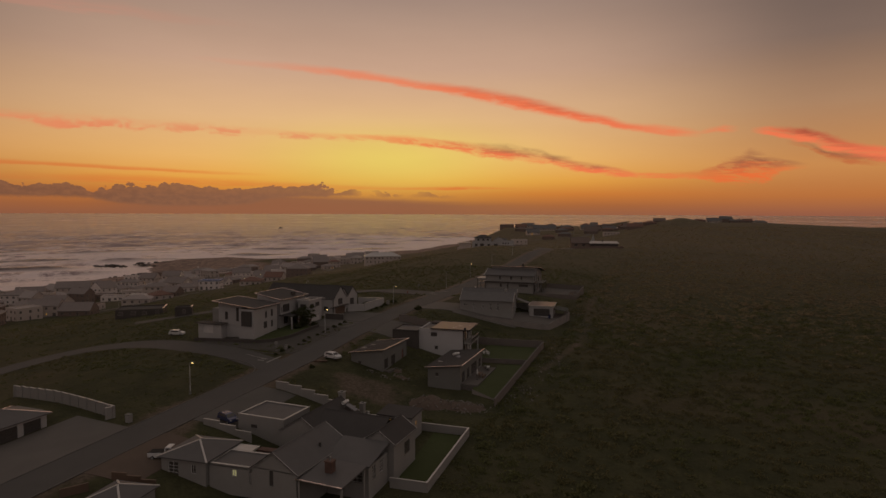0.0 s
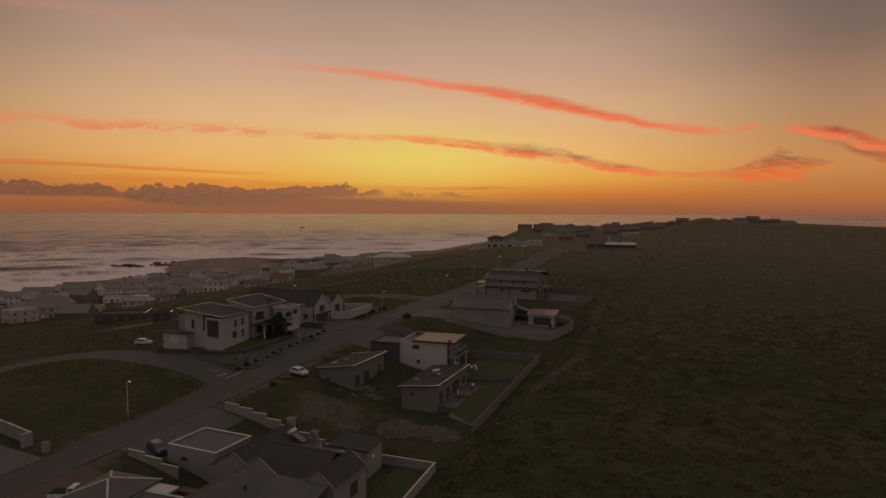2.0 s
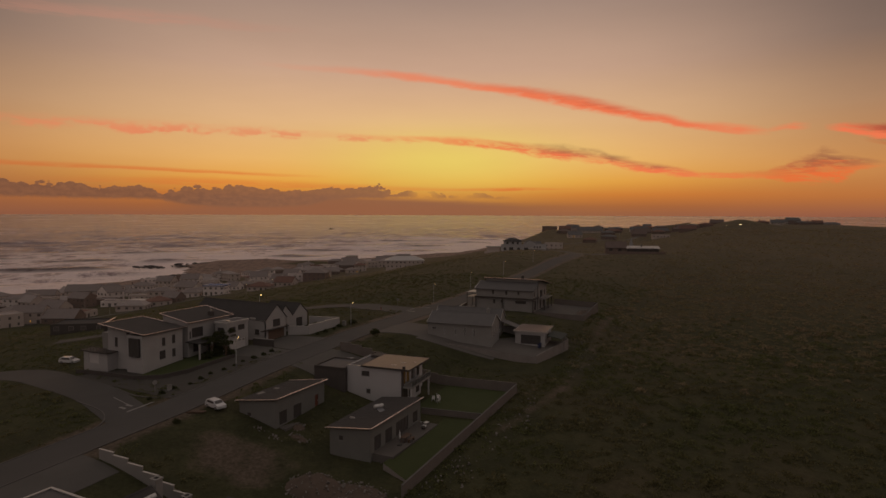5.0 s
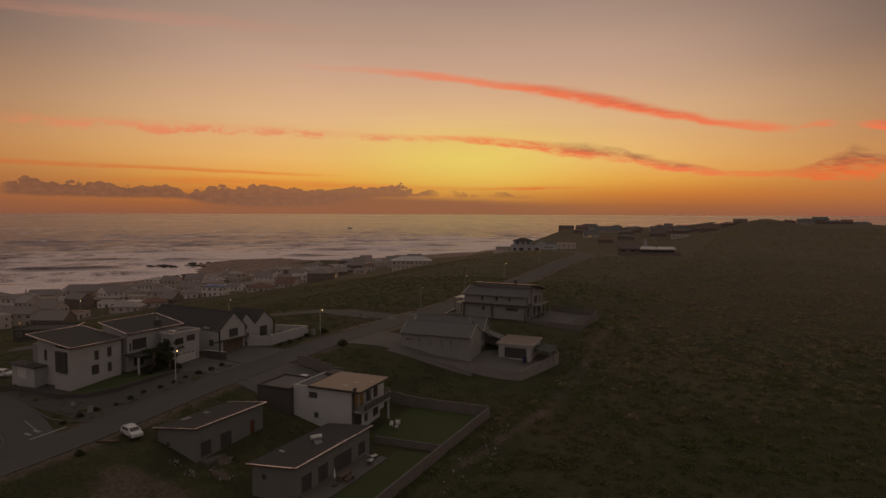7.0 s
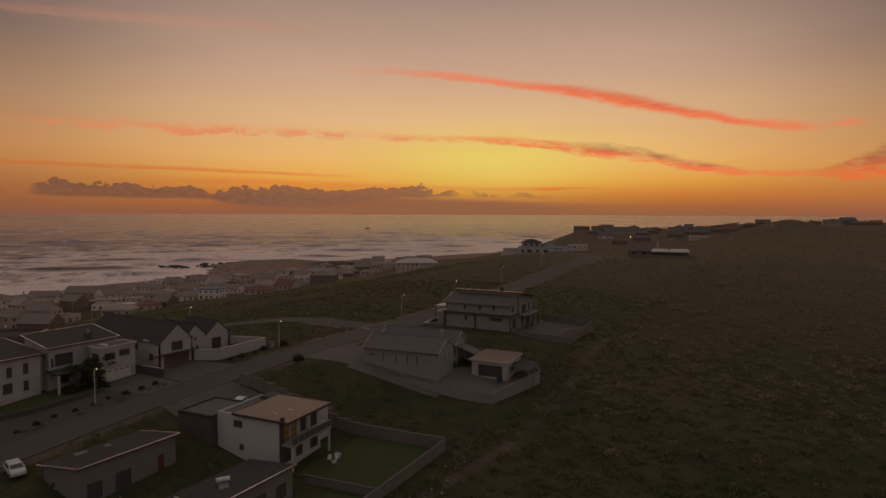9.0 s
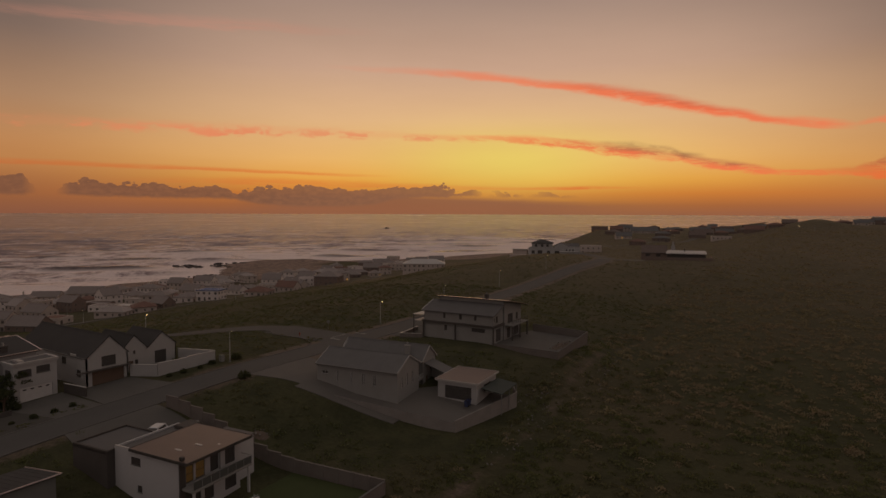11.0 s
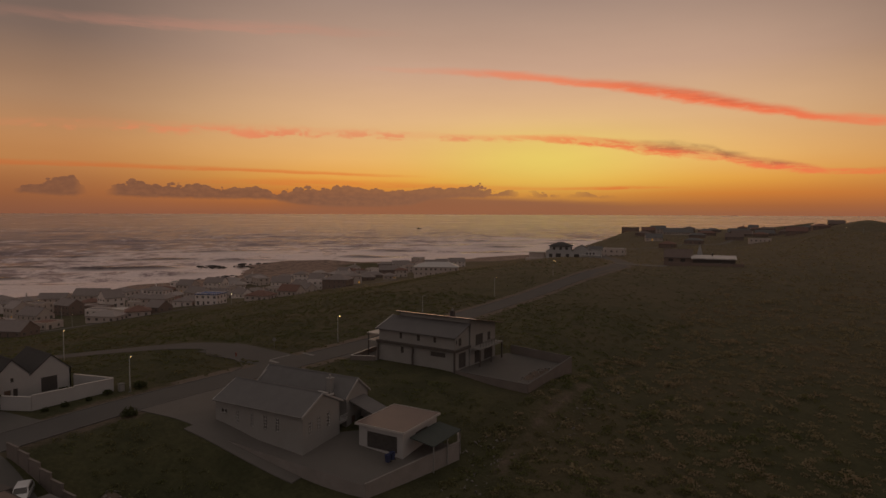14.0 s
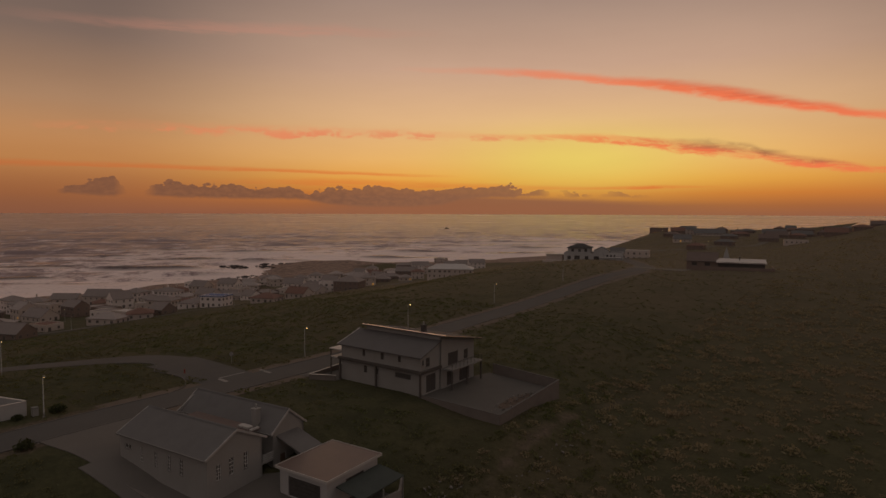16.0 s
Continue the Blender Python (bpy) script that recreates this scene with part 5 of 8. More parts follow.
def house_f():
    h = thing("house", (34.5, 153.9, 0.1), "two-storey plastered house with stepped mono-pitch roofs and dark bands", "house", 3.0, "houses")
    S, M = 5.85, 7.7
    shell(h, -17.2, 0, 0, 5.0, 0, S, CREAM, south=[("w", -12.3, -11.7, 4.5, 5.6), ("w", -8.3, -7.6, 4.5, 5.6), ("w", -4.6, -4.0, 4.6, 5.6), ("w", -12.0, -11.3, 1.8, 3.0), ("ww", -9.6, -8.9, 1.8, 2.9), ("w", -5.2, -2.0, 2.1, 2.9)],
          east=[("w", 0.4, 0.8, 4.6, 5.4), ("w", 1.3, 2.3, 4.2, 5.6), ("slide", 1.4, 3.9, 0.05, 2.8)], west=[("w", 2, 3.5, 4.2, 5.5)], tops=(S, S, M, S))
    for x, sg in ((0, 1), (-17.2, -1)):
        slope_wall(h, "y", x, sg, 0.22, 5.0, S, S + 0.08, M, CREAM)
    mono_roof(h, -17.7, 0.4, -0.5, 5.0, S + 0.12, S + 0.12, M + 0.15, M + 0.15, ROOF_GREY, seams="x", edges="")
    bm = bmesh.new()
    quad_slab(bm, [(-17.75, -0.5, S + 0.18), (-17.6, -0.5, S + 0.18), (-17.6, 5.0, M + 0.2), (-17.75, 5.0, M + 0.2)], 0.3)
    part("bargeboard", bm, COPING, h)
    T0, T1 = 8.65, 6.7
    facade(h, "x", 5.0, -1, -16.0, 0.3, M - 0.2, T0 - 0.1, CREAM, deep=0.0)
    facade(h, "y", 0.3, 1, 5.0, 14.6, 0, T1 - 0.1, CREAM, [("slide", 6.9, 9.7, 3.3, 5.4), ("slide", 6.6, 8.4, 0.05, 2.4), ("w", 11.5, 12.7, 3.6, 5.2), ("slide", 10.2, 13.2, 0.05, 2.4)])
    slope_wall(h, "y", 0.3, 1, 5.0, 14.6, T1 - 0.1, T0 - 0.1, T1, CREAM)
    facade(h, "y", -16.0, -1, 5.0, 14.6, 0, T1 - 0.1, CREAM)
    slope_wall(h, "y", -16.0, -1, 5.0, 14.6, T1 - 0.1, T0 - 0.1, T1, CREAM)
    facade(h, "x", 14.6, 1, -15.8, 0.1, 0, T1 - 0.1, CREAM, [("w", -12, -10, 4, 5.5), ("w", -6, -4, 4, 5.5)])
    mono_roof(h, -16.5, 1.6, 4.6, 15.2, T0 + 0.1, T0 + 0.1, T1 + 0.05, T1 + 0.05, ROOF_GREY, seams="x", edges="se")
    chimney(h, -5.2, 7.5, 6.5, 9.3, 0.7, DARKWALL)
    part("ridge_flashing", block(-16.5, 1.6, 4.3, 4.64, T0 + 0.12, T0 + 0.18), METAL, h, "bright metal flashing along the roof edge")
    band = part("band", block(-17.6, 0.35, -0.55, -0.01, 3.35, 3.75), DARKWALL, h, "charcoal canopy band between the storeys")
    part("band", block(0.01, 0.5, 0.0, 5.0, 3.35, 3.75), DARKWALL, h)
    for x in (-17.2, -9.0, 0.2):
        part("post", block(x - 0.13, x + 0.13, -0.5, -0.24, -0.6, 3.35), DARKWALL, h)
    bal = part("balcony", block(0.5, 2.2, 5.4, 14.4, 3.0, 3.25), CREAM, h)
    for y in np.linspace(5.5, 14.3, 9):
        part("rail_post", block(2.1, 2.15, y - 0.03, y + 0.03, 3.25, 4.2), FRAME, bal)
    part("hand_rail", block(2.08, 2.17, 5.4, 14.4, 4.2, 4.26), FRAME, bal)
    for y in (5.6, 10.0, 14.2):
        part("column", block(1.9, 2.15, y - 0.12, y + 0.12, -0.4, 3.0), DARKWALL, h)
    # terrace roof at the street end
    part("terrace_canopy", block(-20.5, -17.75, 0.3, 5.2, 4.6, 4.75), COPING, h)
    part("terrace_canopy", block(-19.9, -17.3, 0.0, 4.6, 3.3, 3.45), COPING, h)
    for x, y in ((-20.3, 0.5), (-20.3, 5.0)):
        part("post", block(x - 0.08, x + 0.08, y - 0.08, y + 0.08, -0.5, 4.6), FRAME, h)


def house_g():
    h = thing("house", (-13.2, 64.8, -1.4), "large two-storey white villa with dark sloping roofs", "house", 1.5, "houses")
    # front block, roof falling to the street
    W0, E0 = 7.3, 6.2
    shell(h, -11.5, -4.4, 0.9, 9.0, 0, E0, WHITE, south=[("w", -9.6, -8.7, 2.9, 4.8), ("slide", -6.2, -5.2, 2.6, 6.0)], west=[("slide", 3, 6, 3.0, 5.4)], north=[("w", -9, -7, 3, 5)])
    shell(h, -4.4, 0, -0.4, 9.0, 0, E0 - 0.25, WHITE, south=[("hole", -3.4, 0.0 - 0.6, 1.9, 5.4)], east=[("w", 4.0, 4.8, 3.3, 4.9), ("w", 3.4, 4.8, 0.8, 2.4), ("w", 6.4, 7.2, 3.4, 5.1), ("w", 6.4, 7.2, 0.7, 2.3)])
    bay = part("bay_window", block(-3.3, -0.7, -0.75, -0.2, 1.95, 5.35), PANE, h, "tall dark-glazed corner bay window")
    bm = bmesh.new()
    for x in (-3.35, -2.1, -0.75):
        box(bm, x - 0.04, x + 0.04, -0.8, -0.74, 1.9, 5.4)
    box(bm, -3.4, -0.65, -0.8, -0.4, 5.35, 5.45)
    box(bm, -3.4, -0.65, -0.8, -0.4, 1.85, 1.95)
    part("frame", bm, FRAME, bay)
    for y, sg in ((0.9, -1), (9.0, 1)):
        slope_wall(h, "x", y, sg, -11.5, -4.4, E0, W0, E0 + 0.5, WHITE)
    mono_roof(h, -12.2, 0.6, -0.6, 9.4, W0 + 0.2, E0 + 0.12, E0 + 0.12, W0 + 0.2, ROOF_DARK, seams="", edges="swne")
    # link and rear block
    shell(h, -9.0, -1.4, 9.0, 10.2, 0, 5.4, WHITE)
    shell(h, -6.9, 0.2, 10.2, 21.8, 0, 6.7, WHITE, east=[("w", 11.2, 14.2, 3.6, 5.6), ("w", 10.6, 11.0, 3.6, 5.0), ("slide", 15.5, 18.5, 0.05, 2.4), ("w", 11.5, 13.5, 0.6, 2.4)], south=[("w", -5, -3.8, 3.8, 5.2)])
    for y, sg in ((10.2, -1), (21.8, 1)):
        slope_wall(h, "x", y, sg, -6.9, 0.2, 6.7, 8.15, 6.75, WHITE)
    facade(h, "y", -6.9, -1, 10.4, 21.6, 6.7, 8.1, WHITE, deep=0)
    mono_roof(h, -7.4, 0.8, 9.8, 22.2, 8.4, 6.95, 6.95, 8.4, ROOF_DARK, seams="", edges="swne")
    chimney(h, -0.9, 17.5, 6.0, 8.1, 0.9, DARKWALL)
    # square wing towards the street
    shell(h, 1.4, 4.7, 16.4, 22.6, 0, 6.0, WHITE, east=[("w", 17.0, 18.9, 3.9, 5.1), ("w", 19.6, 21.6, 4.2, 5.3), ("garage", 17.2, 21.9, 0.02, 2.3)], south=[("w", 2.0, 3.8, 3.9, 5.1)])
    flat_roof(h, 1.2, 4.9, 16.2, 22.8, 6.1, ROOF_GREY, 0.12, WHITE)
    part("skylight", soft_block(2.2, 4.0, 17.4, 18.2, 6.1, 6.45), GLOSS, h, "pale skylight dome")
    for i in range(4):
        part("garage_window", block(4.64, 4.7, 17.6 + i * 1.1, 18.1 + i * 1.1, 1.85, 2.05), FRAME, h)
    # entrance porch
    part("porch_roof", block(0.1, 4.0, 9.6, 16.2, 2.9, 3.1), ROOF_DARK, h)
    for x, y in ((3.8, 9.8), (3.8, 13.0), (3.8, 16.0)):
        part("column", block(x - 0.15, x + 0.15, y - 0.15, y + 0.15, -0.4, 2.9), WHITE, h)
    # low annex with a deck over it
    shell(h, -16.0, -9.0, -1.2, 0.9, -0.4, 1.9, WHITE, south=[("garage", -14.5, -11.5, -0.35, 1.6)])
    part("deck", block(-16.6, -8.6, -1.6, 1.0, 1.9, 2.1), DARKWALL, h)
    for x in np.linspace(-16.4, -8.8, 9):
        part("rail_post", block(x - 0.025, x + 0.025, -1.5, -1.45, 2.1, 3.0), FRAME, h)
    part("hand_rail", block(-16.5, -8.7, -1.52, -1.43, 3.0, 3.06), FRAME, h)
    part("side_wing", block(-13.6, -11.52, 1.2, 8.6, -0.6, 5.4), CREAM, h)
    part("water_butt", soft_block(-14.6, -13.7, 4, 5, -0.6, 1.4, r=0.2), PLASTIC_W, h)


def house_h():
    h = thing("house", (-7.6, 91.3, -0.9), "white house with three pointed gables and dark roofs", "house", 0.0, "houses")
    facade(h, "y", 0, 1, 0.0, 7.0, 0, 4.7, WHITE, [("w", 2.5, 4.9, 2.95, 4.65), ("wood_garage", 0.9, 6.3, 0.02, 2.3)], gable=(3.9, 7.9))
    facade(h, "x", 0.0, -1, -22, -0.0, 0, 4.7, WHITE, [("w", -3.2, -1.8, 1.4, 2.6), ("w", -8, -6.5, 3, 4.2)])
    facade(h, "x", 7.0, 1, -22, -0.0, 0, 4.7, WHITE)
    gable_roof(h, "x", -23, 0.0, 0.0, 7.0, 4.7, 7.9, ROOF_DARK, peak=3.9, over=0.1)
    part("canopy", block(0.0, 0.7, -1.6, 7.2, 2.45, 2.65), DARKWALL, h)
    facade(h, "y", -2.6, 1, 7.2, 12.2, 0, 4.1, WHITE, [("w", 9.5, 9.9, 4.3 - 0.9, 4.0), ("door", 8.6, 9.5, 0.05, 2.2), ("w", 9.8, 10.4, 0.9, 2.3)], gable=(9.7, 6.7))
    facade(h, "y", -2.6, 1, 12.2, 17.9, 0, 4.0, WHITE, [("slide", 13.6, 15.9, 0.9, 3.2)], gable=(15.1, 6.5))
    facade(h, "x", 17.9, 1, -12.0, -2.6, 0, 4.0, WHITE, [("w", -7, -5.5, 1, 2.4)])
    gable_roof(h, "x", -12.0, -2.6, 7.2, 12.2, 4.1, 6.7, ROOF_DARK, peak=9.7, over=0.0)
    gable_roof(h, "x", -12.0, -2.6, 12.2, 17.9, 4.0, 6.5, ROOF_DARK, peak=15.1, over=0.1)
    facade(h, "y", -12.0, -1, 7.2, 17.7, 0, 4.0, WHITE)
    for x, y, r in ((-7.5, 6.2, 5.6), (-4.2, -0.4, 4.9)):
        part("roof_vane", block(x, x + 1.6, y, y + 0.12, r, r + 0.35), COPING, h)


SHADE = surface("green_grey_shade_cloth", (0.052, 0.064, 0.058), (0.036, 0.044, 0.04), 0.8, 1.0, 12.0, 0.1, 0.8)
GLOSS = surface("pale_glossy_dome", (0.62, 0.58, 0.54), None, 0.15, 1.0, 12.0, 0.0, 0.8, spec=0.8)
SCREEN = glass("balcony_glass", (0.10, 0.10, 0.10), 0.1)


def house_i():
    """Rambling house of linked gables below a tall chimney."""
    h = thing("house", (45.3, 21.0, -8.6), "rambling grey-roofed house with several gables behind white walls", "house", 0.0, "houses")
    O = (45.3, 21.0, -8.6)

    def X(v): return v - O[0]
    def Y(v): return v - O[1]
    def Z(v): return v - O[2]
    # flat-roofed garage block
    shell(h, X(17.6), X(26.2), Y(22.0), Y(29.0), Z(-6.6), Z(-4.2), CREAM, south=[("w", X(20.0), X(21.2), Z(-5.8), Z(-5.2))], west=[("garage", Y(23), Y(28), Z(-6.5), Z(-4.7))], deep=2.5)
    flat_roof(h, X(17.6), X(26.2), Y(22.0), Y(29.0), Z(-4.2) + 0.25, ROOF_GREY, 0.14, CREAM)
    # west wing
    shell(h, X(26.4), X(33.4), Y(21.2), Y(31.0), Z(-7.4), Z(-4.9), CREAM, gables={"s": (X(29.9), Z(-2.75))}, north=[], deep=2.0)
    gable_roof(h, "y", Y(21.2), Y(32.6), X(26.4), X(33.4), Z(-4.9), Z(-2.75), ROOF_DARK, peak=X(29.9), barge=(Y(21.1),), seams=0)
    geyser(h, X(32.0), Y(31.0), Z(-3.3), 90, 25)
    chimney(h, X(29.5), Y(33.7), Z(-6), Z(-2.3), 0.9, CREAM, 0)
    chimney(h, X(32.6), Y(35.2), Z(-7), Z(-4.3), 0.8, CREAM, 0)
    # long wing towards the front
    shell(h, X(31.2), X(38.0), Y(8.4), Y(20.8), Z(-8.2), Z(-5.0), CREAM, south=[("w", X(33.9), X(34.5), Z(-7.0), Z(-4.9))], gables={"s": (X(34.4), Z(-2.7)), "n": (X(34.4), Z(-2.7))}, deep=2.0)
    gable_roof(h, "y", Y(8.4), Y(20.8), X(31.2), X(38.0), Z(-5.0), Z(-2.7), ROOF_GREY, peak=X(34.4), barge=(Y(8.3), Y(20.9)), over=0.25, seams=0)
    # cross wing and east gable
    shell(h, X(33.4), X(40.6), Y(21.5), Y(31.4), Z(-8.0), Z(-5.0), CREAM, deep=2.0)
    gable_roof(h, "x", X(31.0), X(42.0), Y(21.5), Y(31.4), Z(-4.9), Z(-2.9), ROOF_DARK, peak=Y(26.4), seams=0)
    shell(h, X(40.6), X(45.5), Y(20.9), Y(28.2), Z(-8.5), Z(-4.5), CREAM, south=[("w", X(42.8), X(43.3), Z(-6.4), Z(-4.9))], east=[("w", Y(24.4), Y(26.2), Z(-7.2), Z(-5.4))], gables={"s": (X(43.1), Z(-2.9)), "n": (X(43.1), Z(-2.9))}, deep=2.0)
    gable_roof(h, "y", Y(20.9), Y(28.2), X(40.6), X(45.5), Z(-4.5), Z(-2.9), ROOF_DARK, peak=X(43.1), barge=(Y(20.8), Y(28.3)), over=0.2, seams=0)
    # rooms under the low front roofs
    shell(h, X(38.2), X(44.6), Y(15.2), Y(20.7), Z(-8.4), Z(-5.6), CREAM, east=[("ww", Y(16.2), Y(17.2), Z(-7.6), Z(-5.9)), ("ww", Y(18.4), Y(19.4), Z(-7.6), Z(-5.9))], south=[("ww", X(42.0), X(43.6), Z(-7.9), Z(-5.9))], deep=2.0)
    mono_roof(h, X(37.6), X(44.9), Y(14.8), Y(20.7), Z(-5.35), Z(-5.35), Z(-4.1), Z(-4.1), ROOF_GREY, edges="")
    mono_roof(h, X(37.9), X(44.7), Y(8.2), Y(14.7), Z(-5.35), Z(-5.45), Z(-5.15), Z(-5.05), ROOF_GREY, seams="", edges="s")
    for x, y in ((38.3, 8.6), (44.4, 8.6), (44.4, 14.2)):
        part("post", block(X(x) - 0.12, X(x) + 0.12, Y(y) - 0.12, Y(y) + 0.12, Z(-9.2), Z(-5.6)), CREAM, h)
    part("roof_vent", soft_block(X(36.6), X(36.9), Y(15.6), Y(15.9), Z(-4.4), Z(-3.5), r=0.03), FRAME, h)
    chimney(h, X(41.0), Y(11.5), Z(-5.3), Z(-3.9), 1.0, BRICK)
    # pool house at the back wall, lit inside
    shell(h, X(36.3), X(42.4), Y(33.7), Y(37.8), Z(-8.4), Z(-5.25), CREAM, south=[("lit", X(37.7), X(38.7), Z(-7.0), Z(-5.6)), ("lit", X(38.9), X(39.9), Z(-7.0), Z(-5.6))], east=[("lit", Y(35.3), Y(35.8), Z(-6.9), Z(-6.1))], deep=2.0)
    for x, sg in ((42.4, 1), (36.3, -1)):
        slope_wall(h, "y", X(x), sg, Y(33.7), Y(37.8), Z(-5.25), Z(-5.2), Z(-4.85), CREAM)
    mono_roof(h, X(36.1), X(42.6), Y(33.5), Y(38.0), Z(-5.1), Z(-5.1), Z(-4.7), Z(-4.7), ROOF_DARK, edges="")
    bm = bmesh.new()
    bmesh.ops.create_cone(bm, cap_ends=True, segments=10, radius1=0.42, radius2=0.08, depth=2.0, matrix=Matrix.Translation((X(34.2), Y(34.3), Z(-6.2))))
    bmesh.ops.create_cone(bm, cap_ends=True, segments=8, radius1=0.05, radius2=0.05, depth=2.2, matrix=Matrix.Translation((X(34.2), Y(34.3), Z(-7.8))))
    part("folded_parasol", bm, PLASTIC_W, h)


def house_j():
    h = thing("cottage", (24.3, 7.6, -7.7), "small cottage under a pale hipped roof with a flat-roofed annex", "house", 6.0, "houses")
    shell(h, -7.0, 0, 0, 7.4, 0, 2.65, CREAM, south=[("ww", -5.9, -4.3, 0.1, 2.1), ("ww", -2.3, -1.6, 0.8, 2.0)], east=[("w", 2, 3.2, 0.9, 2)])
    hip_roof(h, -7.0, 0, 0, 7.4, 2.75, 4.05, ROOF_GREY, 0.45, COPING)
    shell(h, 0.2, 7.6, 0.4, 5.2, 0, 2.3, CREAM, south=[("pale", 3.7, 4.4, 1.0, 1.9), ("ww", 6.2, 6.6, 0.3, 2.0)])
    flat_roof(h, 0.2, 7.6, 0.4, 5.2, 2.3, ROOF_GREY, 0.12, CREAM)
    part("low_roof", block(0.5, 3.6, 5.2, 7.2, 2.3, 2.5), COPING, h)
    part("courtyard_wall", block(3.0, 9.4, 7.4, 8.6, -0.6, 1.8), BRICK, h)


def house_k():
    h = thing("garage", (-9.4, 1.0, -6.2), "white garage with two dark doors facing a paved yard", "garage", 2.0)
    shell(h, -8, 0, 0, 9.2, 0, 2.7, WHITE, east=[("dark_garage", 0.8, 4.6, 0.02, 2.2), ("dark_garage", 5.5, 8.3, 0.02, 2.2)], south=[("w", -5, -4, 1, 2)])
    hip_roof(h, -8, 0, 0, 9.2, 2.75, 4.1, ROOF_GREY, 0.55, METAL)
    part("side_store", block(-9.6, -3.6, 9.25, 11.5, -0.6, 2.1), GREY, h)


def house_l():
    h = thing("cottage", (22.6, -4.2, -8.6), "low cottage with a pale hipped roof behind timber fencing", "house", 8.0, "houses")
    shell(h, -5.5, 0, 0, 5.8, 0, 2.3, CREAM, south=[("w", -4, -2.8, 1, 2)])
    hip_roof(h, -5.5, 0, 0, 5.8, 2.4, 3.6, ROOF_GREY, 0.4, COPING)


for make in (house_a, house_b, house_c, house_d, garage_e, house_f, house_g, house_h, house_i, house_j, house_k, house_l):
    make()

# ---- village, hill houses and barn ----
def far_house(x, y, w, d, storeys, roof, rot, wall, rmat, label, group, lit=(), z=None, eave_over=0.5, cat="house", name="house", floor_h=2.9):
    """A house seen from far: walls, roof, each window with its frame."""
    z = hz(x, y) if z is None else z
    low = min(hz(x + a, y + b) for a in (-w / 2, w / 2) for b in (-d / 2, d / 2)) - 0.6 - z
    h = thing(name, (x, y, z), label, cat, rot, group)
    H = storeys * floor_h
    part("wall", block(-w / 2, w / 2, -d / 2, d / 2, min(low, -0.6), H), wall, h)
    if roof == "hip":
        hip_roof(h, -w / 2, w / 2, -d / 2, d / 2, H + 0.16, H + min(w, d) * 0.24, rmat, eave_over)
    elif roof == "gable":
        R = H + min(w, d) * 0.36
        bm = bmesh.new()
        if w >= d:
            prism(bm, "x", [(-d / 2, H), (d / 2, H), (0, R)], -w / 2 + 0.02, w / 2 - 0.02)
            part("gable_wall", bm, wall, h)
            gable_roof(h, "x", -w / 2, w / 2, -d / 2, d / 2, H, R, rmat, 0.3, seams=0)
        else:
            prism(bm, "y", [(-w / 2, H), (w / 2, H), (0, R)], -d / 2 + 0.02, d / 2 - 0.02)
            part("gable_wall", bm, wall, h)
            gable_roof(h, "y", -d / 2, d / 2, -w / 2, w / 2, H, R, rmat, 0.3, seams=0)
    else:
        flat_roof(h, -w / 2, w / 2, -d / 2, d / 2, H + 0.25, rmat, 0.35, wall, coping=False)
    rng = random.Random(int(x * 7 + y * 13))
    k = 0
    for s in range(storeys):
        for side, L in (("s", w), ("e", d)):
            n = max(1, int(L / 3.2))
            for i in range(n):
                c = -L / 2 + L * (i + 0.5) / n + rng.uniform(-0.3, 0.3)
                ww = rng.choice((0.4, 0.55, 0.75))
                z0 = s * floor_h + (0.15 if rng.random() < 0.25 and s == 0 else 0.95)
                z1 = s * floor_h + 2.2
                fr, pn = bmesh.new(), bmesh.new()
                if side == "s":
                    box(fr, c - ww, c + ww, -d / 2 - 0.05, -d / 2, z0, z1)
                    box(pn, c - ww + 0.08, c + ww - 0.08, -d / 2 - 0.07, -d / 2 - 0.045, z0 + 0.08, z1 - 0.08)
                else:
                    box(fr, w / 2, w / 2 + 0.05, c - ww, c + ww, z0, z1)
                    box(pn, w / 2 + 0.045, w / 2 + 0.07, c - ww + 0.08, c + ww - 0.08, z0 + 0.08, z1 - 0.08)
                win = part("window", fr, SHUTTER, h)
                part("pane", pn, PANE_LIT if k in lit else PANE_HAZED, win)
                k += 1
    if rng.random() < 0.5 and roof != "flat":
        chimney(h, rng.uniform(-w / 4, w / 4), d * 0.2, H, H + min(w, d) * 0.27 + 0.9, 0.7, wall)
    return h


# cream, white, slate and tin are lifted so the village haze is in the colour
CREAMY = surface("weathered_hazed_cream_plaster", (0.55, 0.47, 0.42), (0.45, 0.385, 0.345), 0.9, 0.3, 5.0, 0.1, 0.9)
BLUE_TRIM = surface("faded_blue_fascia", (0.12, 0.16, 0.30), None, 0.7, 1.0, 9.0, 0.0, 0.6)
VILLAGE_WHITE = surface("hazed_white_plaster", (0.76, 0.68, 0.64), (0.62, 0.55, 0.515), 0.9, 0.3, 5.0, 0.1, 0.9)
SLATE = surface("hazed_slate_roof", (0.25, 0.21, 0.195), (0.19, 0.16, 0.148), 0.75, 0.4, 6.0, 0.1, 0.9)
TIN = surface("weathered_hazed_tin_roof", (0.34, 0.29, 0.27), (0.25, 0.215, 0.2), 0.6, 0.4, 6.0, 0.1, 0.9)
PALE_ROOF = surface("pale_bare_metal_roof", (0.50, 0.47, 0.45), (0.40, 0.37, 0.35), 0.45, 0.4, 9.0, 0.05, 0.8)

# reddish haze over the hill is mixed into this roof and wall colour
HILL_ROOF = surface("hazed_brown_roof_tile", (0.17, 0.128, 0.11), (0.125, 0.094, 0.082), 0.85, 0.5, 7.0, 0.1, 0.8)
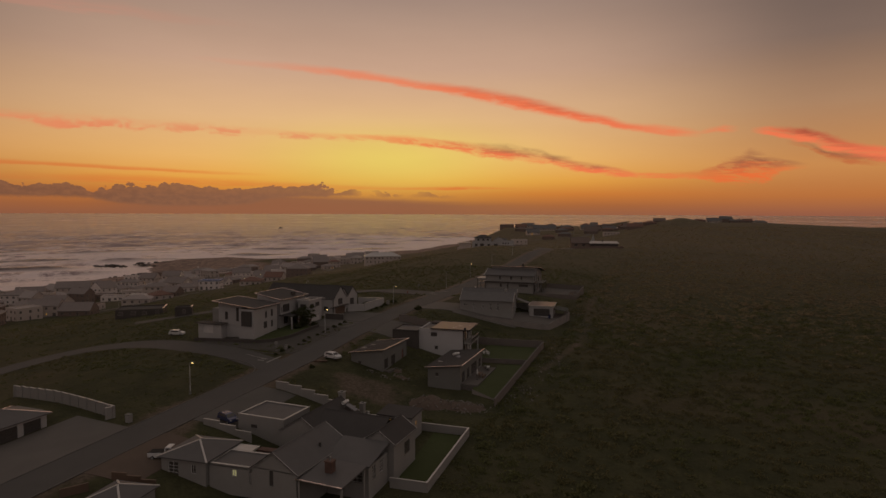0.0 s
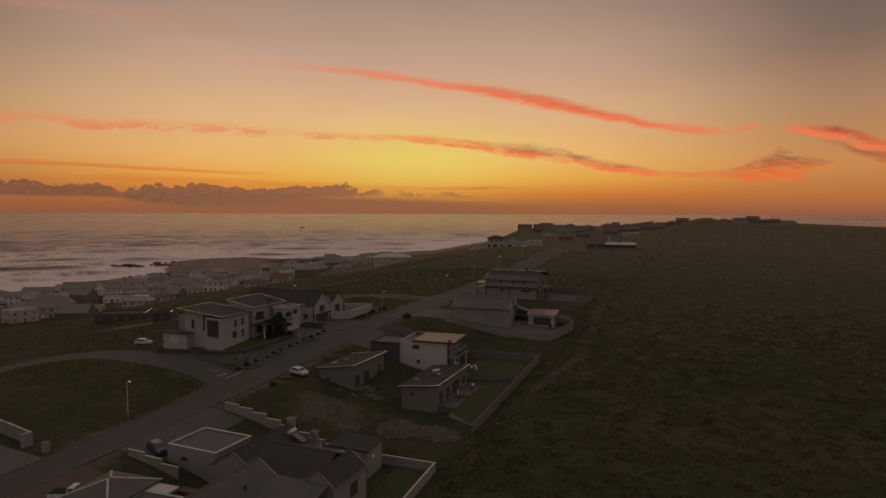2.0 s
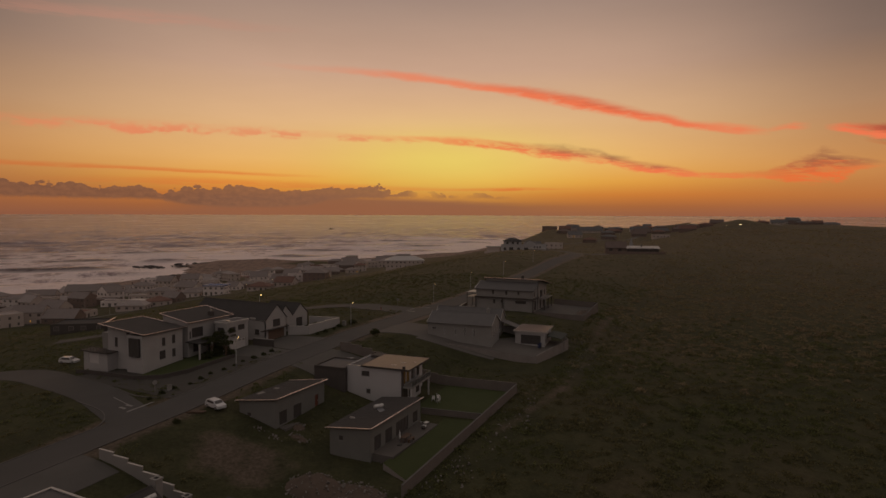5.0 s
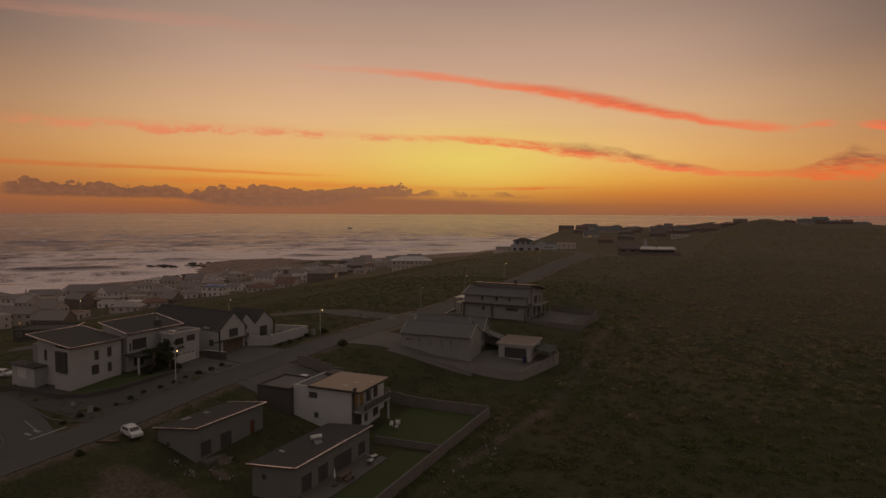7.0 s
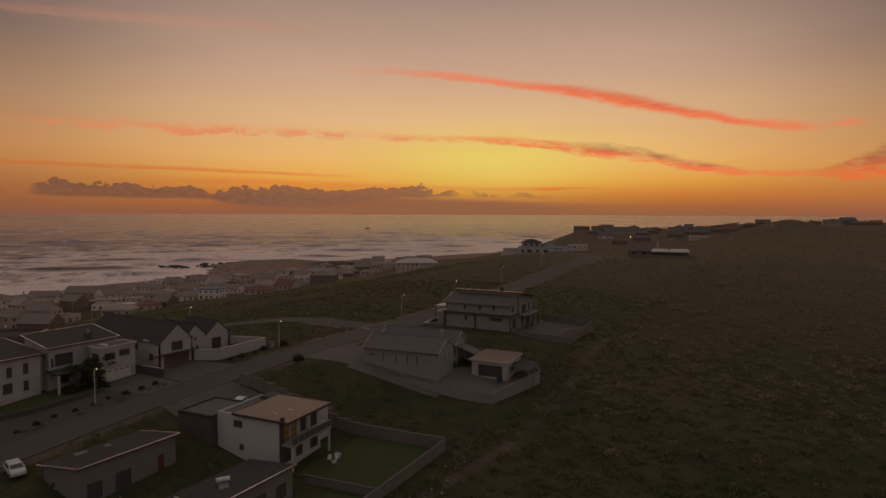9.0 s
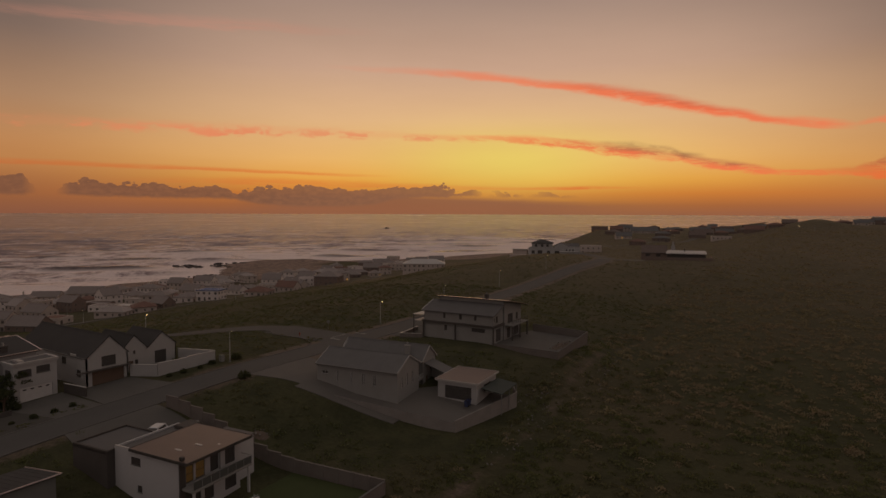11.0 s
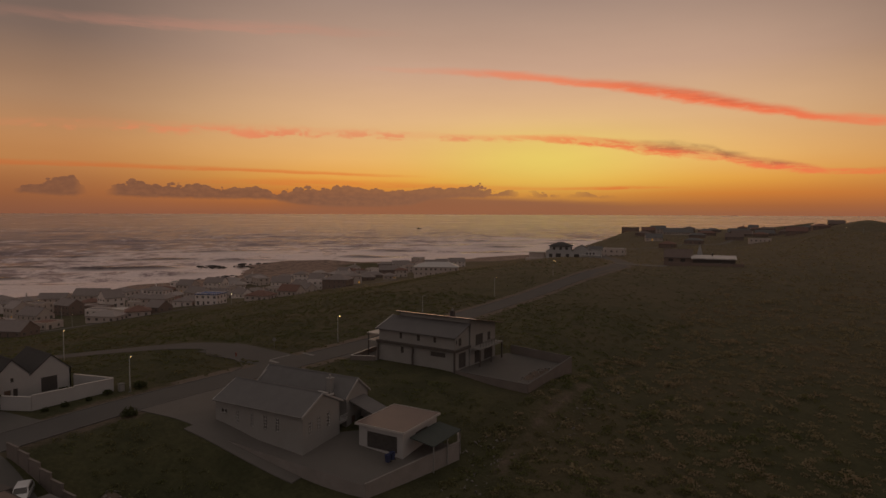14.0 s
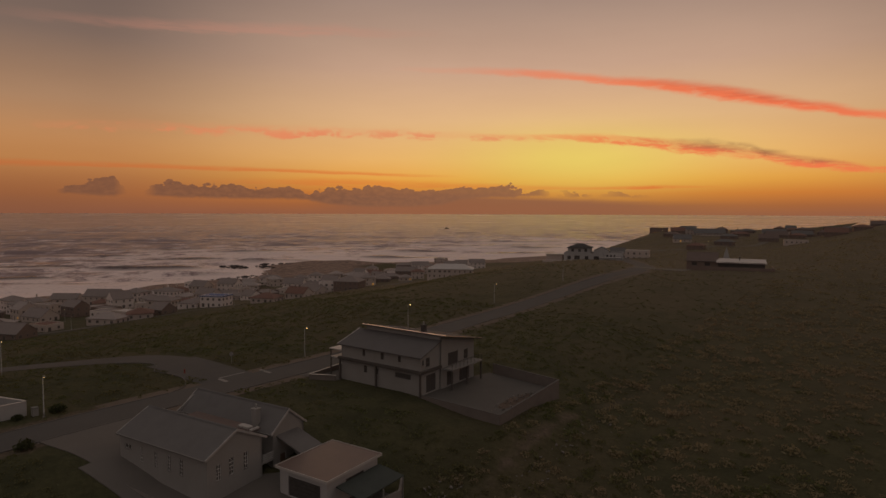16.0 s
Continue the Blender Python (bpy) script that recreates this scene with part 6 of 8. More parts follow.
BROWNWALL = surface("hazed_brown_plaster", (0.24, 0.18, 0.15), (0.18, 0.135, 0.112), 0.9, 0.3, 5.0, 0.1, 0.9)

SHUTTER = surface("weathered_window_frame", (0.3, 0.265, 0.24), (0.23, 0.2, 0.18), 0.7, 1.0, 9.0, 0.0, 0.8)
# far panes paled by colour, as haze in front of dark glass
PANE_HAZED = glass("haze_paled_pane", (0.13, 0.115, 0.105), 0.25)

V = "village houses"
KEY_HOUSES = [
    # x, y, w, d, storeys, roof, rot, wall, roof colour, label
    (-338, 206, 14, 11, 2, "hip", 10, VILLAGE_WHITE, SLATE, "white two-storey beach house with a slate hipped roof"),
    (-318, 250, 22, 11, 2, "gable", 38, CREAMY, SLATE, "long cream beach building with a steep grey roof"),
    (-322, 272, 13, 12, 2, "hip", 20, VILLAGE_WHITE, SLATE, "white beach house under a slate hipped roof"),
    (-305, 286, 16, 10, 2, "hip", 20, VILLAGE_WHITE, SLATE, "pale two-storey beach house with wide eaves"),
    (-318, 316, 13, 10, 2, "gable", 20, CREAMY, SLATE, "cream beach house with a slate gabled roof"),
    (-316, 338, 15, 10, 2, "gable", 25, VILLAGE_WHITE, SLATE, "white beach house with two slate dormer gables"),
    (-206, 262, 13, 10, 2, "flat", 25, VILLAGE_WHITE, ROOF_GREY, "white flat-roofed house with a faded blue fascia"),
    (-190, 283, 14, 11, 1, "hip", 25, CREAMY, ROOF_RED, "low house under a rust-red tiled roof"),
    (-184, 300, 13, 9, 1, "gable", 15, CREAMY, ROOF_RED, "cream bungalow with a red gabled roof"),
    (-205, 318, 14, 10, 1, "hip", 30, VILLAGE_WHITE, SLATE, "white bungalow with a grey tiled roof"),
    (-240, 372, 13, 10, 2, "gable", 20, VILLAGE_WHITE, SLATE, "white gabled house near the shore"),
    (-203, 356, 17, 14, 2, "hip", 25, BROWNWALL, SLATE, "dark brick block of flats"),
    (-146, 391, 29, 13, 2, "hip", 32, CREAMY, PALE_ROOF, "long low hall with a pale hipped metal roof"),
    (-462, 770, 16, 14, 2, "flat", 20, CREAMY, ROOF_GREY, "lone boxy house out on the rocky point"),
    (-262, 196, 15, 10, 1, "gable", 15, CREAMY, SLATE, "low cream house with a grey gabled roof"),
    (-226, 226, 18, 9, 1, "flat", 20, CREAMY, PALE_ROOF, "low cream house with a pale flat roof"),
    (-240, 250, 15, 10, 2, "hip", 30, CREAMY, SLATE, "cream two-storey house with small windows"),
]
for i, (x, y, w, d, s, roof, rot, wall, rm, label) in enumerate(KEY_HOUSES):
    hh = far_house(x, y, w, d, s, roof, rot, wall, rm, label, V, lit=(1,) if i in (4, 9) else ())
    if "blue fascia" in label:
        part("fascia", block(-w / 2 - 0.3, w / 2 + 0.3, -d / 2 - 0.3, d / 2 + 0.3, 5.75, 6.25), BLUE_TRIM, hh, "faded blue fascia")
rng = random.Random(12)
taken = [(k[0], k[1]) for k in KEY_HOUSES]
looks = [(VILLAGE_WHITE, SLATE, "white village house with a slate roof"), (CREAMY, SLATE, "cream village house with a grey tiled roof"), (CREAMY, ROOF_RED, "cream village house with a rust-red roof"), (VILLAGE_WHITE, SLATE, "white village house with a grey roof"), (CREAMY, TIN, "cream village house with a pale tin roof"), (BROWNWALL, SLATE, "brown village house with a grey roof")]
made = 0
for i in range(1800):
    y = rng.uniform(120, 560)
    x = rng.uniform(-352, -205) if y < 360 else rng.uniform(-330, -225)
    if made >= 112 or any(math.hypot(x - a, y - b) < 13.5 for a, b in taken):
        continue
    taken.append((x, y))
    wall, rm, label = rng.choice(looks)
    far_house(x, y, rng.uniform(9, 19), rng.uniform(7.5, 11.5), rng.choice((1, 1, 1, 2)), rng.choice(("hip", "hip", "gable", "flat")), rng.uniform(-20, 70), wall, rm, label, V, lit=(2,) if made % 9 == 0 else ())
    made += 1

for x, y, w, d, rot in ((-94, 105, 15, 10, 38), (-66, 96, 5, 4, 38)):
    hh = far_house(x, y, w, d, 1, "flat", rot, DARKWALL, ROOF_DARK, "low dark house with a bright-edged flat roof below the street", V, floor_h=2.3)
    part("edge_flashing", block(w / 2 - 0.3, w / 2 + 0.1, -d / 2, d / 2, 2.9, 2.98), METAL, hh)

# the white villa on the shoulder of the hill
HV = "hill houses"


def prism_mesh(axis, outline, lo, hi):
    bm = bmesh.new()
    prism(bm, axis, outline, lo, hi)
    return bm


def hill_villa():
    h = thing("villa", (-62, 416, 0.6), "large white hillside villa with hipped and flat roofs", "house", 20.0, HV)
    shell(h, -14, 8, -6, 6, 0, 4.6, WHITE, south=[("w", -12, -10, 1, 3), ("w", -8, -5, 1, 3.2), ("w", -2, 0, 1, 3), ("w", 3, 6, 1, 3)], east=[("w", -3, -1, 1, 3), ("w", 1, 3, 1, 3)], deep=4)
    flat_roof(h, -14, 8, -6, 6, 4.6, ROOF_GREY, 0.3, WHITE, coping=False)
    part("gable_wall", prism_mesh("y", [(3.0, 4.6), (11.0, 4.6), (11.0, 6.4), (7.0, 8.2), (3.0, 6.4)], -4.4, 4.0), WHITE, h)
    gable_roof(h, "y", -4.6, 4.2, 3.0, 11.0, 6.4, 8.2, ROOF_TILE, 0.4, seams=0)
    shell(h, -12, 1, -4, 6, 4.6, 7.6, WHITE, south=[("w", -10, -8.5, 5.4, 7.0), ("w", -6, -4.5, 5.4, 7.0), ("w", -2.5, -1, 5.4, 7.0)], east=[("w", -1, 2, 5.4, 7.0)], deep=0.2)
    hip_roof(h, -12, 1, -4, 6, 7.7, 10.0, ROOF_DARK, 0.8)
    shell(h, 8.2, 19, -4.5, 5, 0, 5.2, WHITE, south=[("w", 10, 11, 2.6, 4), ("w", 12, 13, 2.6, 4), ("w", 14, 15, 2.6, 4)], deep=4)
    flat_roof(h, 8.2, 19, -4.5, 5, 5.2, ROOF_DARK, 0.2, WHITE, coping=False)
    part("carport_roof", block(6, 18, -9.5, -4.7, 2.5, 2.75), PALE_ROOF, h)
    part("carport_wall", block(6.2, 17.8, -9.0, -8.8, -3.0, 2.5), WHITE, h)
    part("pavilion_roof", block(-25, -14.5, -6, 1, 3.5, 3.75), PALE_ROOF, h)
    part("pavilion", block(-24.4, -15, -5, 0.6, -3, 3.5), CREAMY, h)
    part("terrace", block(-26, 19, -8.8, -6.1, -3.5, 0.3), CREAMY, h)


hill_villa()
far_house(-47, 452, 14, 9, 2, "flat", 15, CREAMY, PALE_ROOF, "pale flat-roofed house beside the villa", HV, z=-0.6)
far_house(-70, 476, 10, 8, 1, "gable", 25, CREAMY, ROOF_TILE, "small gabled house behind the villa", HV)


def barn():
    h = thing("barn", (35.0, 351.0, 6.0), "long dark shed with a pale metal roof", "barn", 14.0)
    shell(h, -8.5, 8.5, -4, 4, 0, 2.9, DARKWALL, south=[("dark_garage", -6, -2.5, 0.02, 2.4), ("w", 1, 3, 1, 2.2)], deep=2.5)
    mono_roof(h, -9.1, 9.1, -4.6, 4.6, 2.7, 2.7, 3.9, 3.9, PALE_ROOF, seams="x", edges="s")
    chimney(h, -0.5, 2.0, 3.2, 4.6, 0.5, DARKWALL)


barn()


def brick_lodge():
    h = thing("house", (19.5, 353.0, 5.8), "dark brown house with steep roofs and a white gable", "house", 14.0, HV)
    shell(h, -6, 6, -5, 5, 0, 3.0, BROWNWALL, south=[("w", -4, -2, 1, 2.4), ("w", 1, 3, 1, 2.4)], deep=2.5)
    gable_roof(h, "x", -6, 6, -5, 5, 3.0, 6.2, HILL_ROOF, seams=0)
    for x, sg in ((-6, -1), (6, 1)):
        slope_wall(h, "y", x, sg, -5, 0, 3.0, 3.05, 6.1, BROWNWALL)
        slope_wall(h, "y", x, sg, 0, 5, 3.0, 6.1, 3.05, BROWNWALL)
    bm = bmesh.new()
    prism(bm, "y", [(8.0, 0), (10.2, 0), (10.2, 4.6), (9.1, 8.6), (8.0, 4.6)], 6.0, 6.3)
    part("white_gable", bm, WHITE, h, "tall pointed white gable wall")
    part("yard_wall", block(-4, 26, -11, -10.7, -2.5, 1.2), BROWNWALL, h)
    part("yard_wall", block(26, 26.3, -11, 2, -2.5, 1.2), BROWNWALL, h)


brick_lodge()
rng = random.Random(5)
HILL = [(-146, 770, 19, 13, 2, "flat"), (-127, 775, 15, 10, 1, "gable"), (-98, 790, 32, 12, 1, "gable"), (-91, 885, 14, 10, 1, "hip"), (-113, 1225, 24, 16, 2, "flat"), (-74, 1145, 18, 14, 2, "hip"),
        (-49, 929, 27, 12, 1, "flat"), (-12, 857, 24, 11, 1, "flat"), (16, 885, 36, 12, 1, "gable"), (43, 770, 15, 10, 1, "hip"), (-77, 632, 15, 10, 1, "gable"), (-37, 612, 14, 9, 1, "hip"),
        (-20, 690, 16, 10, 1, "gable"), (-44, 560, 12, 9, 1, "hip"), (8, 648, 17, 10, 1, "flat"), (-60, 720, 16, 10, 1, "hip"), (-105, 690, 14, 10, 1, "hip"), (28, 720, 18, 10, 1, "gable"),
        (120, 880, 14, 10, 1, "gable"), (150, 930, 12, 9, 1, "hip"), (-30, 780, 20, 10, 1, "gable"), (-8, 760, 14, 9, 1, "hip"),
        (-121, 792, 17, 10, 2, "gable"), (-108, 808, 20, 11, 1, "gable"), (-98, 838, 14, 10, 2, "hip"), (-94, 1156, 15, 12, 3, "hip"), (-79, 1160, 15, 12, 3, "gable"), (-64, 1142, 17, 12, 2, "flat"),
        (-38, 1010, 22, 11, 2, "hip"), (-2, 966, 26, 12, 2, "hip"), (18, 958, 18, 11, 1, "gable"), (-13, 815, 20, 10, 1, "gable"), (14, 798, 22, 10, 1, "hip"), (-66, 786, 18, 10, 1, "hip"), (-45, 850, 24, 11, 1, "gable"),
        (30, 870, 20, 10, 1, "hip"), (52, 840, 16, 10, 1, "gable"), (104, 905, 17, 10, 1, "hip"), (128, 950, 15, 10, 1, "gable"), (142, 958, 18, 10, 2, "gable"), (161, 1000, 20, 10, 1, "hip"), (176, 1010, 14, 9, 1, "gable"), (196, 1040, 22, 10, 1, "hip"), (-85, 905, 18, 11, 1, "hip")]
for i, (x, y, w, d, s, roof) in enumerate(HILL):
    wall, rm, label = [(BROWNWALL, HILL_ROOF, "dark plastered hilltop house with a dark roof"), (BROWNWALL, ROOF_RED, "brown hilltop house with a rust-red roof"), (CREAMY, ROOF_TILE, "cream hilltop house with a grey roof"), (BROWNWALL, PALE_ROOF if roof == "flat" else ROOF_TILE, "brown hilltop house with a pale roof")][i % 4]
    far_house(x, y, w, d, s, roof, rng.uniform(0, 25), wall, rm, label, HV, lit=(1,) if i in (0, 10) else ())

ASPHALT_DARK = surface("dark_bitumen_verge", (0.087, 0.08, 0.07), (0.06, 0.055, 0.048), 0.9, 0.15, 8.0, 0.15, 0.9)

# ---- yards, lawns and walls ----
def terrace(name, corners, mat, label, n=12, cat="paving"):
    """A made-up yard between four corner points with their own heights, with a skirt down into the land."""
    c = [Vector(p) for p in corners]
    verts, faces = [], []
    for j in range(n + 1):
        for i in range(n + 1):
            u, v = i / n, j / n
            verts.append(tuple((c[0] * (1 - u) + c[1] * u) * (1 - v) + (c[3] * (1 - u) + c[2] * u) * v))
            if i and j:
                q = (j - 1) * (n + 1) + i - 1
                faces.append((q, q + 1, q + n + 2, q + n + 1))
    edge = [*range(n + 1), *[(n + 1) * k + n for k in range(1, n + 1)], *[n * (n + 1) + k for k in range(n - 1, -1, -1)], *[(n + 1) * k for k in range(n - 1, 0, -1)]]
    m0 = len(verts)
    for e in edge:
        x, y, z = verts[e]
        verts.append((x, y, min(z, hz(x, y)) - 0.6))
    flat = len(faces)
    for i in range(len(edge)):
        j = (i + 1) % len(edge)
        faces.append((edge[i], m0 + i, m0 + j, edge[j]))
    me = bpy.data.meshes.new(name)
    me.from_pydata(verts, [], faces)
    me.materials.append(mat), me.materials.append(PLINTH)
    for p in me.polygons[flat:]:
        p.material_index = 1
    return tagged(new(name, me), label, cat, kind="structure")


def gz(x, y, up):
    return (x, y, hz(x, y) + up)


terrace("paved_yard", [gz(9.6, 109.6, 0.06), (47.6, 116.9, -3.75), (50.6, 131.5, -2.75), (21.5, 123.5, -1.6)], PAVING_PALE, "pale paved yard on a raised platform")
slab_on_land("driveway", [(20.5, 110.4), (38.5, 113.6), (38.5, 117.4), (20.5, 114.6)], 0.12, PAVING_PALE, "pale paved apron along a house wall", "driveway")
slab_on_land("driveway", [(9.6, 109.8), (21.6, 112.0), (21.5, 123.0), (9.6, 124.0)], 0.08, PAVING_PALE, "pale paved driveway sloping from the road", "driveway")
terrace("paved_yard", [(33.6, 153.9, -0.05), (48.9, 154.2, -0.35), (48.9, 171.0, -0.12), (33.6, 172.4, 0.05)], PAVING, "grey paved yard behind low walls")
slab_on_land("driveway", [(9.8, 149.5), (17.6, 151.0), (17.6, 166.0), (9.8, 166.0)], 0.06, PAVING, "grey paved forecourt by the road", "driveway")
slab_on_land("lawn", [(36.6, 80.2), (50.2, 81.6), (50.0, 95.8), (36.6, 94.6)], 0.1, LAWN, "small bright green mown lawn inside garden walls", "lawn")
terrace("lawn", [(44.3, 58.5, -6.85), gz(50.5, 56.0, 0.15), gz(50.3, 79.8, 0.2), (43.9, 78.8, -6.7)], LAWN, "narrow strip of mown lawn beside a patio", cat="lawn")
slab_on_land("lawn", [(45.7, 21.0), (50.6, 20.4), (50.0, 38.6), (44.4, 38.4)], 0.1, LAWN, "walled strip of mown lawn", "lawn")
slab_on_land("driveway", [(-7.2, 88.6), (2.9, 88.6), (2.9, 100.4), (-7.2, 98.2)], 0.07, PAVING, "paved driveway in front of wooden garage doors", "driveway")
slab_on_land("driveway", [(-8.6, 79.0), (2.9, 82.0), (2.9, 88.4), (-8.6, 88.0)], 0.06, PAVING, "dark paved driveway by a garage", "driveway")
slab_on_land("driveway", [(-4.0, 336.0), (18.0, 334.0), (18.0, 344.0), (-8.0, 349.0)], 0.1, PAVING_PALE, "pale gravel yard where the road bends", "driveway")
slab_on_land("driveway", [(9.7, 20.4), (17.5, 20.4), (17.5, 37.6), (9.7, 37.6)], 0.06, PAVING, "paved forecourt with a parked car", "driveway")
slab_on_land("driveway", [(9.7, 1.0), (17.4, 2.0), (17.2, 15.0), (9.7, 15.0)], 0.06, SOIL, "reddish gravel forecourt", "driveway")
slab_on_land("driveway", [(-9.2, -6.0), (2.7, -8.0), (2.7, 14.6), (-9.2, 15.0)], 0.06, PAVING_PALE, "wide paved yard in front of garages", "driveway")
slab_on_land("driveway", [(9.7, 79.5), (18.0, 78.0), (24.0, 92.4), (9.7, 92.6)], 0.06, PAVING, "paved parking strip behind a wall", "driveway")

garden_wall("garden_wall", [(50.6, 53.0), (50.4, 96.3)], 1.6, CONCRETE, "long grey block garden wall stepping down the slope", steps=7.0, sloped=True, cap=KERB, thick=0.24)
garden_wall("garden_wall", [(12.0, 93.0), (32.0, 94.4), (50.4, 96.3)], 1.75, CONCRETE, "grey block wall of upright panels with piers", steps=2.4, pier=0.3, cap=CONCRETE)
garden_wall("garden_wall", [(39.0, 79.4), (50.4, 81.0)], 1.0, CONCRETE, "low grey wall between two gardens", steps=2.2, cap=KERB)
garden_wall("garden_wall", [(12.8, 38.1), (35.0, 38.4), (50.3, 39.2)], 1.3, CREAM, "white plastered garden wall stepping down a slope", steps=2.9)
garden_wall("garden_wall", [(50.3, 39.2), (51.0, 19.8), (45.6, 19.4)], 1.4, CREAM, "white plastered garden wall round a lawn", steps=6.0, sloped=True)
garden_wall("garden_wall", [(12.6, 19.9), (21.8, 19.9)], 0.9, CREAM, "low white wall beside a forecourt", steps=3.0)
garden_wall("yard_wall", [(34.4, 153.7), (49.1, 154.0)], 1.1, CONCRETE, "low grey wall along a paved yard", steps=5.0, sloped=True, cap=KERB, tops=[0.25, 0.1])
garden_wall("yard_wall", [(49.1, 154.0), (49.1, 171.2), (35.2, 172.8)], 1.35, CONCRETE, "grey block wall round a paved yard", steps=5.8, sloped=True, cap=KERB, tops=[0.1, 1.45, 1.6])
garden_wall("yard_wall", [(17.6, 151.4), (13.4, 149.2), (12.0, 158.0)], 0.9, CONCRETE, "low front wall by the road", steps=2.6)
garden_wall("yard_wall", [(47.7, 116.8), (50.8, 131.6), (49.0, 134.0)], 1.3, PLINTH, "low rough yard wall on a raised platform", steps=5.0, sloped=True, cap=PLINTH, tops=[-3.45, -2.2, -1.9])
garden_wall("garden_wall", [(-7.4, 98.6), (-3.2, 101.0), (-2.6, 112.2), (-10.0, 109.6)], 2.0, WHITE, "smooth white garden wall in front of gables", steps=6.0, thick=0.3)
garden_wall("garden_wall", [(-8.3, 88.2), (-3.0, 88.9)], 1.5, DARKWALL, "charcoal wall between two driveways", steps=3.0)
garden_wall("garden_wall", [(-28.5, 61.2), (-12.0, 61.6), (-7.6, 64.0), (-5.6, 68.0), (-4.6, 79.2)], 0.7, DARKWALL, "charcoal garden wall in front of the white villa", steps=5.5, sloped=True, cap=DARKWALL)
slab_on_land("lawn", [(-13.0, 62.3), (-7.8, 64.6), (-5.3, 79.0), (-13.1, 79.0)], 0.11, LAWN, "front lawn between a villa and its garden wall", "lawn")
slab_on_land("forecourt", [(-28.5, 57.6), (2.7, 57.8), (2.7, 82.0), (-4.4, 82.0)], 0.05, ASPHALT_DARK, "dark paved verge between a garden wall and the road", "paving")
garden_wall("garden_wall", [(-31.0, 19.4), (-19.8, 18.8), (-3.0, 16.6), (-3.4, 15.4)], 1.9, CREAM, "cream panelled garden wall beside a yard", steps=2.4, pier=0.4)
garden_wall("garden_wall", [(14.4, 1.6), (20.4, 3.0)], 1.0, WOOD, "dark timber screen fence", steps=2.0, cap=WOOD)
garden_wall("garden_wall", [(12.7, -4.3), (14.2, -1.6)], 1.0, WOOD, "dark timber screen fence", steps=2.0, cap=WOOD)
garden_wall("garden_wall", [(-70.0, 30.0), (-62.5, 34.0)], 1.4, WHITE, "white wall end beside the side street", steps=3.0)


# ---- kerbs, road marks, street furniture ----
def kerb(path, label):
    """A raised concrete kerb of short stones along a curve."""
    verts, faces = [], []
    for i, (x, y) in enumerate(path):
        a, b = path[max(i - 1, 0)], path[min(i + 1, len(path) - 1)]
        d = Vector((b[0] - a[0], b[1] - a[1])).normalized()
        z = hz(x, y)
        for o, up in ((-0.09, -0.1), (-0.09, 0.14), (0.09, 0.14), (0.09, -0.1)):
            verts.append((x + d.y * o, y - d.x * o, z + up))
        if i:
            for j in range(3):
                q = (i - 1) * 4 + j
                faces.append((q, q + 1, q + 5, q + 4))
    me = bpy.data.meshes.new("kerb")
    me.from_pydata(verts, [], faces)
    me.materials.append(KERB)
    return tagged(new("kerb", me), label, "kerb", kind="structure")


kerb(along(-60, 44, 2.0, -3.45), "concrete kerb along the road")
kerb(arc([(2.75, 44.0), (1.2, 46.6), (-3.0, 49.0), (-11.0, 50.1)], 0.6), "curved concrete kerb at the corner")
kerb(arc([(2.75, 60.0), (1.0, 57.6), (-4.0, 56.2), (-11.0, 57.2)], 0.6), "curved concrete kerb at the corner")
kerb(along(60, 130, 2.0, -3.45), "concrete kerb along the road")
kerb(along(-60, 300, 2.0, 3.45), "concrete kerb along the road")
kerb(along(147, 300, 2.0, -3.45), "concrete kerb along the road")
kerb(arc([(2.75, 130.5), (1.0, 133.6), (-3.5, 135.6), (-8.0, 135.2), (-11.5, 134.6), (-14.0, 136.2), (-18, 136.8), (-24, 133.6)], 0.7), "curved concrete kerb at the lane")


def road_mark(name, x0, x1, y0, y1, label, lift=0.085, rot=0.0):
    c, s = math.cos(radians(rot)), math.sin(radians(rot))
    mx, my = (x0 + x1) / 2, (y0 + y1) / 2
    vs = []
    for x, y in ((x0, y0), (x1, y0), (x1, y1), (x0, y1)):
        a, b = x - mx, y - my
        px, py = mx + c * a - s * b, my + s * a + c * b
        vs.append((px, py, hz(px, py) + lift))
    bm = bmesh.new()
    quad_slab(bm, vs, 0.012)
    ob = part(name, bm, PAINT_ROAD, None)
    return tagged(ob, label, "road marking", kind="structure")


road_mark("stop_line", 0.9, 1.3, 50.5, 55.5, "worn white stop line at the junction")
road_mark("centre_line", -7.0, -0.5, 53.2, 53.35, "worn white line on the side street", rot=-12)
for y in (51.2, 52.4):
    road_mark("road_letter_mark", -1.9, -0.4, y, y + 0.5, "worn white road marking patch")
road_mark("stop_line", 1.0, 1.3, 139.6, 144.6, "worn white stop line at the lane")
road_mark("road_letter_mark", 1.6, 4.0, 139.0, 139.7, "worn white road marking patch", 0.1)
road_mark("road_letter_mark", 1.8, 5.0, 147.0, 147.6, "worn white road marking patch", 0.1)


